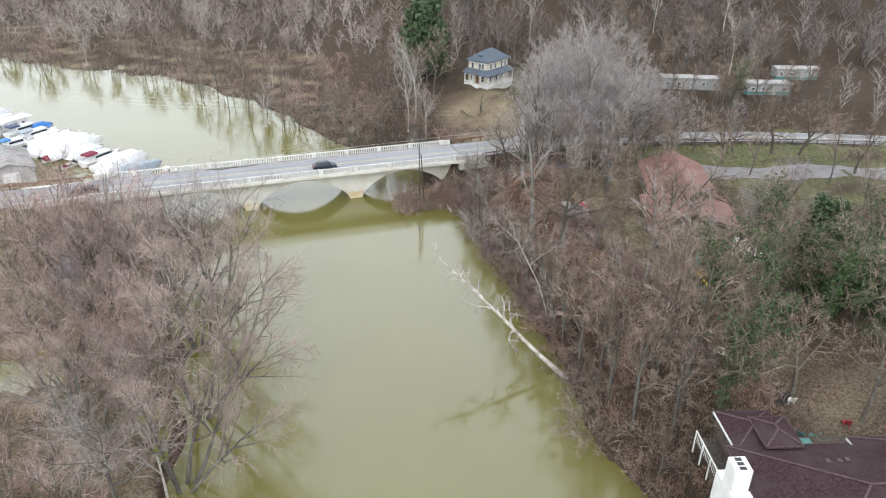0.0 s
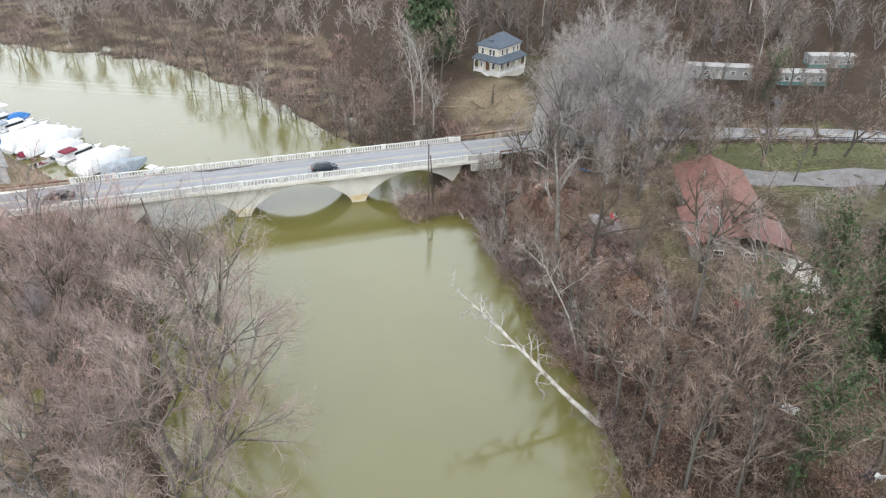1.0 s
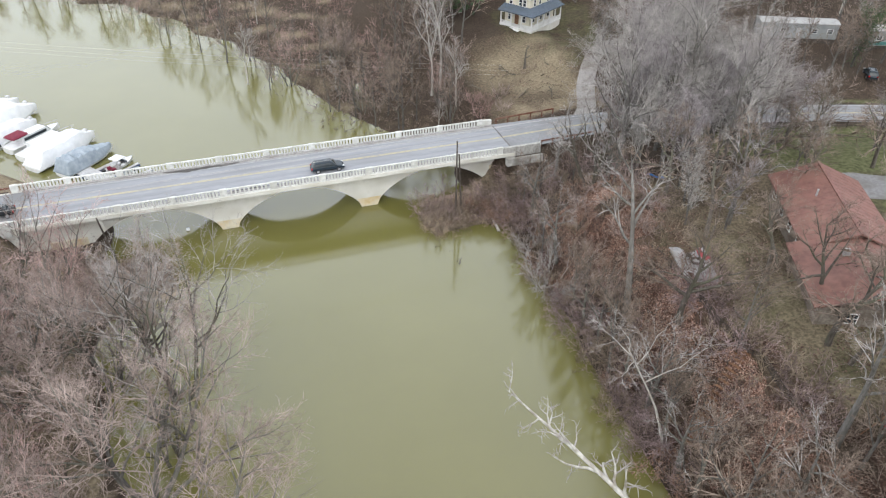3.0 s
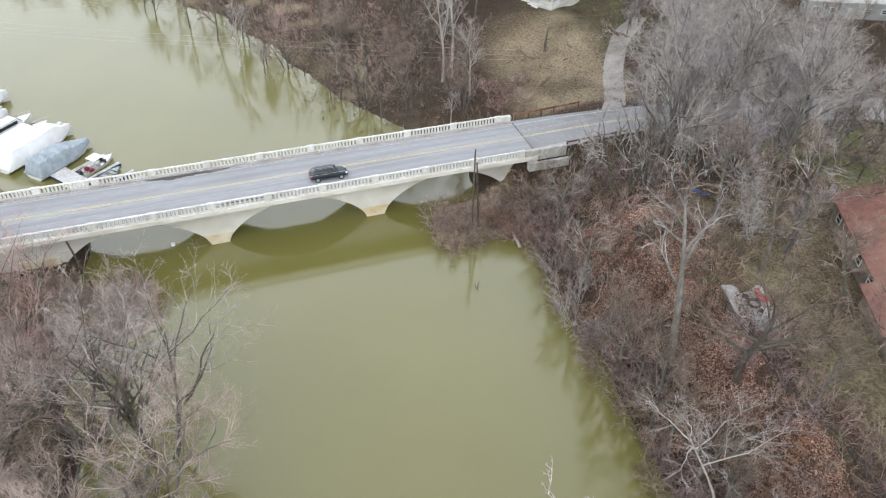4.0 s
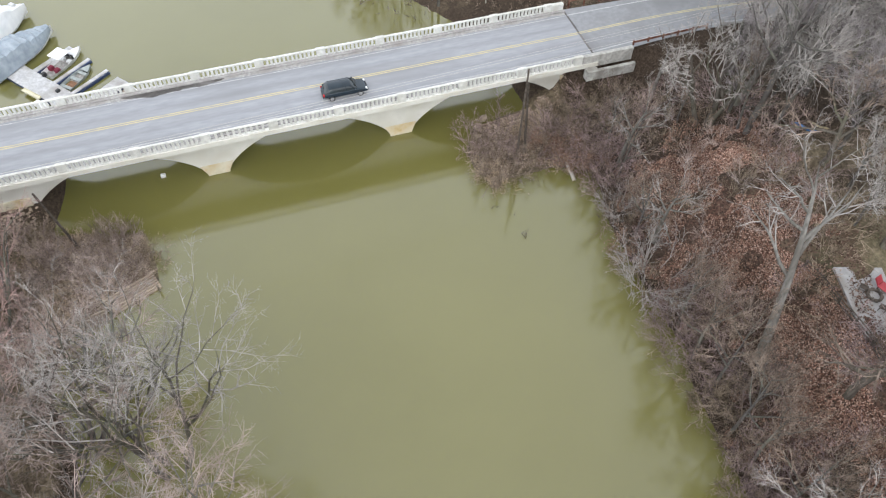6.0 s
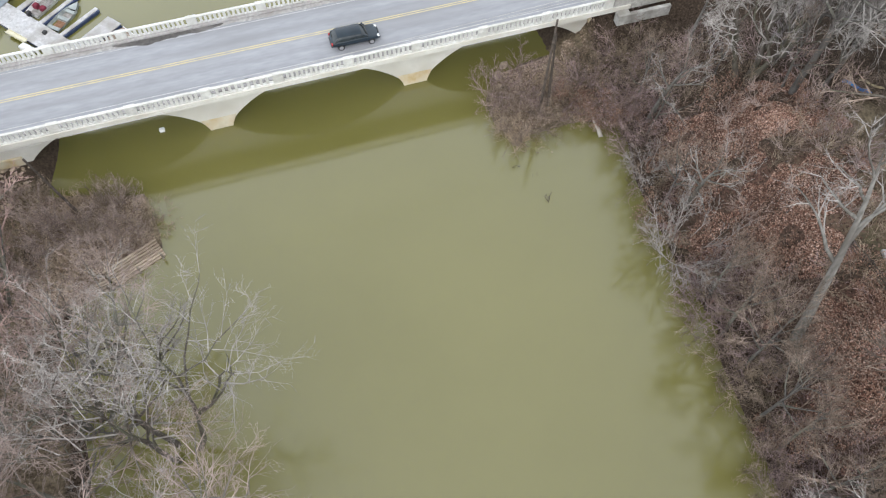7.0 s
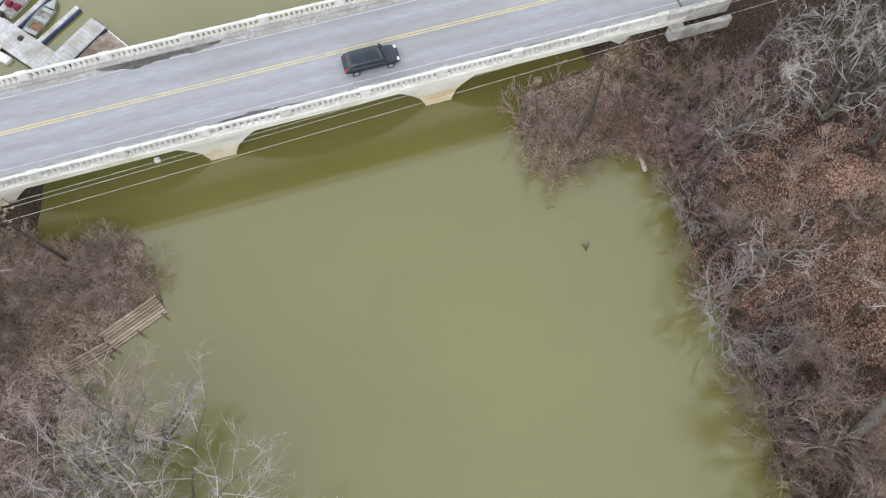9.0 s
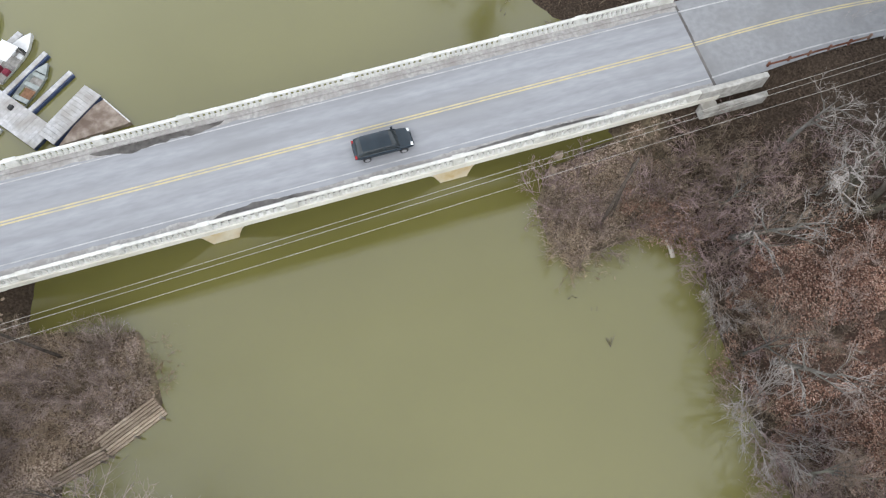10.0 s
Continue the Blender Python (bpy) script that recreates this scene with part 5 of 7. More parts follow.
far_woods("far_brush", 400, 330, (-40, 34), (172, 270), (3.5, 7.5), M_TWIG_RED, lambda x, y: (inside_by(x, y, RIGHT_SHORE) > 6) & (inside_by(x, y, RIGHT_SHORE) < 42) & (waves(x, y, 43, 22.0) > -0.25) & ~((x > 30) & (y < 195)), "soft reddish leafless brush behind the far bank", True)
far_woods("far_brush", 360, 700, (-125, 30), (162, 315), (4.0, 8.5), M_TWIG_FAR, lambda x, y: (inside_by(x, y, RIGHT_SHORE) > -5.0) & (inside_by(x, y, RIGHT_SHORE) < 6.5) & ~((x > 33) & (y < 190)), "leafless reddish-brown brush along the far bank", True)
far_woods("far_brush", 380, 300, (60, 130), (146, 190), (2.4, 5.2), M_TWIG_WARM, lambda x, y: (near_road(x, y, ROAD_RIGHT)[0] > 6) & np.all([np.hypot(x - a, y - b) > c for a, b, c in KEEP_CLEAR], axis=0), "leafless brush between the road and the mobile homes", True)
far_woods("far_brush", 400, 160, (-90, -42), (40, 131), (2.4, 4.6), M_TWIG_PINK, lambda x, y: np.hypot(x + 37, (y - 91) * 1.4) > 9, "leafless pinkish brush behind the left bank", True)
# ---- houses ----
M_CREAM = surf("cream_clapboard", (0.62, 0.58, 0.46), (0.74, 0.70, 0.58), 2.0, 0.7, 0.0, (0.56, 0.52, 0.42), 0.4)
M_WHITE = surf("white_paint", (0.70, 0.70, 0.69), (0.82, 0.82, 0.81), 2.0, 0.6, 0.0, (0.62, 0.62, 0.60), 0.5)
M_SLATE = surf("blue_slate_roof", (0.055, 0.075, 0.105), (0.12, 0.15, 0.19), 3.0, 0.8, 0.01, (0.09, 0.11, 0.13), 0.4)
M_REDROOF = surf("faded_red_metal_roof", (0.15, 0.068, 0.054), (0.235, 0.11, 0.088), 1.5, 0.6, 0.0, (0.24, 0.12, 0.095), 0.3)
M_PURPLE = surf("dark_maroon_shingles", (0.026, 0.0145, 0.017), (0.06, 0.035, 0.039), 4.0, 0.85, 0.01, (0.06, 0.042, 0.046), 0.3)
M_PURPLE_CAP = surf("faded_ridge_shingles", (0.075, 0.05, 0.054), (0.12, 0.085, 0.088), 4.0, 0.85)
M_TRAILER = surf("ribbed_metal_siding", (0.26, 0.275, 0.28), (0.37, 0.39, 0.39), 1.0, 0.5, 0.0, (0.33, 0.34, 0.33), 0.3, metal=0.1)
M_TRAILER_ROOF = surf("dull_metal_roof", (0.3, 0.3, 0.298), (0.42, 0.42, 0.415), 1.0, 0.5, 0.0, (0.34, 0.33, 0.315), 0.3)
M_TEAL = surf("teal_paint", (0.05, 0.17, 0.16), (0.085, 0.24, 0.225), 2.0, 0.6)
M_GREYWALL = surf("grey_corrugated_wall", (0.42, 0.42, 0.42), (0.56, 0.56, 0.56), 1.2, 0.6, 0.0, (0.36, 0.35, 0.34), 0.4)
M_GREYROOF = surf("weathered_grey_roof", (0.24, 0.235, 0.23), (0.36, 0.355, 0.35), 1.5, 0.8, 0.0, (0.20, 0.19, 0.18), 0.3)
M_DARKGLASS = surf("dark_window_glass", (0.025, 0.03, 0.035), (0.05, 0.06, 0.065), 1.0, 0.08)
M_BLUE = surf("blue_tarpaulin", (0.02, 0.14, 0.42), (0.04, 0.2, 0.52), 1.5, 0.5, 0.02)
M_NAVY = surf("navy_float_tanks", (0.018, 0.034, 0.09), (0.045, 0.07, 0.15), 2.0, 0.5)
M_TARP = surf("grey_blue_tarpaulin", (0.24, 0.29, 0.34), (0.36, 0.41, 0.46), 1.2, 0.7, 0.03)
M_WRAP = surf("white_shrink_wrap", (0.74, 0.76, 0.78), (0.86, 0.87, 0.88), 0.8, 0.35, 0.02)
M_HULL = surf("white_gelcoat", (0.66, 0.67, 0.67), (0.80, 0.81, 0.81), 1.0, 0.3)
M_MAROON = surf("maroon_canvas", (0.14, 0.012, 0.03), (0.22, 0.025, 0.05), 2.0, 0.8)
M_JON = surf("dull_green_aluminium", (0.27, 0.305, 0.30), (0.40, 0.435, 0.425), 2.0, 0.45, metal=0.2)
M_BOATFLOOR = surf("grubby_boat_floor", (0.22, 0.21, 0.20), (0.40, 0.39, 0.37), 3.0, 0.9)
M_DOCK = surf("pale_dock_boards", (0.43, 0.435, 0.445), (0.6, 0.605, 0.615), 3.0, 0.85, 0.005, (0.36, 0.345, 0.33), 0.6, vary=0.05)
M_STRAWPAINT = surf("faded_yellow_paint", (0.6, 0.57, 0.42), (0.7, 0.67, 0.52), 2.0, 0.7)
M_MUDDECK = surf("muddy_platform", (0.24, 0.19, 0.155), (0.40, 0.345, 0.30), 2.0, 0.9, 0.01, (0.18, 0.135, 0.11), 0.8)
M_BLACK = surf("black_plastic", (0.015, 0.015, 0.016), (0.035, 0.035, 0.037), 2.0, 0.5)
M_RUST = surf("rusty_guard_rail", (0.11, 0.045, 0.03), (0.22, 0.10, 0.07), 3.0, 0.85, 0.0, (0.27, 0.18, 0.14), 0.6)
M_YELLOWPLASTIC = surf("yellow_plastic", (0.60, 0.36, 0.03), (0.72, 0.45, 0.05), 2.0, 0.4)
M_REDPLASTIC = surf("red_plastic", (0.3, 0.03, 0.042), (0.4, 0.055, 0.065), 2.0, 0.5)
M_CARDARK = surf("dark_blue_car_paint", (0.012, 0.022, 0.032), (0.018, 0.03, 0.042), 1.0, 0.18)
M_CARBLACK = surf("black_car_paint", (0.012, 0.013, 0.016), (0.02, 0.021, 0.024), 1.0, 0.2)
M_CARWHITE = surf("white_car_paint", (0.72, 0.73, 0.74), (0.78, 0.79, 0.80), 1.0, 0.25)
M_CARGLASS = surf("car_glass", (0.02, 0.026, 0.03), (0.035, 0.045, 0.05), 1.0, 0.05)
M_RIM = surf("alloy_rim", (0.45, 0.45, 0.46), (0.58, 0.58, 0.59), 3.0, 0.35, metal=0.7)
M_LAMPGLASS = surf("headlamp_glass", (0.60, 0.62, 0.63), (0.74, 0.76, 0.77), 2.0, 0.15)
M_TAIL = surf("tail_lamp_glass", (0.32, 0.01, 0.012), (0.42, 0.02, 0.02), 2.0, 0.2)


def frame_at(x, y, z, degrees):
    return Matrix.Translation((x, y, z)) @ Matrix.Rotation(radians(degrees), 4, "Z")


def block(name, thing, material, x0, x1, y0, y1, z0, z1, bevel=0.0, label=""):
    bm = bmesh.new()
    box(bm, x0, x1, y0, y1, z0, z1, bevel)
    return part(name, bm, material, thing, label)


def shape(name, thing, material, verts, faces, label=""):
    bm = bmesh.new()
    v = [bm.verts.new(p) for p in verts]
    for f in faces:
        bm.faces.new([v[i] for i in f])
    return part(name, bm, material, thing, label)


def hip_roof(name, thing, material, x0, x1, y0, y1, z, rise, over=0.5, thick=0.22, label="", ridge=None):
    """A hipped roof with eaves of some thickness; the ridge runs along the longer side."""
    x0, x1, y0, y1 = x0 - over, x1 + over, y0 - over, y1 + over
    w, d = x1 - x0, y1 - y0
    if w >= d:
        e = d / 2 if ridge is None else ridge
        a, b = (x0 + e, (y0 + y1) / 2, z + rise), (x1 - e, (y0 + y1) / 2, z + rise)
        faces = [(4, 5, 9, 8), (5, 6, 9), (6, 7, 8, 9), (7, 4, 8)]
    else:
        e = w / 2 if ridge is None else ridge
        a, b = ((x0 + x1) / 2, y0 + e, z + rise), ((x0 + x1) / 2, y1 - e, z + rise)
        faces = [(4, 5, 8), (5, 6, 9, 8), (6, 7, 9), (7, 4, 8, 9)]
    low = [(x0, y0, z - thick), (x1, y0, z - thick), (x1, y1, z - thick), (x0, y1, z - thick)]
    top = [(p[0], p[1], z) for p in low]
    walls = [(i, (i + 1) % 4, 4 + (i + 1) % 4, 4 + i) for i in range(4)]
    return shape(name, thing, material, low + top + [a, b], [(3, 2, 1, 0)] + walls + faces, label)


def gable_roof(name, thing, material, x0, x1, y0, y1, z, rise, over=0.4, thick=0.2, label=""):
    """A gabled roof, its ridge along x, as one bent slab."""
    x0, x1, y0, y1 = x0 - over, x1 + over, y0 - over, y1 + over
    m = (y0 + y1) / 2
    ends = [(y0, z), (m, z + rise), (y1, z), (y1, z - thick), (m, z + rise - thick), (y0, z - thick)]
    v = [(x, *e) for x in (x0, x1) for e in ends]
    f = [(0, 1, 7, 6), (1, 2, 8, 7), (2, 3, 9, 8), (3, 4, 10, 9), (4, 5, 11, 10), (5, 0, 6, 11), (0, 5, 4, 1), (1, 4, 3, 2), (6, 7, 10, 11), (7, 8, 9, 10)]
    return shape(name, thing, material, v, f, label)


def window(thing, at, across, w, tall, trim=M_WHITE):
    """A window set on a wall: a frame with a dark pane. at: its middle; across: the wall's direction, by degrees."""
    m = Matrix.Translation(at) @ Matrix.Rotation(radians(across), 4, "Z")
    bm = bmesh.new()
    for x0, x1, z0, z1 in ((-w / 2, -w / 2 + 0.1, -tall / 2, tall / 2), (w / 2 - 0.1, w / 2, -tall / 2, tall / 2), (-w / 2 + 0.1, w / 2 - 0.1, tall / 2 - 0.1, tall / 2), (-w / 2 + 0.1, w / 2 - 0.1, -tall / 2, -tall / 2 + 0.1), (-w / 2 + 0.1, w / 2 - 0.1, -0.04, 0.04)):
        box(bm, x0, x1, -0.06, 0.04, z0, z1)
    bmesh.ops.transform(bm, matrix=m, verts=bm.verts)
    ob = part("window", bm, trim, thing)
    bm = bmesh.new()
    box(bm, -w / 2 + 0.06, w / 2 - 0.06, -0.03, 0.03, -tall / 2 + 0.06, tall / 2 - 0.06)
    bmesh.ops.transform(bm, matrix=m, verts=bm.verts)
    part("pane", bm, M_DARKGLASS, ob)
    return ob


def porch_house():
    z = h(57, 190) - 0.05
    t = empty("house", frame_at(55.3, 184.6, z, 36), "cream two-storey house with a blue hipped roof and white wraparound porch", "house")
    W, D = 11.5, 8.2
    block("foundation", t, M_CONCRETE, 0.2, W, 0.2, D, -1.5, 0.55)
    block("porch_floor", t, M_WHITE, 0, W, 0, D, 0.55, 0.72)
    block("wall", t, M_CREAM, 2.0, W, 2.0, D, 0.72, 6.6)
    bm = bmesh.new()
    shape("porch_roof", t, M_SLATE, [(-0.4, -0.4, 3.75), (W + 0.3, -0.4, 3.75), (W + 0.3, 2.0, 4.6), (2.0, 2.0, 4.6), (2.0, D + 0.3, 4.6), (-0.4, D + 0.3, 3.75), (-0.4, -0.4, 3.55), (W + 0.3, -0.4, 3.55), (W + 0.3, 2.0, 4.4), (2.0, 2.0, 4.4), (2.0, D + 0.3, 4.4), (-0.4, D + 0.3, 3.55)], [(0, 1, 2, 3), (0, 3, 4, 5), (6, 9, 8, 7), (6, 11, 10, 9), (0, 6, 7, 1), (5, 11, 6, 0), (1, 7, 8, 2), (4, 10, 11, 5)])
    bm.free()
    hip_roof("roof", t, M_SLATE, 2.0, W, 2.0, D, 6.75, 2.6, 0.55, 0.2)
    block("frieze", t, M_WHITE, 1.9, W + 0.1, 1.9, D + 0.1, 6.2, 6.52)
    for k, (x, y) in enumerate([(0.15 + 2.24 * i, 0.15) for i in range(6)] + [(0.15, 0.15 + 2.6 * i) for i in range(1, 4)]):
        block("porch_post", t, M_WHITE, x - 0.11, x + 0.11, y - 0.11, y + 0.11, 0.72, 3.6)
    # arched valances between the posts and the balustrade below
    for k in range(8):
        side = k < 5
        a, w = (0.15 + 2.24 * k, 2.24) if side else (0.15 + 2.6 * (k - 5), 2.6)
        v, f = [], []
        for i in range(9):
            u = i / 8
            low = 3.0 + 0.42 * math.sin(math.pi * u)
            for o in (0.05, 0.17):
                p = (a + w * u, o) if side else (o, a + w * u)
                v += [(*p, low), (*p, 3.58)]
        for i in range(8):
            b = i * 4
            f += [(b, b + 4, b + 5, b + 1), (b + 3, b + 7, b + 6, b + 2), (b, b + 2, b + 6, b + 4)]
        shape("valance", t, M_WHITE, v, f)
        x0, x1, y0, y1 = (a, a + w, 0.1, 0.2) if side else (0.1, 0.2, a, a + w)
        if k != 6:
            block("rail", t, M_WHITE, x0, x1, y0, y1, 1.5, 1.6)
            bm = bmesh.new()
            n = int(w / 0.28)
            for i in range(1, n):
                p = a + w * i / n
                if side:
                    box(bm, p - 0.05, p + 0.05, 0.11, 0.19, 0.72, 1.5)
                else:
                    box(bm, 0.11, 0.19, p - 0.05, p + 0.05, 0.72, 1.5)
            tagged(part("balusters", bm, M_WHITE, t), kind="stuff")
    for i in range(3):
        block("step", t, M_WHITE, -0.4 - 0.3 * i, -0.1 - 0.3 * i, 2.9, 5.3, -0.6, 0.5 - 0.18 * i)
    for x in (3.6, 5.6, 8.6, 10.2):
        window(t, (x, 1.97, 5.35), 0, 0.85, 1.5)
    for y in (3.4, 4.4, 6.8):
        window(t, (1.97, y, 5.35), 90, 0.85, 1.5)
    for x in (3.6, 6.4, 9.2):
        window(t, (x, 1.97, 2.1), 0, 0.9, 1.6)
    for y in (3.3, 6.9):
        window(t, (1.97, y, 2.1), 90, 0.9, 1.6)
    block("door", t, M_WOOD_BROWN, 1.9, 1.97, 4.6, 5.6, 0.72, 2.8)
    # small dormer on the roof
    block("dormer", t, M_SLATE, 2.6, 4.0, 4.4, 5.6, 7.2, 8.2)
    return t


def mobile_home(x, y, degrees, length, wide, tall, label, band=None):
    z = h(x, y)
    t = empty("mobile_home", frame_at(x, y, z, degrees), label, "mobile home", "mobile homes on the hillside")
    a, b = -length / 2, length / 2
    block("body", t, M_TRAILER, a, b, -wide / 2, wide / 2, 0.6, tall, 0.05)
    block("skirt", t, M_WOOD_DARK, a + 0.1, b - 0.1, -wide / 2 + 0.08, wide / 2 - 0.08, -1.2, 0.6)
    gable_roof("roof", t, M_TRAILER_ROOF, a, b, -wide / 2, wide / 2, tall + 0.1, 0.35, 0.15, 0.12)
    if band:
        block("band", t, band, a - 0.02, b + 0.02, -wide / 2 - 0.03, wide / 2 + 0.03, 0.75, 1.35)
    n = int(length / 2.6)
    for i in range(n):
        x1 = a + (i + 0.5) * length / n
        if i == n // 2:
            block("door", t, M_GREYWALL, x1 - 0.45, x1 + 0.45, -wide / 2 - 0.05, -wide / 2, 0.7, 2.6)
        else:
            window(t, (x1, -wide / 2 - 0.02, 2.1), 0, 1.1, 0.9)
    for y1 in (0.0,):
        window(t, (a - 0.02, y1, 2.1), 90, 1.2, 0.9)
    return t


def red_house():
    """A long low house, its ridge running down towards the river."""
    z = h(60, 98)
    t = empty("house", frame_at(60.6, 113.2, z, 248.0), "long low house under a faded red metal roof", "house")
    block("wall", t, M_WOOD_OLD, 0.5, 15.5, 0.6, 10.2, -0.6, 2.9)
    gable_roof("roof", t, M_REDROOF, 0, 16, 0, 10.8, 3.05, 2.3, 0.1, 0.16)
    block("wall", t, M_WOOD_OLD, 15.2, 25.5, -0.8, 11.4, -0.6, 2.5)
    gable_roof("porch_roof", t, M_REDROOF, 15.0, 26, -1.4, 12, 2.75, 2.0, 0.1, 0.16)
    block("ridge_cap", t, M_REDROOF, -0.1, 16.1, 5.25, 5.55, 5.28, 5.42)
    block("ridge_cap", t, M_REDROOF, 14.9, 26.1, 5.15, 5.45, 4.68, 4.82)
    # standing seams
    for i in range(0, 17):
        for sgn, y0, y1 in ((1, -0.05, 5.4), (-1, 10.85, 5.4)):
            a, b = Vector((i, y0, 3.06)), Vector((i, y1, 5.34))
            bm = bmesh.new()
            rod(bm, a, b, 0.035, 4)
            part("seam", bm, M_REDROOF, t)
    block("vent", t, M_TRAILER_ROOF, 18.2, 18.8, 3.0, 3.6, 4.0, 4.9)
    bm = bmesh.new()
    rod(bm, (7, 3.4, 4.2), (7, 3.4, 5.4), 0.12, 8)
    part("flue", bm, M_TRAILER_ROOF, t)
    block("terrace", t, M_CONCRETE, 22.0, 31.5, 8.0, 15.0, -0.8, 0.12)
    for x in (2.5, 6, 9.5, 13):
        window(t, (x, 0.55, 1.6), 0, 1.2, 1.2)
    for y in (2.5, 6.5):
        window(t, (25.55, y, 1.3), 90, 1.4, 1.3)
    return t


def maroon_house():
    z = h(39, 36)
    t = empty("house", Matrix.Translation((35.9, 43.9, z)) @ Matrix.Rotation(radians(-12), 4, "Z") @ Matrix.Translation((-36, -43, 0)), "white-trimmed house under dark maroon shingle roofs with a white chimney", "house")
    e = 15.0 - z
    # outlines in plan, the eaves level at e
    def roofed(name, x0, x1, y0, y1, eave, rise, ridge=None):
        block("wall", t, M_WOOD_DARK, x0 + 0.5, x1 - 0.5, y0 + 0.5, y1 - 0.5, -1.0, eave - 0.1)
        r = hip_roof(name, t, M_PURPLE, x0, x1, y0, y1, eave, rise, 0.0, 0.18, ridge=ridge)
        bm = bmesh.new()
        box(bm, x0 - 0.06, x1 + 0.06, y0 - 0.06, y0 - 0.005, eave - 0.2, eave + 0.02)
        box(bm, x0 - 0.06, x1 + 0.06, y1 + 0.005, y1 + 0.06, eave - 0.2, eave + 0.02)
        box(bm, x1 + 0.005, x1 + 0.06, y0 - 0.06, y1 + 0.06, eave - 0.2, eave + 0.02)
        part("gutter", bm, M_PURPLE_CAP, t, "dark gutter")
        bm = bmesh.new()
        box(bm, x0 - 0.06, x0 - 0.005, y0 - 0.06, y1 + 0.06, eave - 0.2, eave + 0.02)
        part("gutter", bm, M_WHITE if name == "wing_roof" else M_PURPLE_CAP, t, "white painted gutter" if name == "wing_roof" else "dark gutter")
        w, d = x1 - x0, y1 - y0
        k = min(w, d) / 2
        a, b = ((x0 + k, (y0 + y1) / 2), (x1 - k, (y0 + y1) / 2)) if w >= d else (((x0 + x1) / 2, y0 + k), ((x0 + x1) / 2, y1 - k))
        hips = [((x0, y0), a), ((x0, y1), a if w >= d else b), ((x1, y0), b if w >= d else a), ((x1, y1), b)]
        for p, q in hips:
            bm = bmesh.new()
            rod(bm, (*p, eave + 0.03), (*q, eave + rise + 0.03), 0.10, 5)
            part("hip_cap", bm, M_PURPLE_CAP, r)
        bm = bmesh.new()
        rod(bm, (*a, eave + rise + 0.03), (*b, eave + rise + 0.03), 0.10, 5)
        part("ridge_cap", bm, M_PURPLE_CAP, r)
        return r
    roofed("roof", 32.0, 52.0, 27.0, 42.2, e, 3.0)
    roofed("wing_roof", 32.8, 37.8, 41.8, 47.0, e - 0.25, 0.9)
    roofed("upper_roof", 35.0, 38.2, 41.2, 45.0, e + 0.75, 0.5)
    roofed("wing_roof", 43.0, 50.0, 36.5, 42.8, e + 0.12, 2.3)
    block("flat_roof", t, M_WOOD_DARK, 38.4, 46.5, 42.3, 44.0, e - 1.0, e - 0.8)
    block("skylight", t, M_TEAL, 39.0, 40.2, 42.7, 43.6, e - 0.8, e - 0.6)
    ch = block("chimney", t, M_WHITE, 30.2, 31.6, 36.8, 38.5, -1.0, e + 2.4, 0.06, "broad white chimney with three flues")
    for i in range(3):
        block("flue", ch, M_BLACK, 30.6, 31.15, 36.95 + 0.5 * i, 37.3 + 0.5 * i, e + 2.38, e + 2.43)
    block("chimney_shoulder", t, M_WHITE, 30.25, 31.7, 38.48, 39.8, -1.0, e - 0.3, 0.05)
    block("chimney_shoulder", t, M_WHITE, 30.0, 31.7, 35.1, 36.82, -1.0, e + 0.3, 0.05)
    for i, (x, y) in enumerate(((38.6, 38.5), (39.6, 38.5), (40.3, 38.6), (44.6, 39.6))):
        block("vent", t, M_PURPLE_CAP, x, x + 0.4, y, y + 0.4, e + 1.0, e + 1.5)
    # deck with a white balustrade on the river side
    block("deck", t, M_WOOD_DARK, 31.3, 33.2, 41.0, 46.5, e - 3.2, e - 3.0)
    for y in (41.1, 42.9, 44.7, 46.4):
        block("deck_post", t, M_WHITE, 31.25, 31.35, y - 0.05, y + 0.05, e - 4.6, e - 2.0)
    block("deck_rail", t, M_WHITE, 31.25, 31.35, 41.0, 46.4, e - 2.06, e - 1.98)
    for i in range(18):
        y = 41.2 + i * 0.3
        block("deck_baluster", t, M_WHITE, 31.28, 31.32, y - 0.015, y + 0.015, e - 3.0, e - 2.06)
    return t


def boat_shed():
    z = h(-54, 168)
    t = empty("boat_shed", frame_at(-50.2, 160.0, z, 110), "grey corrugated marina shed with a weathered gable roof", "shed")
    block("wall", t, M_GREYWALL, 0.2, 13.8, 0.2, 8.8, -0.5, 2.9)
    for i in range(15):
        x = 0.2 + i * 13.6 / 14
        block("rib", t, M_GREYWALL, x - 0.05, x + 0.05, 0.12, 0.2, 0, 2.9)
    for i in range(9):
        y = 0.4 + i
        block("rib", t, M_GREYWALL, 0.12, 0.2, y - 0.05, y + 0.05, 0, 2.9)
    shape("gable", t, M_GREYWALL, [(0.2, 0.2, 2.9), (0.2, 8.8, 2.9), (0.2, 4.5, 4.4), (0.4, 0.2, 2.9), (0.4, 8.8, 2.9), (0.4, 4.5, 4.4)], [(0, 1, 2), (5, 4, 3), (0, 2, 5, 3), (1, 4, 5, 2)])
    gable_roof("roof", t, M_GREYROOF, 0, 14, 0, 9, 3.05, 1.55, 0.25, 0.12)
    block("door", t, M_WHITE, 0.05, 0.12, 3.0, 6.0, 0, 2.6)
    return t


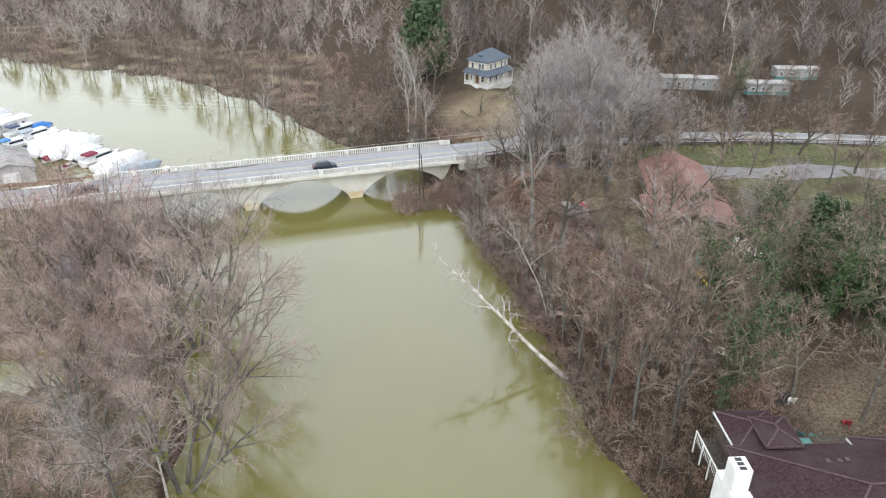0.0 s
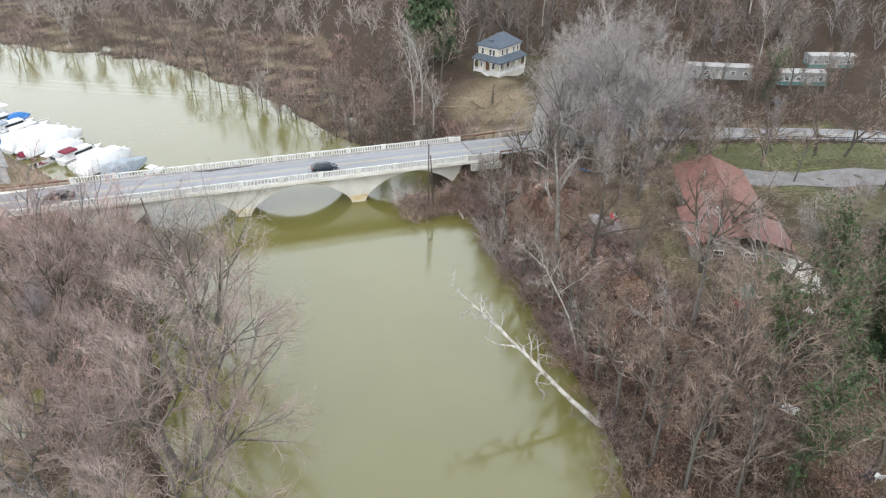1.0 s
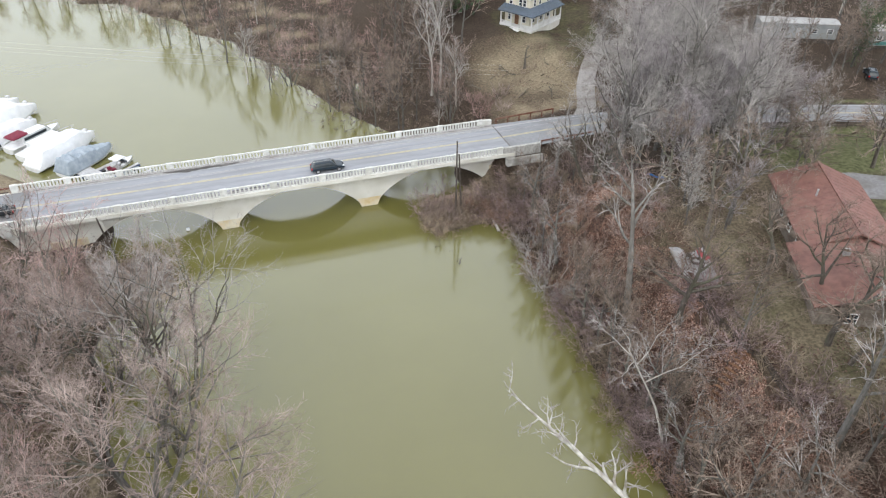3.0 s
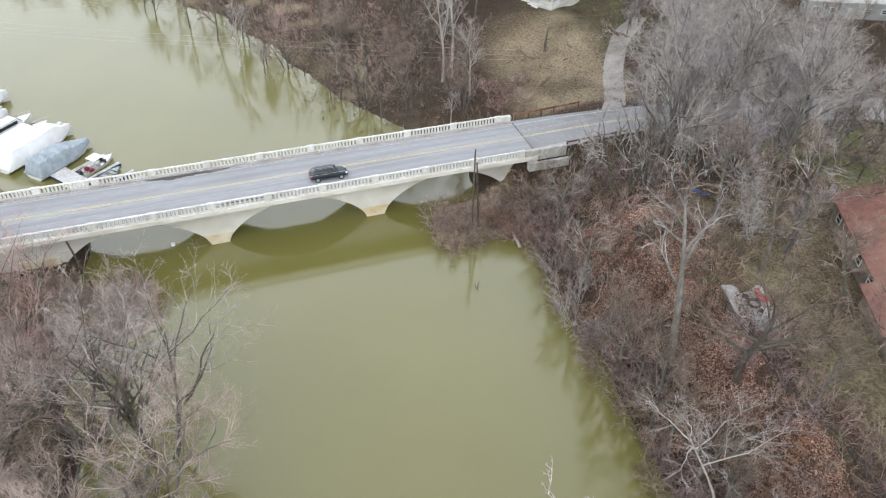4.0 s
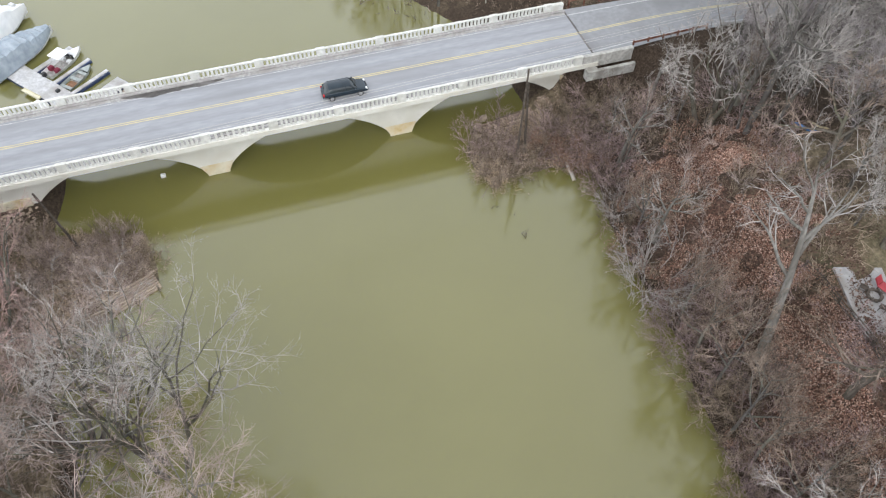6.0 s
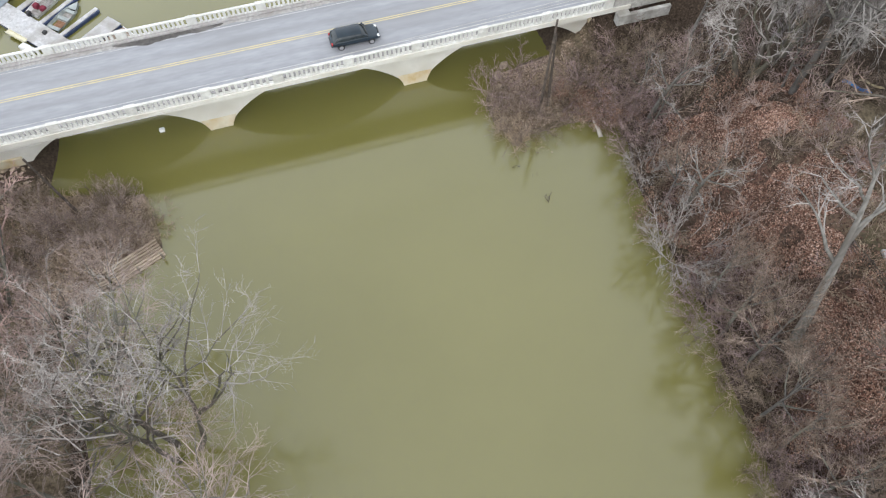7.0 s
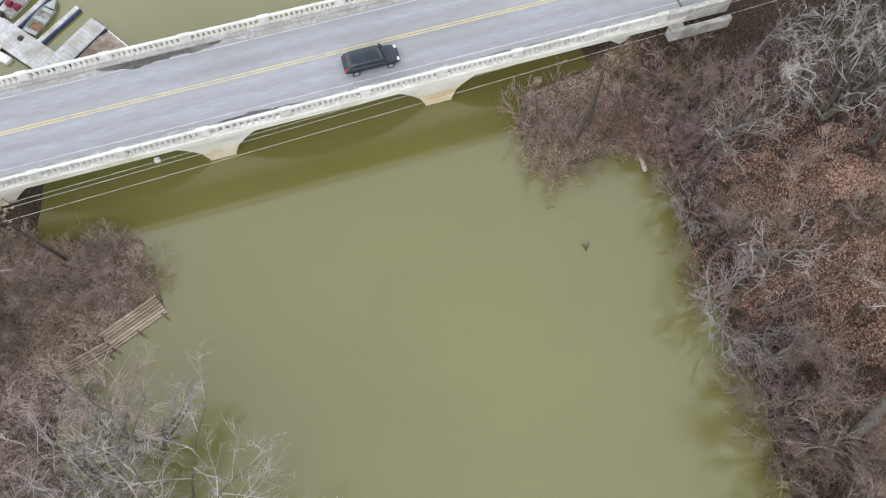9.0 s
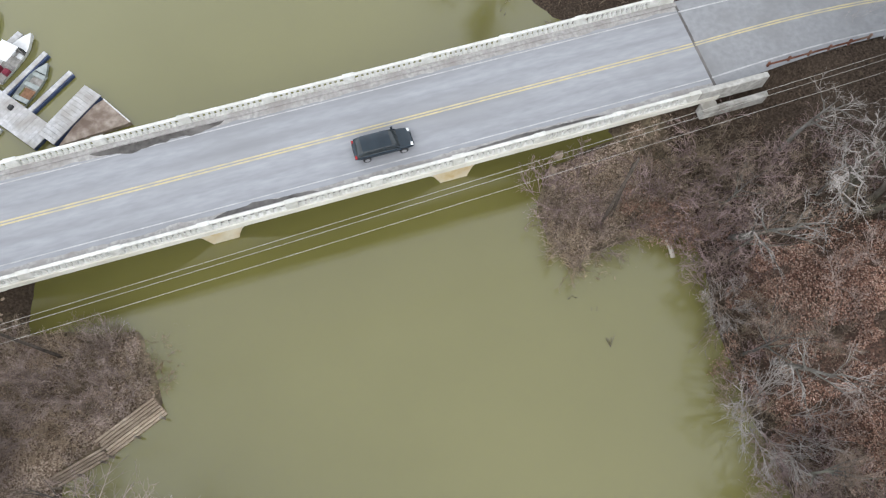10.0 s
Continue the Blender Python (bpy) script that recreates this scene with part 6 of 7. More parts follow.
porch_house()
mobile_home(101.5, 163.0, -20, 14.5, 3.6, 3.4, "pale ribbed-metal mobile home among bare trees")
mobile_home(119.0, 156.5, -14, 10.5, 3.6, 3.4, "pale mobile home with a teal band", M_TEAL)
mobile_home(134, 165.5, -14, 11.0, 3.6, 3.4, "white mobile home with teal trim", M_TEAL)
red_house()
maroon_house()
boat_shed()


# ---- the marina ----
def hull_mesh(bm, length, wide, deep, flare=0.75, n=9, transom=0.85):
    """A hull along x, its bow at +x, its keel at z 0 and its sheer at about deep."""
    rings = []
    for i in range(n + 1):
        f = i / n
        w = wide / 2 * (transom + (1 - transom) * min(1, f * 3)) * (1 - max(0, (f - 0.5) / 0.5) ** 2.2)
        w = max(w, 0.03)
        z = deep * (1 + 0.28 * f * f)
        x = -length / 2 + length * f
        keel = deep * 0.55 * max(0, (f - 0.7) / 0.3) ** 2
        rings.append([(x, -w, z), (x, -w * flare, keel + deep * 0.35), (x, 0, keel), (x, w * flare, keel + deep * 0.35), (x, w, z)])
    vs = [[bm.verts.new(p) for p in r] for r in rings]
    for p, q in zip(vs, vs[1:]):
        for i in range(4):
            bm.faces.new((p[i], p[i + 1], q[i + 1], q[i]))
    bm.faces.new(vs[0])
    return rings


def deck_mesh(bm, rings, drop, inset, i0=0, i1=None):
    row = rings[i0:i1]
    vs = [[bm.verts.new((r[0][0], r[0][1] + min(inset, abs(r[0][1]) * 0.9), r[0][2] - drop)), bm.verts.new((r[0][0], r[4][1] - min(inset, abs(r[4][1]) * 0.9), r[0][2] - drop))] for r in row]
    for p, q in zip(vs, vs[1:]):
        bm.faces.new((p[0], p[1], q[1], q[0]))


def boat_at(x, y, degrees, label, category="boat"):
    return empty("boat", frame_at(x, y, -0.25, degrees), label, category, "boats at the marina")


def outboard(t, length, deep):
    bm = bmesh.new()
    box(bm, -length / 2 - 0.55, -length / 2 - 0.05, -0.2, 0.2, deep * 0.9, deep + 0.5, 0.06)
    box(bm, -length / 2 - 0.38, -length / 2 - 0.2, -0.07, 0.07, 0.0, deep)
    part("outboard_motor", bm, M_BLACK, t)


def jon_boat(x, y, degrees, length):
    t = boat_at(x, y, degrees, "pale green aluminium jon boat with bench seats")
    bm = bmesh.new()
    rings = hull_mesh(bm, length, 1.75, 0.6, 0.85, transom=0.95)
    part("hull", bm, M_JON, t)
    bm = bmesh.new()
    deck_mesh(bm, rings, 0.38, 0.14, 0, 9)
    part("floor", bm, M_BOATFLOOR, t)
    bm = bmesh.new()
    deck_mesh(bm, rings, 0.03, 0.03, 7)
    part("foredeck", bm, M_JON, t)
    for f in (-0.36, -0.05, 0.18):
        block("bench", t, M_JON, length * f, length * f + 0.45, -0.76, 0.76, 0.42, 0.54, 0.02)
    block("mat", t, M_WOOD_BROWN, -length * 0.26, -length * 0.07, -0.55, 0.55, 0.24, 0.28)
    block("battery", t, M_BLACK, length * 0.26, length * 0.3 + 0.3, -0.2, 0.25, 0.25, 0.5, 0.03)
    outboard(t, length, 0.6)


def open_boat(x, y, degrees, length):
    t = boat_at(x, y, degrees, "open white runabout with a white sunshade and maroon seats")
    bm = bmesh.new()
    rings = hull_mesh(bm, length, 2.1, 0.8)
    part("hull", bm, M_HULL, t)
    bm = bmesh.new()
    deck_mesh(bm, rings, 0.4, 0.22, 0, 8)
    part("floor", bm, M_BOATFLOOR, t)
    bm = bmesh.new()
    deck_mesh(bm, rings, 0.02, 0.03, 6)
    part("foredeck", bm, M_HULL, t)
    for sy in (-0.5, 0.5):
        block("seat", t, M_MAROON, -length * 0.34, -length * 0.34 + 0.6, sy - 0.3, sy + 0.3, 0.42, 0.95, 0.06)
        block("seat", t, M_HULL, 0.1, 0.65, sy - 0.28, sy + 0.28, 0.42, 0.8, 0.06)
    block("sunshade", t, M_WRAP, -length * 0.2, length * 0.12, -0.95, 0.95, 2.0, 2.1, 0.04)
    for sx in (-length * 0.18, length * 0.1):
        for sy in (-0.85, 0.85):
            bm = bmesh.new()
            rod(bm, (sx, sy, 0.6), (sx, sy, 2.02), 0.03, 6)
            part("canopy_pole", bm, M_RIM, t)
    block("windscreen", t, M_CARGLASS, length * 0.15, length * 0.15 + 0.08, -0.8, 0.8, 0.8, 1.25)
    outboard(t, length, 0.8)


def covered_boat(x, y, degrees, length, wide, tall, cover, label, seed):
    """A hull under a tight cover that is draped over a ridge pole."""
    t = boat_at(x, y, degrees, label)
    bm = bmesh.new()
    rings = hull_mesh(bm, length, wide, 1.1)
    part("hull", bm, M_HULL, t)
    rng = random.Random(seed)
    bm = bmesh.new()
    rows = []
    for i, r in enumerate(rings):
        f = i / (len(rings) - 1)
        top = r[0][2] + tall * (math.sin(math.pi * min(1, 0.12 + 0.95 * f)) ** 0.6 if f < 1 else 0.0) * (1 - 0.35 * f)
        sag = rng.uniform(-0.07, 0.07)
        row = []
        for k, (g, zf) in enumerate(((-1.04, -0.12), (-1.0, 0.02), (-0.62, 0.52), (-0.25, 0.92), (0, 1.0), (0.25, 0.92), (0.62, 0.52), (1.0, 0.02), (1.04, -0.12))):
            z = r[0][2] + (top - r[0][2]) * zf if zf > 0 else r[0][2] + zf * 2
            row.append(bm.verts.new((r[0][0] + (0.06 if f == 1 else 0), r[4][1] * g, z + sag * (1 if 0.1 < zf < 0.95 else 0) * tall)))
        rows.append(row)
    for p, q in zip(rows, rows[1:]):
        for i in range(8):
            bm.faces.new((p[i], p[i + 1], q[i + 1], q[i]))
    bm.faces.new(rows[0])
    part("cover", bm, cover, t)
    bm = bmesh.new()
    rod(bm, (length / 2 - 0.5, -0.4, 1.4), (length / 2 + 0.35, 0, 2.0), 0.03, 5)
    rod(bm, (length / 2 - 0.5, 0.4, 1.4), (length / 2 + 0.35, 0, 2.0), 0.03, 5)
    part("pulpit_rail", bm, M_RIM, t)
    return t


def wrapped_boat(x, y, degrees, length, wide, tall, label, seed, cover=M_WRAP, fold=0.0, reach=1.0):
    """A big boat under heat-shrunk film that is stretched over its cabin: blunt, with slack hollows."""
    t = boat_at(x, y, degrees, label)
    bm = bmesh.new()
    rings = hull_mesh(bm, length, wide, 1.2, transom=0.95)
    part("hull", bm, M_HULL, t)
    rng = random.Random(seed)
    a, b = rng.uniform(0.04, 0.1), rng.uniform(0.6, 0.72) * (0.7 if fold else 1.0)
    bm = bmesh.new()
    rows = []
    n = 30 if fold else 16
    for i in range(n + 1):
        f = reach * i / n
        k = f * (len(rings) - 1)
        q = min(int(k), len(rings) - 2)
        w = rings[q][4][1] + (rings[q + 1][4][1] - rings[q][4][1]) * (k - q)
        z = rings[q][4][2] + (rings[q + 1][4][2] - rings[q][4][2]) * (k - q)
        rise = tall * (min(1, f / a) if f < a else 1 if f < b else 1 - 0.86 * ((f - b) / (1 - b)) ** 0.8)
        rise *= 1 + 0.05 * math.sin(i * 2.1 + seed) - fold * (0.5 + 0.5 * math.sin(i * 1.7)) * rng.random()
        row = []
        for g, zf in ((-1.05, -0.15), (-1.02, 0.02), (-0.93, 0.45), (-0.78, 0.86), (-0.4, 0.97), (0, 1.02), (0.4, 0.97), (0.78, 0.86), (0.93, 0.45), (1.02, 0.02), (1.05, -0.15)):
            sag = rng.uniform(-0.05, 0.03)
            row.append(bm.verts.new((-length / 2 + length * f + (0.08 if i == n else -0.08 if i == 0 else 0), w * g, z + (rise * (zf + sag) if zf > 0.1 else zf * 2))))
        rows.append(row)
    for p, q in zip(rows, rows[1:]):
        for i in range(10):
            bm.faces.new((p[i], p[i + 1], q[i + 1], q[i]))
    bm.faces.new(rows[0])
    part("shrink_wrap" if cover is M_WRAP else "tarpaulin", bm, cover, t)
    if cover is not M_WRAP:
        return t
    block("zip_door", t, M_GREYWALL, length * 0.36, length * 0.36 + 0.5, -0.35, 0.35, 1.7 + tall * 0.3, 1.76 + tall * 0.42)
    return t


def cruiser(x, y, degrees, length, wide, canvas, label):
    t = boat_at(x, y, degrees, label)
    bm = bmesh.new()
    rings = hull_mesh(bm, length, wide, 1.3)
    part("hull", bm, M_HULL, t)
    bm = bmesh.new()
    deck_mesh(bm, rings, 0.04, 0.04)
    part("deck", bm, M_HULL, t)
    a, b = -length * 0.28, length * 0.2
    w = wide * 0.36
    shape("cabin", t, M_HULL, [(a, -w, 1.2), (b + 0.9, -w * 0.8, 1.4), (b + 0.9, w * 0.8, 1.4), (a, w, 1.2), (a, -w * 0.9, 2.5), (b, -w * 0.75, 2.5), (b, w * 0.75, 2.5), (a, w * 0.9, 2.5)], [(3, 2, 1, 0), (4, 5, 6, 7), (0, 1, 5, 4), (1, 2, 6, 5), (2, 3, 7, 6), (3, 0, 4, 7)])
    shape("windscreen", t, M_CARGLASS, [(b + 0.74, -w * 0.78, 1.66), (b + 0.14, -w * 0.72, 2.4), (b + 0.14, w * 0.72, 2.4), (b + 0.74, w * 0.78, 1.66), (b + 0.8, -w * 0.78, 1.7), (b + 0.2, -w * 0.72, 2.44), (b + 0.2, w * 0.72, 2.44), (b + 0.8, w * 0.78, 1.7)], [(0, 1, 2, 3), (7, 6, 5, 4), (0, 4, 5, 1), (3, 2, 6, 7), (1, 5, 6, 2), (0, 3, 7, 4)])
    for sy in (-1, 1):
        block("side_window", t, M_CARGLASS, a + 0.4, b - 0.2, sy * w * 0.97 - 0.04, sy * w * 0.97 + 0.04, 1.75, 2.25, 0.02)
    if canvas:
        block("canvas_top", t, canvas, a - length * 0.16, a + length * 0.14, -w, w, 2.55, 3.0, 0.2)
    bm = bmesh.new()
    for sy in (-1, 1):
        rod(bm, (b + 1.0, sy * wide * 0.33, 1.9), (length / 2 + 0.1, sy * 0.12, 2.2), 0.03, 5)
        rod(bm, (b + 1.0, sy * wide * 0.33, 1.4), (b + 1.0, sy * wide * 0.33, 1.9), 0.03, 5)
    part("bow_rail", bm, M_RIM, t)
    return t


def houseboat(x, y, degrees, length, roof, label):
    t = boat_at(x, y, degrees, label, "houseboat")
    block("pontoon", t, M_GREYWALL, -length / 2, length / 2, -2.0, 2.0, 0.1, 0.8, 0.1)
    block("cabin", t, M_HULL, -length * 0.4, length * 0.3, -1.7, 1.7, 0.8, 2.9, 0.06)
    block("roof", t, roof, -length * 0.46, length * 0.42, -2.0, 2.0, 2.95, 3.15, 0.05)
    for i in range(4):
        window(t, (-length * 0.32 + i * length * 0.17, -1.72, 1.95), 0, 1.0, 0.8)
        window(t, (-length * 0.32 + i * length * 0.17, 1.72, 1.95), 0, 1.0, 0.8)
    window(t, (length * 0.3 + 0.02, 0, 1.9), 90, 1.6, 1.0)
    return t


jon_boat(-23.4, 157.3, 51.3, 5.2)
open_boat(-24.9, 160.7, 50, 5.7)
wrapped_boat(-30.0, 163.2, 50, 10.6, 3.7, 2.1, "cabin boat under a slack grey-blue tarpaulin", 1, M_TARP, 0.16, 0.95)
wrapped_boat(-34.2, 167.2, 50, 13.0, 4.2, 2.6, "large boat in tight white shrink wrap", 2)
cruiser(-37.2, 170.4, 50, 11.0, 3.5, None, "white motor cruiser with dark windscreen")
cruiser(-40.0, 173.6, 50, 10.5, 3.4, M_MAROON, "white motor cruiser with a maroon canvas top")
wrapped_boat(-43.4, 176.6, 50, 8.5, 3.2, 1.9, "small boat in white shrink wrap", 9)
wrapped_boat(-46.8, 181.0, 49, 15.0, 4.6, 3.0, "long houseboat in tight white shrink wrap", 3)
wrapped_boat(-50.6, 184.6, 48, 15.0, 4.6, 2.8, "broad boat in billowing white shrink wrap", 4)
cruiser(-54.2, 191.0, 48, 11.5, 3.6, None, "white flybridge cruiser moored beside wrapped boats")
cruiser(-57.6, 194.0, 48, 10.5, 3.5, M_TARP, "white cruiser with a grey-blue canvas top")
covered_boat(-57.6, 200.0, 48, 5.4, 2.8, 1.7, M_BLUE, "boat under a bright blue tarpaulin", 5)
cruiser(-61.5, 198.6, 47, 10.0, 3.4, M_NAVY, "white cruiser with a navy canvas top")
houseboat(-65.4, 202.0, 47, 12.0, M_WRAP, "white-roofed houseboat at the end of the row")
cruiser(-68.4, 207.5, 47, 10.5, 3.4, M_BLUE, "white cruiser with a blue canvas top")
wrapped_boat(-72.4, 210.5, 46, 12.0, 4.0, 2.4, "boat in white shrink wrap at the far berth", 6)
cruiser(-61.0, 187.2, 46, 8.5, 3.1, M_BLUE, "white cruiser with a bright blue canvas top")
covered_boat(-55.6, 182.6, 40, 6.5, 2.5, 1.2, M_BLUE, "small boat under a light blue cover", 7)
houseboat(-69.5, 196.5, 44, 9.0, M_WRAP, "pale houseboat lying against the bank")
covered_boat(-50.5, 176.6, 46, 5.5, 2.2, 0.9, M_MAROON, "small boat under a dark red cover", 8)
open_boat(-46.0, 171.5, 46, 5.4)
cruiser(-77.0, 214.5, 46, 10.0, 3.3, None, "white cruiser at the outermost berth")


def dock(name, x0, y0, x1, y1, wide, z, label, deck=0.0, tanks=M_NAVY):
    """A floating walk: boards side by side over float tanks."""
    length = math.hypot(x1 - x0, y1 - y0)
    t = empty(name, frame_at(x0, y0, 0, math.degrees(math.atan2(y1 - y0, x1 - x0))), label, "dock", "marina docks")
    block("float_tank", t, tanks, 0.05, length - 0.05, -wide / 2 + 0.03, wide / 2 - 0.03, -0.3, z - 0.1, 0.03)
    n = max(2, int(length / 0.42))
    for i in range(n):
        a, b = length * i / n, length * (i + 1) / n - 0.015
        block("board", t, M_DOCK, a, b, -(deck or wide) / 2, (deck or wide) / 2, z - 0.1, z)
    return t


dock("dock", -22.4, 151.2, -50, 181.5, 2.6, 0.55, "pale boarded walkway along the boat row")
dock("dock", -22.2, 151.0, -17.7, 155.2, 2.0, 0.75, "short pale pontoon beside the bridge")
dock("dock", -24.4, 153.8, -19.7, 157.9, 0.85, 0.44, "narrow finger pontoon with blue floats", 0.5)
dock("dock", -26.6, 156.2, -21.9, 160.6, 0.85, 0.44, "narrow finger pontoon with blue floats", 0.5)
dock("dock", -29.2, 158.8, -24.2, 163.4, 0.85, 0.44, "narrow boarded finger pontoon", 0.7)
t = empty("gangplank", frame_at(-29.3, 156.4, 0.5, -45), "pale yellow gangplank lying beside the walkway", "gangplank", "marina docks")
block("plank", t, M_STRAWPAINT, 0, 2.9, -0.22, 0.22, -0.1, 0.06, 0.02)
for side in (-0.24, 0.24):
    block("edge_rail", t, M_STRAWPAINT, 0, 2.9, side - 0.03, side + 0.03, -0.1, 0.16, 0.01)
t = empty("dock_float", frame_at(-27.2, 153.5, 0, -44), "white plastic float box moored at the walkway", "float", "marina docks")
block("hull", t, M_HULL, -0.95, 0.95, -0.42, 0.42, -0.2, 0.42, 0.08)
block("lid", t, M_WHITE, -0.7, 0.7, -0.3, 0.3, 0.42, 0.48, 0.03)
dock("dock", -50, 181.5, -76, 212, 2.4, 0.49, "pale boarded walkway along the boat row")
plat = tagged(part("mud_platform", slab_of([(-21.2, 150.2), (-14.6, 151.2), (-16.9, 154.2), (-18.6, 153.4)], -0.6, 0.45), M_MUDDECK), "muddy timber landing stage by the bridge", "landing stage")
bm = bmesh.new()
rod(bm, (-14.7, 151.25, 0.5), (-16.9, 154.2, 0.5), 0.07, 6)
part("edge_beam", bm, M_WHITE, plat)


# ---- cars ----
def car(name, x, y, z, degrees, paint, label, length=4.8, wide=1.85, tall=1.7, wagon=True):
    t = empty(name, frame_at(x, y, z, degrees), label, "car")
    a, b, w = -length / 2, length / 2, wide / 2
    # body: stations along the car, each a half-section mirrored
    st = [(a, 0.45, 0.80, 0.84), (a + 0.12, 0.30, 0.98, 0.95), (a + 0.9, 0.24, 1.02, 1.0), (0.1 * length, 0.24, 1.0, 1.0), (b - 1.25, 0.24, 0.97, 1.0), (b - 0.35, 0.28, 0.85, 0.96), (b - 0.06, 0.36, 0.70, 0.86), (b, 0.42, 0.6, 0.78)]
    bm = bmesh.new()
    rows = [[bm.verts.new(p) for p in ((x1, -w * f * 0.93, z0), (x1, -w * f, (z0 + z1) / 2), (x1, -w * f * 0.97, z1 - 0.06), (x1, -w * f * 0.88, z1), (x1, w * f * 0.88, z1), (x1, w * f * 0.97, z1 - 0.06), (x1, w * f, (z0 + z1) / 2), (x1, w * f * 0.93, z0))] for x1, z0, z1, f in st]
    for p, q in zip(rows, rows[1:]):
        for i in range(8):
            bm.faces.new((p[i], p[(i + 1) % 8], q[(i + 1) % 8], q[i]))
    bm.faces.new(rows[0])
    bm.faces.new(rows[-1])
    body = part("body", bm, paint, t, smooth=True)
    soft = body.modifiers.new("round", "SUBSURF")
    soft.levels = soft.render_levels = 2
    g0, g1 = (a + 0.2, a + 0.85) if wagon else (a + 0.75, a + 1.35)
    g2, g3 = b - 2.0, b - 1.2
    zb = 0.98
    def cabin(name, material, f0, f1, swell, low):
        bm = bmesh.new()
        rows = []
        for k in range(13):
            f = f0 + (f1 - f0) * k / 12
            x = g0 + (g3 - g0) * f
            rear, front = (g1 - g0) / (g3 - g0), (g3 - g2) / (g3 - g0)
            up = min(1, f / rear, (1 - f) / front)
            up = math.sin(up * math.pi / 2) ** 0.8 if up > 0 else 0.0
            top = zb + (tall - zb) * up * (1 - 0.06 * f) + swell
            row = []
            for g, zf in ((-0.89, 0.0), (-0.85, 0.4), (-0.76, 0.86), (-0.6, 0.98), (0, 1.03), (0.6, 0.98), (0.76, 0.86), (0.85, 0.4), (0.89, 0.0)):
                if zf >= low:
                    row.append(bm.verts.new((x, w * g * (1 + 0.3 * swell), zb - 0.02 + (top - zb + 0.02) * zf)))
            rows.append(row)
        for p, q in zip(rows, rows[1:]):
            for k in range(len(p) - 1):
                bm.faces.new((p[k], p[k + 1], q[k + 1], q[k]))
        return part(name, bm, material, t, smooth=True)

    cabin("glasshouse", M_CARGLASS, 0.0, 1.0, 0.0, 0.0)
    cabin("roof", paint, (g1 - g0) / (g3 - g0) * 0.75, 1 - (g3 - g2) / (g3 - g0) * 0.8, 0.02, 0.86)
    for sy in (-1, 1):
        for p, q in (((g0 + 0.02, 0.885, zb), (g1, 0.715, tall - 0.06)), ((0.02 * length, 0.885, zb), (0.0, 0.715, tall - 0.06)), ((g3, 0.885, zb), (g2, 0.715, tall - 0.08))):
            bm = bmesh.new()
            rod(bm, (p[0], sy * w * p[1], p[2]), (q[0], sy * w * q[1], q[2]), 0.045, 5)
            part("pillar", bm, paint, t)
        if wagon and tall > 1.55:
            bm = bmesh.new()
            rod(bm, (g1 + 0.1, sy * w * 0.62, tall + 0.04), (g2 - 0.2, sy * w * 0.62, tall + 0.04), 0.025, 5)
            part("roof_rail", bm, M_RIM, t)
        block("headlight", t, M_LAMPGLASS, b - 0.35, b - 0.08, sy * w * 0.68 - 0.16, sy * w * 0.68 + 0.16, 0.62, 0.78, 0.03)
        block("tail_light", t, M_TAIL, a - 0.01, a + 0.16, sy * w * 0.76 - 0.12, sy * w * 0.76 + 0.12, 0.68, 0.92, 0.02)
        block("mirror", t, paint, g3 - 0.35, g3 - 0.15, sy * w * 1.06 - 0.09, sy * w * 1.06 + 0.09, 0.95, 1.1, 0.03)
        for sx in (a + 0.9, b - 0.92):
            bm = bmesh.new()
            rod(bm, (sx, sy * (w - 0.22), 0.33), (sx, sy * (w + 0.01), 0.33), 0.33, 18)
            tyre = part("tyre", bm, M_BLACK, t)
            bm = bmesh.new()
            rod(bm, (sx, sy * (w - 0.05), 0.33), (sx, sy * (w + 0.025), 0.33), 0.215, 12)
            part("rim", bm, M_RIM, tyre)
    block("bumper", t, M_BLACK, b - 0.08, b + 0.02, -w * 0.7, w * 0.7, 0.36, 0.5, 0.02)
    block("bumper", t, M_BLACK, a - 0.03, a + 0.08, -w * 0.75, w * 0.75, 0.36, 0.5, 0.02)
    return t


p = along(7.5, 3.0, DECK + 0.008)
car("car", p.x, p.y, p.z, BEARING, M_CARDARK, "dark blue hatchback car driving over the bridge", 4.9, 1.9, 1.5)
p = along(-36.5, 3.6, DECK + 0.02)
car("car", p.x, p.y, p.z, 180 + BEARING, M_CARBLACK, "black saloon car near the bridge's end", 4.8, 1.85, 1.45, False)
car("car", 72.5, 140.9, 7.13, -13, M_CARWHITE, "white saloon car on the road past the bridge", 4.8, 1.85, 1.45, False)
car("car", 106, 146.5, h(106, 146.5) + 0.02, 60, M_CARDARK, "dark car parked below the mobile homes", 4.6, 1.85, 1.6)


# ---- poles and wires ----
def utility_pole(x, y, top, lean=(0, 0), label="dark wooden utility pole", arm=True):
    z = max(h(x, y), 0) - 0.5
    t = empty("utility_pole", Matrix.Translation((x, y, z)), label, "utility pole")
    bm = bmesh.new()
    rod(bm, (0, 0, 0), (lean[0], lean[1], top - z), 0.15, 8, 0.1)
    part("shaft", bm, M_WOOD_DARK, t)
    if arm:
        block("crossarm", t, M_WOOD_DARK, lean[0] - 0.06, lean[0] + 0.06, lean[1] - 1.1, lean[1] + 1.1, top - z - 0.75, top - z - 0.6)
        for y1 in (-0.95, 0.0, 0.95):
            bm = bmesh.new()
            rod(bm, (lean[0], lean[1] + y1, top - z - 0.6), (lean[0], lean[1] + y1, top - z - 0.42), 0.05, 6)
            part("insulator", bm, M_GREYWALL, t)
    return t


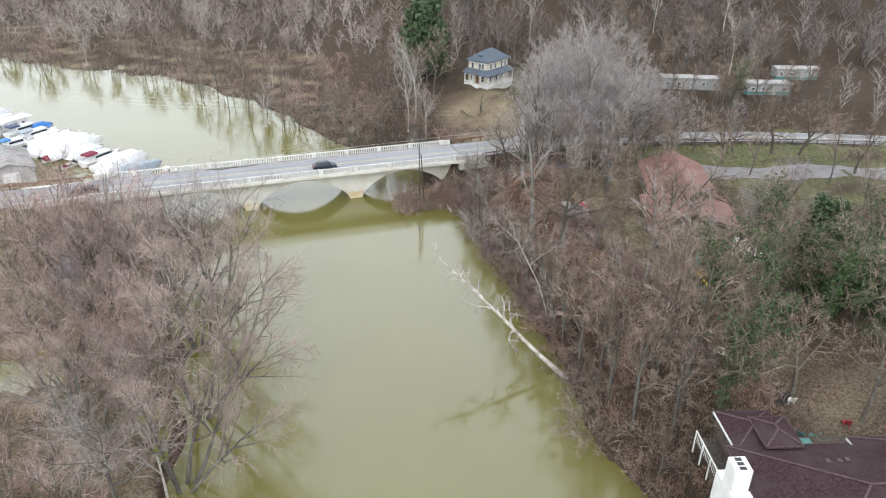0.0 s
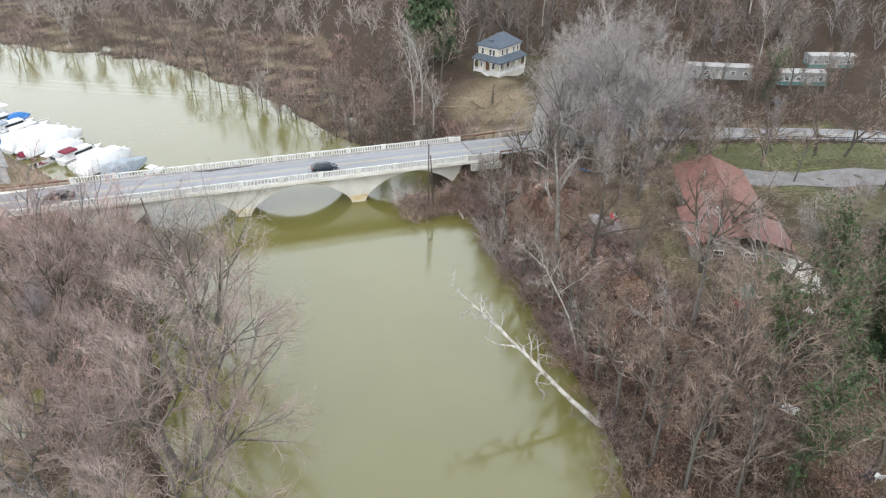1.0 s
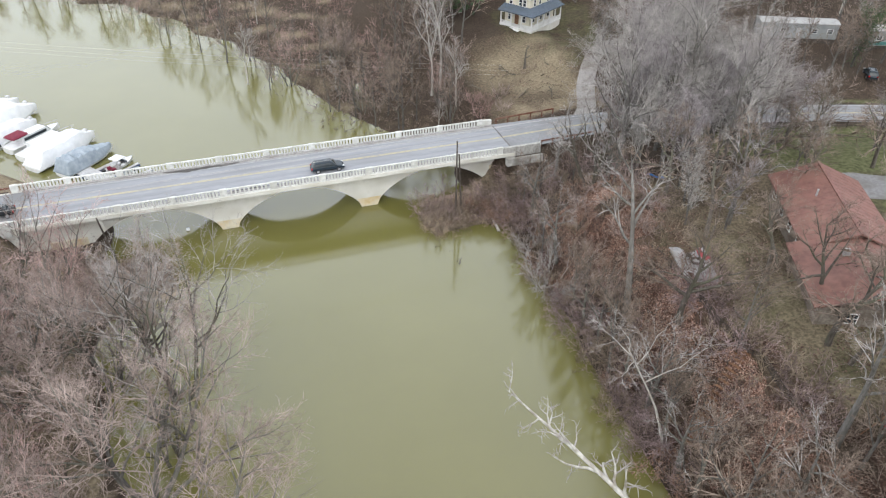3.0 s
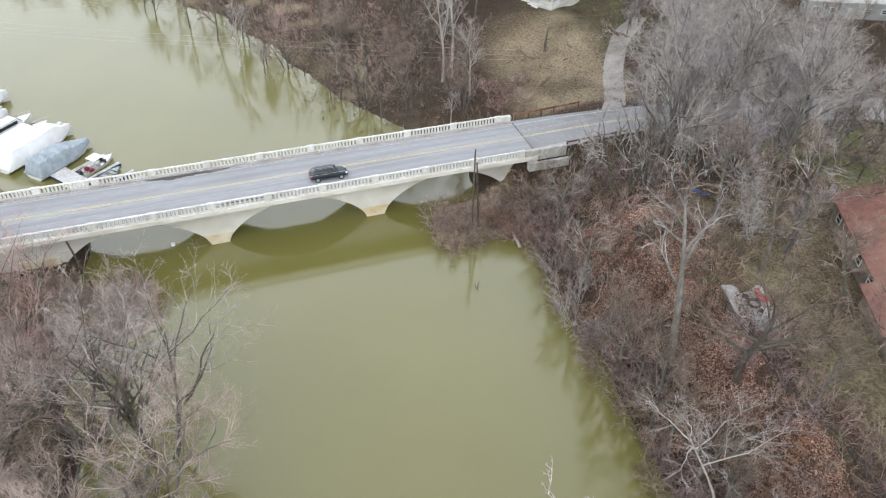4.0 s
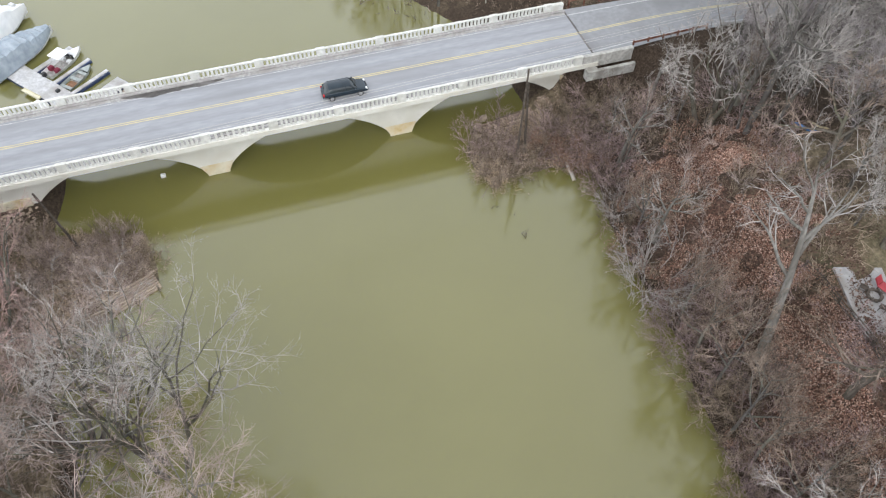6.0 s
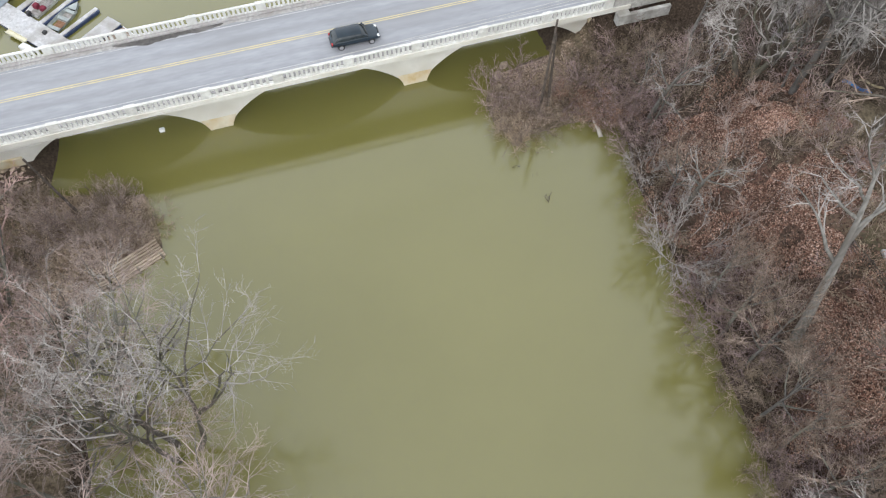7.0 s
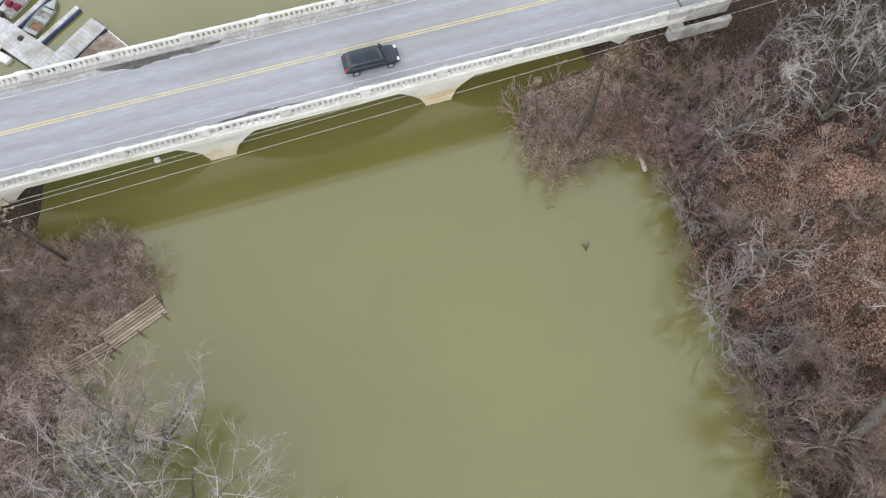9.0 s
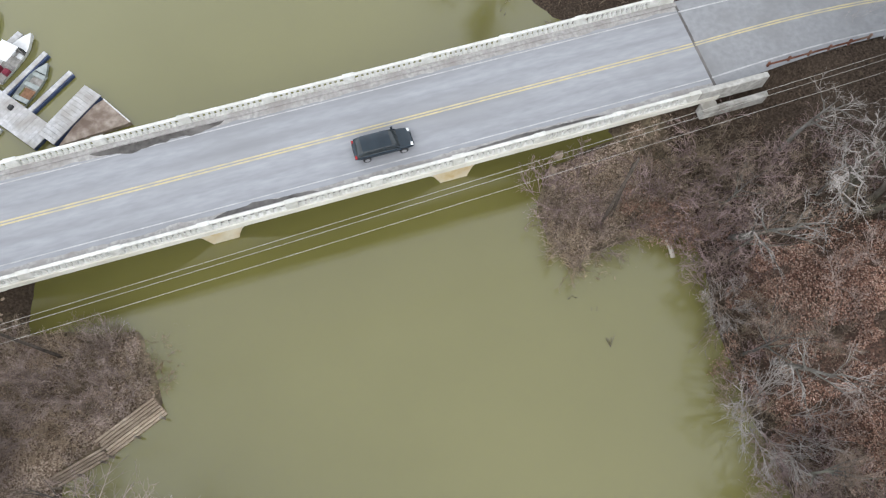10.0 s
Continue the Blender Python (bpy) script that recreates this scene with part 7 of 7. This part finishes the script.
def wire(a, b, sag, r=0.016, name="cable", label="thin overhead cable strung between poles"):
    a, b = Vector(a), Vector(b)
    w = Wood()
    pts = [a.lerp(b, i / 24) - Vector((0, 0, sag * 4 * (i / 24) * (1 - i / 24))) for i in range(25)]
    w.tube(pts, [r] * 25, 4)
    return tagged(link_mesh(name, w.v, w.f, M_WIRE), label, "cable", "overhead cables")


utility_pole(24.6, 132.0, 13.2, (0, 0), "dark wooden utility pole rising from the spit", False)
utility_pole(25.7, 132.5, 10.8, (-0.6, 0.2), "short dark brace pole leaning on another pole", False)
utility_pole(-21.8, 130.5, 8.5, (-1.2, 0.6), "dark leaning utility pole in the thicket", False)
utility_pole(88, 147, 17.5, (0, 0), "tall utility pole beside the road")
for ya, yb, z in ((125.3, 138.9, 13.6), (124.9, 138.4, 13.7), (124.1, 137.5, 13.5)):
    wire((-62, ya, z + 0.3), (72, yb, z + 0.3), 0.7, 0.0125)
for dy, z in ((0.0, 11.8), (0.5, 10.6), (0.9, 9.6)):
    wire((-62, 206 + dy, z - 2.5), (46, 165.5 + dy, z - 2.5), 1.0, 0.012)


# ---- fences, rails and yard things ----
def rail_fence(name, pts, gap, tall, rails, material, label, lift=0.0):
    t = empty(name, Matrix.Identity(4), label, "fence")
    for (x0, y0), (x1, y1) in zip(pts, pts[1:]):
        n = max(1, round(math.hypot(x1 - x0, y1 - y0) / gap))
        turn = math.degrees(math.atan2(y1 - y0, x1 - x0))
        for i in range(n):
            xa, ya, xb, yb = (x0 + (x1 - x0) * i / n, y0 + (y1 - y0) * i / n, x0 + (x1 - x0) * (i + 1) / n, y0 + (y1 - y0) * (i + 1) / n)
            za, zb = h(xa, ya) + lift, h(xb, yb) + lift
            bm = bmesh.new()
            box(bm, -0.07, 0.07, -0.07, 0.07, -0.3, tall + 0.05, 0, frame_at(xa, ya, za, turn))
            part("post", bm, material, t)
            for k in range(rails):
                z = tall * (k + 1) / rails - 0.08
                bm = bmesh.new()
                rod(bm, (xa, ya, za + z), (xb, yb, zb + z), 0.075, 4)
                part("rail", bm, material, t)
    return t


rail_fence("fence", [(62, 138.6), (80, 135.4), (98, 130.3), (112, 124.6), (125, 118.5)], 2.6, 1.25, 3, M_WOOD_DARK, "dark three-rail wooden fence along the road")
rail_fence("fence", [(41.2, 106.5), (41.4, 98.0), (41.0, 92.0), (42.0, 86.0), (41.2, 79.0)], 2.0, 1.0, 3, M_WOOD_DARK, "dark timber fence along the top of the bluff")
def guard_rail(name, p, q, label, material=M_RUST):
    t = empty(name, Matrix.Identity(4), label, "guard rail")
    a, b = Vector(p), Vector(q)
    n = max(2, round((b - a).length / 2.0))
    for i in range(n + 1):
        c = a.lerp(b, i / n)
        bm = bmesh.new()
        box(bm, c.x - 0.08, c.x + 0.08, c.y - 0.08, c.y + 0.08, c.z - 0.6, c.z + 0.72)
        part("post", bm, material, t)
    way = (b - a).normalized()
    side = Vector((-way.y, way.x, 0))
    v = [e + side * o + Vector((0, 0, z)) for e in (a, b) for o, z in ((-0.10, 0.45), (-0.16, 0.53), (-0.10, 0.60), (-0.16, 0.68), (-0.10, 0.76), (-0.07, 0.6))]
    shape("beam", t, material, v, [(i, (i + 1) % 6, 6 + (i + 1) % 6, 6 + i) for i in range(6)] + [(5, 4, 3, 2, 1, 0), (6, 7, 8, 9, 10, 11)])
    return t


guard_rail("guard_rail", along(-35.5, 9.8, DECK), along(-56, 9.8, DECK - 0.2), "rusty steel guard rail beside the marina")
guard_rail("guard_rail", (36.4, 149.9, 6.35), (47.0, 151.2, 6.5), "rusty steel guard rail past the bridge")
guard_rail("guard_rail", (41.0, 140.9, 6.3), (50.5, 141.5, 6.6), "rusty guard rail half hidden by brush")
guard_rail("guard_rail", (52, 141.3, 6.7), (63, 139.8, 7.0), "pale steel guard rail beside the road", M_GREYWALL)


def patio():
    corners = [(42.6, 105.2), (46.5, 104.2), (44.9, 98.4), (41.3, 98.7)]
    z = max(h(x, y) for x, y in corners + [(43.8, 101.6)]) + 0.08
    slab = tagged(part("patio_slab", slab_of(corners, z - 1.6, z), M_PATIO), "grey concrete patio slab at the top of the bluff", "patio")
    t = empty("fire_pit", Matrix.Translation((44.2, 101.9, z)), "ring of dark stones for a fire", "fire pit")
    for i in range(10):
        w = 6.283 * i / 10
        bm = bmesh.new()
        box(bm, -0.16, 0.16, -0.12, 0.12, 0, 0.28, 0.05, Matrix.Translation((0.55 * math.cos(w), 0.55 * math.sin(w), 0)) @ Matrix.Rotation(w + 1.57, 4, "Z"))
        part("stone", bm, M_WOOD_DARK, t)
    t = empty("lounger", frame_at(45.3, 102.2, z, 112), "red garden lounger on the patio", "lounger")
    block("cushion", t, M_REDPLASTIC, -0.6, 0.5, -0.42, 0.42, 0.3, 0.42, 0.05)
    shape("backrest", t, M_REDPLASTIC, [(0.5, -0.35, 0.3), (0.5, 0.35, 0.3), (1.0, 0.35, 0.8), (1.0, -0.35, 0.8), (0.5, -0.35, 0.42), (0.5, 0.35, 0.42), (0.95, 0.35, 0.92), (0.95, -0.35, 0.92)], [(3, 2, 1, 0), (4, 5, 6, 7), (0, 1, 5, 4), (1, 2, 6, 5), (2, 3, 7, 6), (3, 0, 4, 7)])
    for sx in (-0.8, 0.4):
        for sy in (-0.3, 0.3):
            block("leg", t, M_WOOD_DARK, sx - 0.04, sx + 0.04, sy - 0.04, sy + 0.04, 0, 0.3)
    for k, (x, y) in enumerate(((43.6, 102.7), (44.0, 100.6))):
        t = empty("garden_chair", frame_at(x, y, z, 40 + 90 * k), "small dark garden chair on the patio", "chair", "patio chairs")
        block("seat", t, M_WOOD_DARK, -0.25, 0.25, -0.25, 0.25, 0.38, 0.44)
        block("backrest", t, M_WOOD_DARK, -0.25, -0.2, -0.25, 0.25, 0.44, 0.9)
        for sx in (-0.22, 0.22):
            for sy in (-0.22, 0.22):
                block("leg", t, M_WOOD_DARK, sx - 0.03, sx + 0.03, sy - 0.03, sy + 0.03, 0, 0.38)


patio()


def bluff_steps():
    t = empty("steps", Matrix.Identity(4), "brown timber steps climbing the leafy bluff", "steps")
    a, b = Vector((35.2, 84.6, 0)), Vector((41.3, 88.0, 0))
    turn = math.degrees(math.atan2(b.y - a.y, b.x - a.x))
    za, zb = h(a.x, a.y) + 0.1, h(b.x, b.y) + 0.25
    for i in range(18):
        c = a.lerp(b, i / 17)
        bm = bmesh.new()
        box(bm, -0.14, 0.14, -0.75, 0.75, -0.04, 0.04, 0, frame_at(c.x, c.y, max(za + (zb - za) * i / 17, h(c.x, c.y) + 0.25), turn))
        part("tread", bm, M_WOOD_BROWN, t)
    for sy in (-0.75, 0.75):
        for i in range(6):
            c = a.lerp(b, i / 5)
            o = Vector((-math.sin(radians(turn)), math.cos(radians(turn)), 0)) * sy
            bm = bmesh.new()
            g = h(c.x, c.y)
            rod(bm, (c.x + o.x, c.y + o.y, g - 0.3), (c.x + o.x, c.y + o.y, max(za + (zb - za) * i / 5, g) + 0.6), 0.06, 5)
            part("post", bm, M_WOOD_DARK, t)


bluff_steps()


def playset():
    z = h(49, 77)
    t = empty("playset", frame_at(49.0, 77.2, z, 20), "wooden climbing frame with a teal canopy and a yellow slide", "playset")
    for sx in (-0.8, 0.8):
        for sy in (-0.8, 0.8):
            block("post", t, M_WOOD_BROWN, sx - 0.06, sx + 0.06, sy - 0.06, sy + 0.06, -0.2, 2.7)
    block("platform", t, M_WOOD_BROWN, -0.85, 0.85, -0.85, 0.85, 1.25, 1.35)
    block("side_panel", t, M_REDPLASTIC, -0.85, 0.85, -0.88, -0.82, 1.35, 2.0)
    block("side_panel", t, M_REDPLASTIC, -0.88, -0.82, -0.85, 0.85, 1.35, 2.0)
    gable_roof("canopy", t, M_TEAL, -1.2, 1.2, -1.1, 1.1, 2.65, 0.8, 0.0, 0.05)
    v = []
    for i in range(9):
        f = i / 8
        y, zz = -0.9 - 2.6 * f, 1.3 * (1 - f) ** 1.15 + 0.15
        v += [(-0.15, y, zz + 0.16), (-0.12, y, zz), (0.40, y, zz), (0.43, y, zz + 0.16)]
    f = [(4 * i + k, 4 * i + k + 1, 4 * i + k + 5, 4 * i + k + 4) for i in range(8) for k in range(3)]
    shape("slide", t, M_YELLOWPLASTIC, v, f)
    block("swing_beam", t, M_WOOD_BROWN, -4.0, -0.8, -0.06, 0.06, 2.3, 2.42)
    for sy in (-0.8, 0.8):
        bm = bmesh.new()
        rod(bm, (-3.9, 0, 2.36), (-4.1, sy, -0.1), 0.06, 5)
        part("swing_leg", bm, M_WOOD_BROWN, t)
    block("swing_seat", t, M_REDPLASTIC, -2.6, -2.1, -0.12, 0.12, 0.5, 0.55)
    for sx in (-2.55, -2.15):
        bm = bmesh.new()
        rod(bm, (sx, 0, 0.55), (sx, 0, 2.3), 0.015, 4)
        part("swing_chain", bm, M_RIM, t)


playset()


def blue_pipe(x, y, degrees, length, material, label, r=0.18):
    t = Wood()
    n = 8
    pts = [Vector((x + math.cos(radians(degrees)) * length * i / n, y + math.sin(radians(degrees)) * length * i / n, 0)) for i in range(n + 1)]
    pts = [Vector((p.x, p.y, h(p.x, p.y) + r + 0.1 + 0.1 * math.sin(i))) for i, p in enumerate(pts)]
    t.tube(pts, [r] * (n + 1), 8)
    return tagged(link_mesh("kayak", t.v, t.f, material, smooth=True), label, "kayak")


blue_pipe(48.4, 121.6, -58, 2.6, M_BLUE, "blue kayak lying in the brush", 0.15)
for x, y in ((47.9, 119.6), (49.8, 122.8), (51.0, 118.6)):
    plant(SHRUB[0], x, y, 0.7, group="bluff shrubs")
blue_pipe(50.2, 121.6, -50, 2.2, M_YELLOW, "faded yellow kayak lying in the brush", 0.11)


def yard_toy(x, y, degrees, material, label, size=1.0):
    t = empty("garden_chair", frame_at(x, y, h(x, y), degrees), label, "chair")
    s = size
    block("seat", t, material, -0.3 * s, 0.3 * s, -0.3 * s, 0.3 * s, 0.32 * s, 0.4 * s, 0.03)
    shape("backrest", t, material, [(-0.3 * s, -0.3 * s, 0.36 * s), (-0.3 * s, 0.3 * s, 0.36 * s), (-0.5 * s, 0.3 * s, 0.95 * s), (-0.5 * s, -0.3 * s, 0.95 * s), (-0.36 * s, -0.3 * s, 0.36 * s), (-0.36 * s, 0.3 * s, 0.36 * s), (-0.56 * s, 0.3 * s, 0.95 * s), (-0.56 * s, -0.3 * s, 0.95 * s)], [(0, 1, 2, 3), (7, 6, 5, 4), (0, 4, 5, 1), (3, 2, 6, 7), (2, 1, 5, 6), (0, 3, 7, 4)])
    for sx in (-0.26, 0.26):
        for sy in (-0.26, 0.26):
            block("leg", t, material, (sx - 0.04) * s, (sx + 0.04) * s, (sy - 0.04) * s, (sy + 0.04) * s, 0, 0.32 * s)


for x, y, d, m, what in ((43.4, 47.4, 30, M_TEAL, "teal plastic garden chair on the brown lawn"), (44.2, 46.9, 120, M_TEAL, "teal plastic garden chair on the brown lawn"), (45.7, 52.1, 80, M_WHITE, "white garden chair under a tree"), (44.9, 52.3, 200, M_BLACK, "dark garden chair under a tree"), (38.4, 51.2, 10, M_WHITE, "white garden chair by the bluff"), (48.6, 47.6, 60, M_REDPLASTIC, "red plastic garden chair under a tree")):
    yard_toy(x, y, d, m, what, 1.1)
for x, y, size in ((44.1, 61.6, 0.5), (57.5, 75.4, 0.4)):
    z = h(x, y)
    t = empty("tarpaulin", frame_at(x, y, z, 25), "crumpled pale tarpaulin on the ground", "tarpaulin")
    bm = bmesh.new()
    bmesh.ops.create_grid(bm, x_segments=8, y_segments=8, size=0.9 * size + 0.3)
    for v in bm.verts:
        v.co.z = 0.25 + 0.16 * math.sin(v.co.x * 7 + v.co.y * 3) * math.cos(v.co.y * 6)
    part("sheet", bm, M_WRAP, t)


# ---- the waterside ----
def plank_wall():
    t = empty("timber_wall", Matrix.Identity(4), "weathered timber bank wall along the spit", "retaining wall")
    pts = [(-14.1, 124.2), (-18.9, 121.8), (-23.0, 120.4)]
    for (x0, y0), (x1, y1) in zip(pts, pts[1:]):
        turn = math.degrees(math.atan2(y1 - y0, x1 - x0))
        length = math.hypot(x1 - x0, y1 - y0)
        for k in range(7 if x0 > -16 else 4):
            bm = bmesh.new()
            box(bm, 0, length - 0.12 * (k % 3), -0.1 - 0.23 * k, 0.1 - 0.23 * k, -0.45 + 0.13 * k, -0.1 + 0.13 * k, 0.0, frame_at(x0, y0, 0.25, turn))
            part("plank", bm, M_PLANK, t)
        for i in range(3):
            bm = bmesh.new()
            c = (x0 + (x1 - x0) * (i + 0.1) / 2.3, y0 + (y1 - y0) * (i + 0.1) / 2.3)
            rod(bm, (c[0], c[1] - 0.3, -0.8), (c[0], c[1] - 0.3, 1.1), 0.1, 6)
            part("post", bm, M_WOOD_OLD, t)


plank_wall()


def stone_mesh(seed):
    rng = random.Random(seed)
    bm = bmesh.new()
    bmesh.ops.create_icosphere(bm, subdivisions=1, radius=0.5)
    for v in bm.verts:
        v.co = v.co * rng.uniform(0.7, 1.15)
        v.co.z *= 0.7
    me = bpy.data.meshes.new("stone")
    bm.to_mesh(me)
    bm.free()
    me.materials.append(M_STONE)
    return me


STONES = [stone_mesh(k) for k in range(4)]


def stone_heap(name, label, spots, seed):
    t = empty(name, Matrix.Identity(4), label, "rocks")
    rng = random.Random(seed)
    for x, y, e in spots:
        ob = new("stone", STONES[rng.randrange(4)])
        ob.parent = t
        ob.matrix_basis = Matrix.Translation((x, y, max(h(x, y), 0.0) + 0.12 * e)) @ Matrix.Rotation(rng.uniform(0, 6.28), 4, "Z") @ Matrix.Rotation(rng.uniform(-0.5, 0.5), 4, "X") @ Matrix.Diagonal((e, e * rng.uniform(0.7, 1.0), e, 1))


rng = random.Random(77)
stone_heap("riprap", "heap of pale riprap stones against the abutment", [(rng.uniform(-33, -26), rng.uniform(131.8, 136.6), rng.uniform(0.22, 0.48)) for _ in range(290)], 1)
stone_heap("boulders", "pale boulders at the tip of the spit", [(22.9, 139.4, 1.3), (21.9, 137.7, 1.5), (21.5, 136.4, 0.8)], 2)
bm = bmesh.new()
box(bm, -0.26, 0.26, -0.22, 0.22, -0.15, 0.22, 0.06)
tagged(part("float", bm, M_WRAP), "small white float on the river", "float").location = (-13.6, 138.9, 0.1)
w = Wood()
w.tube([Vector((30.0, 127.8, 0.1)), Vector((29.9, 128.6, 0.5)), Vector((29.7, 129.6, 0.9)), Vector((29.5, 130.8, 1.3))], [0.22, 0.2, 0.17, 0.1], 7)
tagged(link_mesh("driftwood", w.v, w.f, M_BARK_PALE, smooth=True), "pale broken log lodged at the water's edge", "driftwood")
for k, (x, y, d) in enumerate(((21.0, 124.4, 40), (22.3, 121.0, 80), (19.5, 126.0, 20))):
    w = Wood()
    rng = random.Random(500 + k)
    spec = {**SPEC, **FINE, "depth": 2, "kids": (4, 3), "wander": (0.2,) * 5}
    branch(w, w, rng, Vector((x, y, -0.25)), Vector((math.cos(radians(d)), math.sin(radians(d)), 0.25)).normalized(), 1.4, 0.04, 0, spec, [])
    tagged(link_mesh("driftwood", w.v, w.f, M_WOOD_DARK), "dark snagged branch sticking out of the water", "driftwood")


for k, (x, y, d, e) in enumerate(((40.5, 171, 130, 3.5), (43, 173, 20, 4.0), (47.5, 171.5, 160, 3.6), (51.5, 168.5, 40, 4.2), (54, 171, 100, 3.0), (45, 162, 15, 2.6), (50, 159, 75, 2.8), (40, 163, 50, 3.0))):
    w = Wood()
    rng = random.Random(540 + k)
    spec = {**SPEC, **FINE, "depth": 2, "kids": (6, 3), "wander": (0.15,) * 5, "least": (0.05, 0.04, 0.03, 0.02, 0.02)}
    branch(w, w, rng, Vector((x, y, h(x, y) + 0.12)), Vector((math.cos(radians(d)), math.sin(radians(d)), 0.03)).normalized(), e, 0.12, 0, spec, [])
    tagged(link_mesh("fallen_branch", w.v, w.f, M_BARK_DARK), "dark fallen branch lying on the bare yard", "branch", "fallen branches")
for x, y, k in ((38.5, 161.5, 0), (36.5, 158.5, 0), (40.5, 158, 1), (37, 165, 0), (42.5, 165.5, 1)):
    plant(PINKSHRUB[k], x, y, 0.75, group="yard shrubs")

# mistletoe in a left-bank tree
def mistletoe(x, y, z, r):
    rng = random.Random(round(x * 10 + z * 7))
    t = empty("mistletoe", Matrix.Translation((x, y, z)), "yellow-green mistletoe clump in a bare tree", "mistletoe", "mistletoe clumps")
    v, f = leaf_mesh([(0, 0, 0)], rng, 0.12, r * 0.5, 160)
    link_mesh("leaves", v, f, M_MISTLETOE, t)
    w = Wood()
    for k in range(14):
        d = Vector((rng.gauss(0, 1), rng.gauss(0, 1), rng.gauss(0, 1))).normalized() * r
        w.tube([Vector((0, 0, 0)), d * 0.6, d], [0.02, 0.015, 0.01], 3)
    link_mesh("stems", w.v, w.f, M_MISTLETOE, t)


for x, y, z, r in ((-17.2, 65.4, 10.5, 0.5), (-18.7, 65.7, 10.2, 0.45), (-16.9, 64.2, 9.2, 0.55), (-17.9, 64.6, 6.8, 0.4), (-17.2, 63.9, 6.6, 0.4)):
    mistletoe(x, y, z, r)


# ---- fallen leaves, past counting ----
def litter(name, seed, count, xr, yr, test, size, label, material=M_LITTERLEAF):
    rng = np.random.default_rng(seed)
    x, y = rng.uniform(*xr, count * 5), rng.uniform(*yr, count * 5)
    ok = test(x, y)
    x, y = x[ok][:count], y[ok][:count]
    z = height(x, y) + rng.uniform(0.02, 0.12, len(x))
    a = rng.uniform(0, 6.283, len(x))
    s = rng.uniform(0.6, 1.4, len(x)) * size
    tilt = rng.uniform(-0.5, 0.5, (2, len(x))) * s
    c, d = np.cos(a) * s, np.sin(a) * s
    v = np.stack([np.column_stack([x - c, y - d, z - tilt[0]]), np.column_stack([x + d * 0.7, y - c * 0.7, z + tilt[1]]), np.column_stack([x + c, y + d, z + tilt[0]]), np.column_stack([x - d * 0.7, y + c * 0.7, z - tilt[1]])], 1).reshape(-1, 3)
    k = np.arange(len(x)) * 4
    me = bpy.data.meshes.new(name)
    f = np.stack([k, k + 1, k + 2, k + 3], 1)
    me.vertices.add(len(v))
    me.vertices.foreach_set("co", v.astype(np.float32).ravel())
    me.loops.add(f.size)
    me.loops.foreach_set("vertex_index", f.astype(np.int32).ravel())
    me.polygons.add(len(f))
    me.polygons.foreach_set("loop_start", np.arange(0, f.size, 4, dtype=np.int32))
    me.materials.append(material)
    me.update(calc_edges=True)
    return tagged(new(name, me), label, "leaves", kind="stuff")


litter("fallen_leaves", 5, 30000, (29, 48), (50, 137), lambda x, y: (inside_by(x, y, RIGHT_SHORE) > 1.5) & (inside_by(x, y, RIGHT_SHORE) < 13) & (waves(x, y, 12, 6.0) > -0.5), 0.085, "rust-brown fallen leaves carpeting the bluff")
litter("fallen_leaves", 9, 90000, (32, 46), (62, 129), lambda x, y: (inside_by(x, y, RIGHT_SHORE) > 1.0) & ((x < 41.6) | (y > 107)) & (np.minimum.reduce([np.hypot(x - a, y - b) / c for a, b, c in OPEN]) + 0.75 * waves(x, y, 12, 4.5) < 1.0), 0.078, "thick carpet of tan fallen leaves on the open bluff", M_CARPETLEAF)
litter("dead_reeds", 13, 22000, (-27, -13.5), (119.5, 134), lambda x, y: inside_by(x, y, LEFT_SHORE) > 0.1, 0.09, "flattened straw-coloured reeds and twigs on the spit", M_REED)
litter("dead_reeds", 15, 12000, (19, 33), (127, 141), lambda x, y: inside_by(x, y, RIGHT_SHORE) > 0.15, 0.1, "flattened tan reeds and twigs on the spit", M_REED)
litter("fallen_leaves", 17, 9000, (34, 64), (150, 186), lambda x, y: (near_road(x, y, ROAD_RIGHT)[0] > 5.0) & (waves(x, y, 61, 9.0) > -0.2), 0.085, "scattered brown leaves and twigs over the bare yard")
litter("fallen_leaves", 19, 12000, (36, 66), (40, 112), lambda x, y: (inside_by(x, y, RIGHT_SHORE) > 8) & (waves(x, y, 63, 8.0) > -0.1), 0.1, "scattered leaves over the brown lawn")
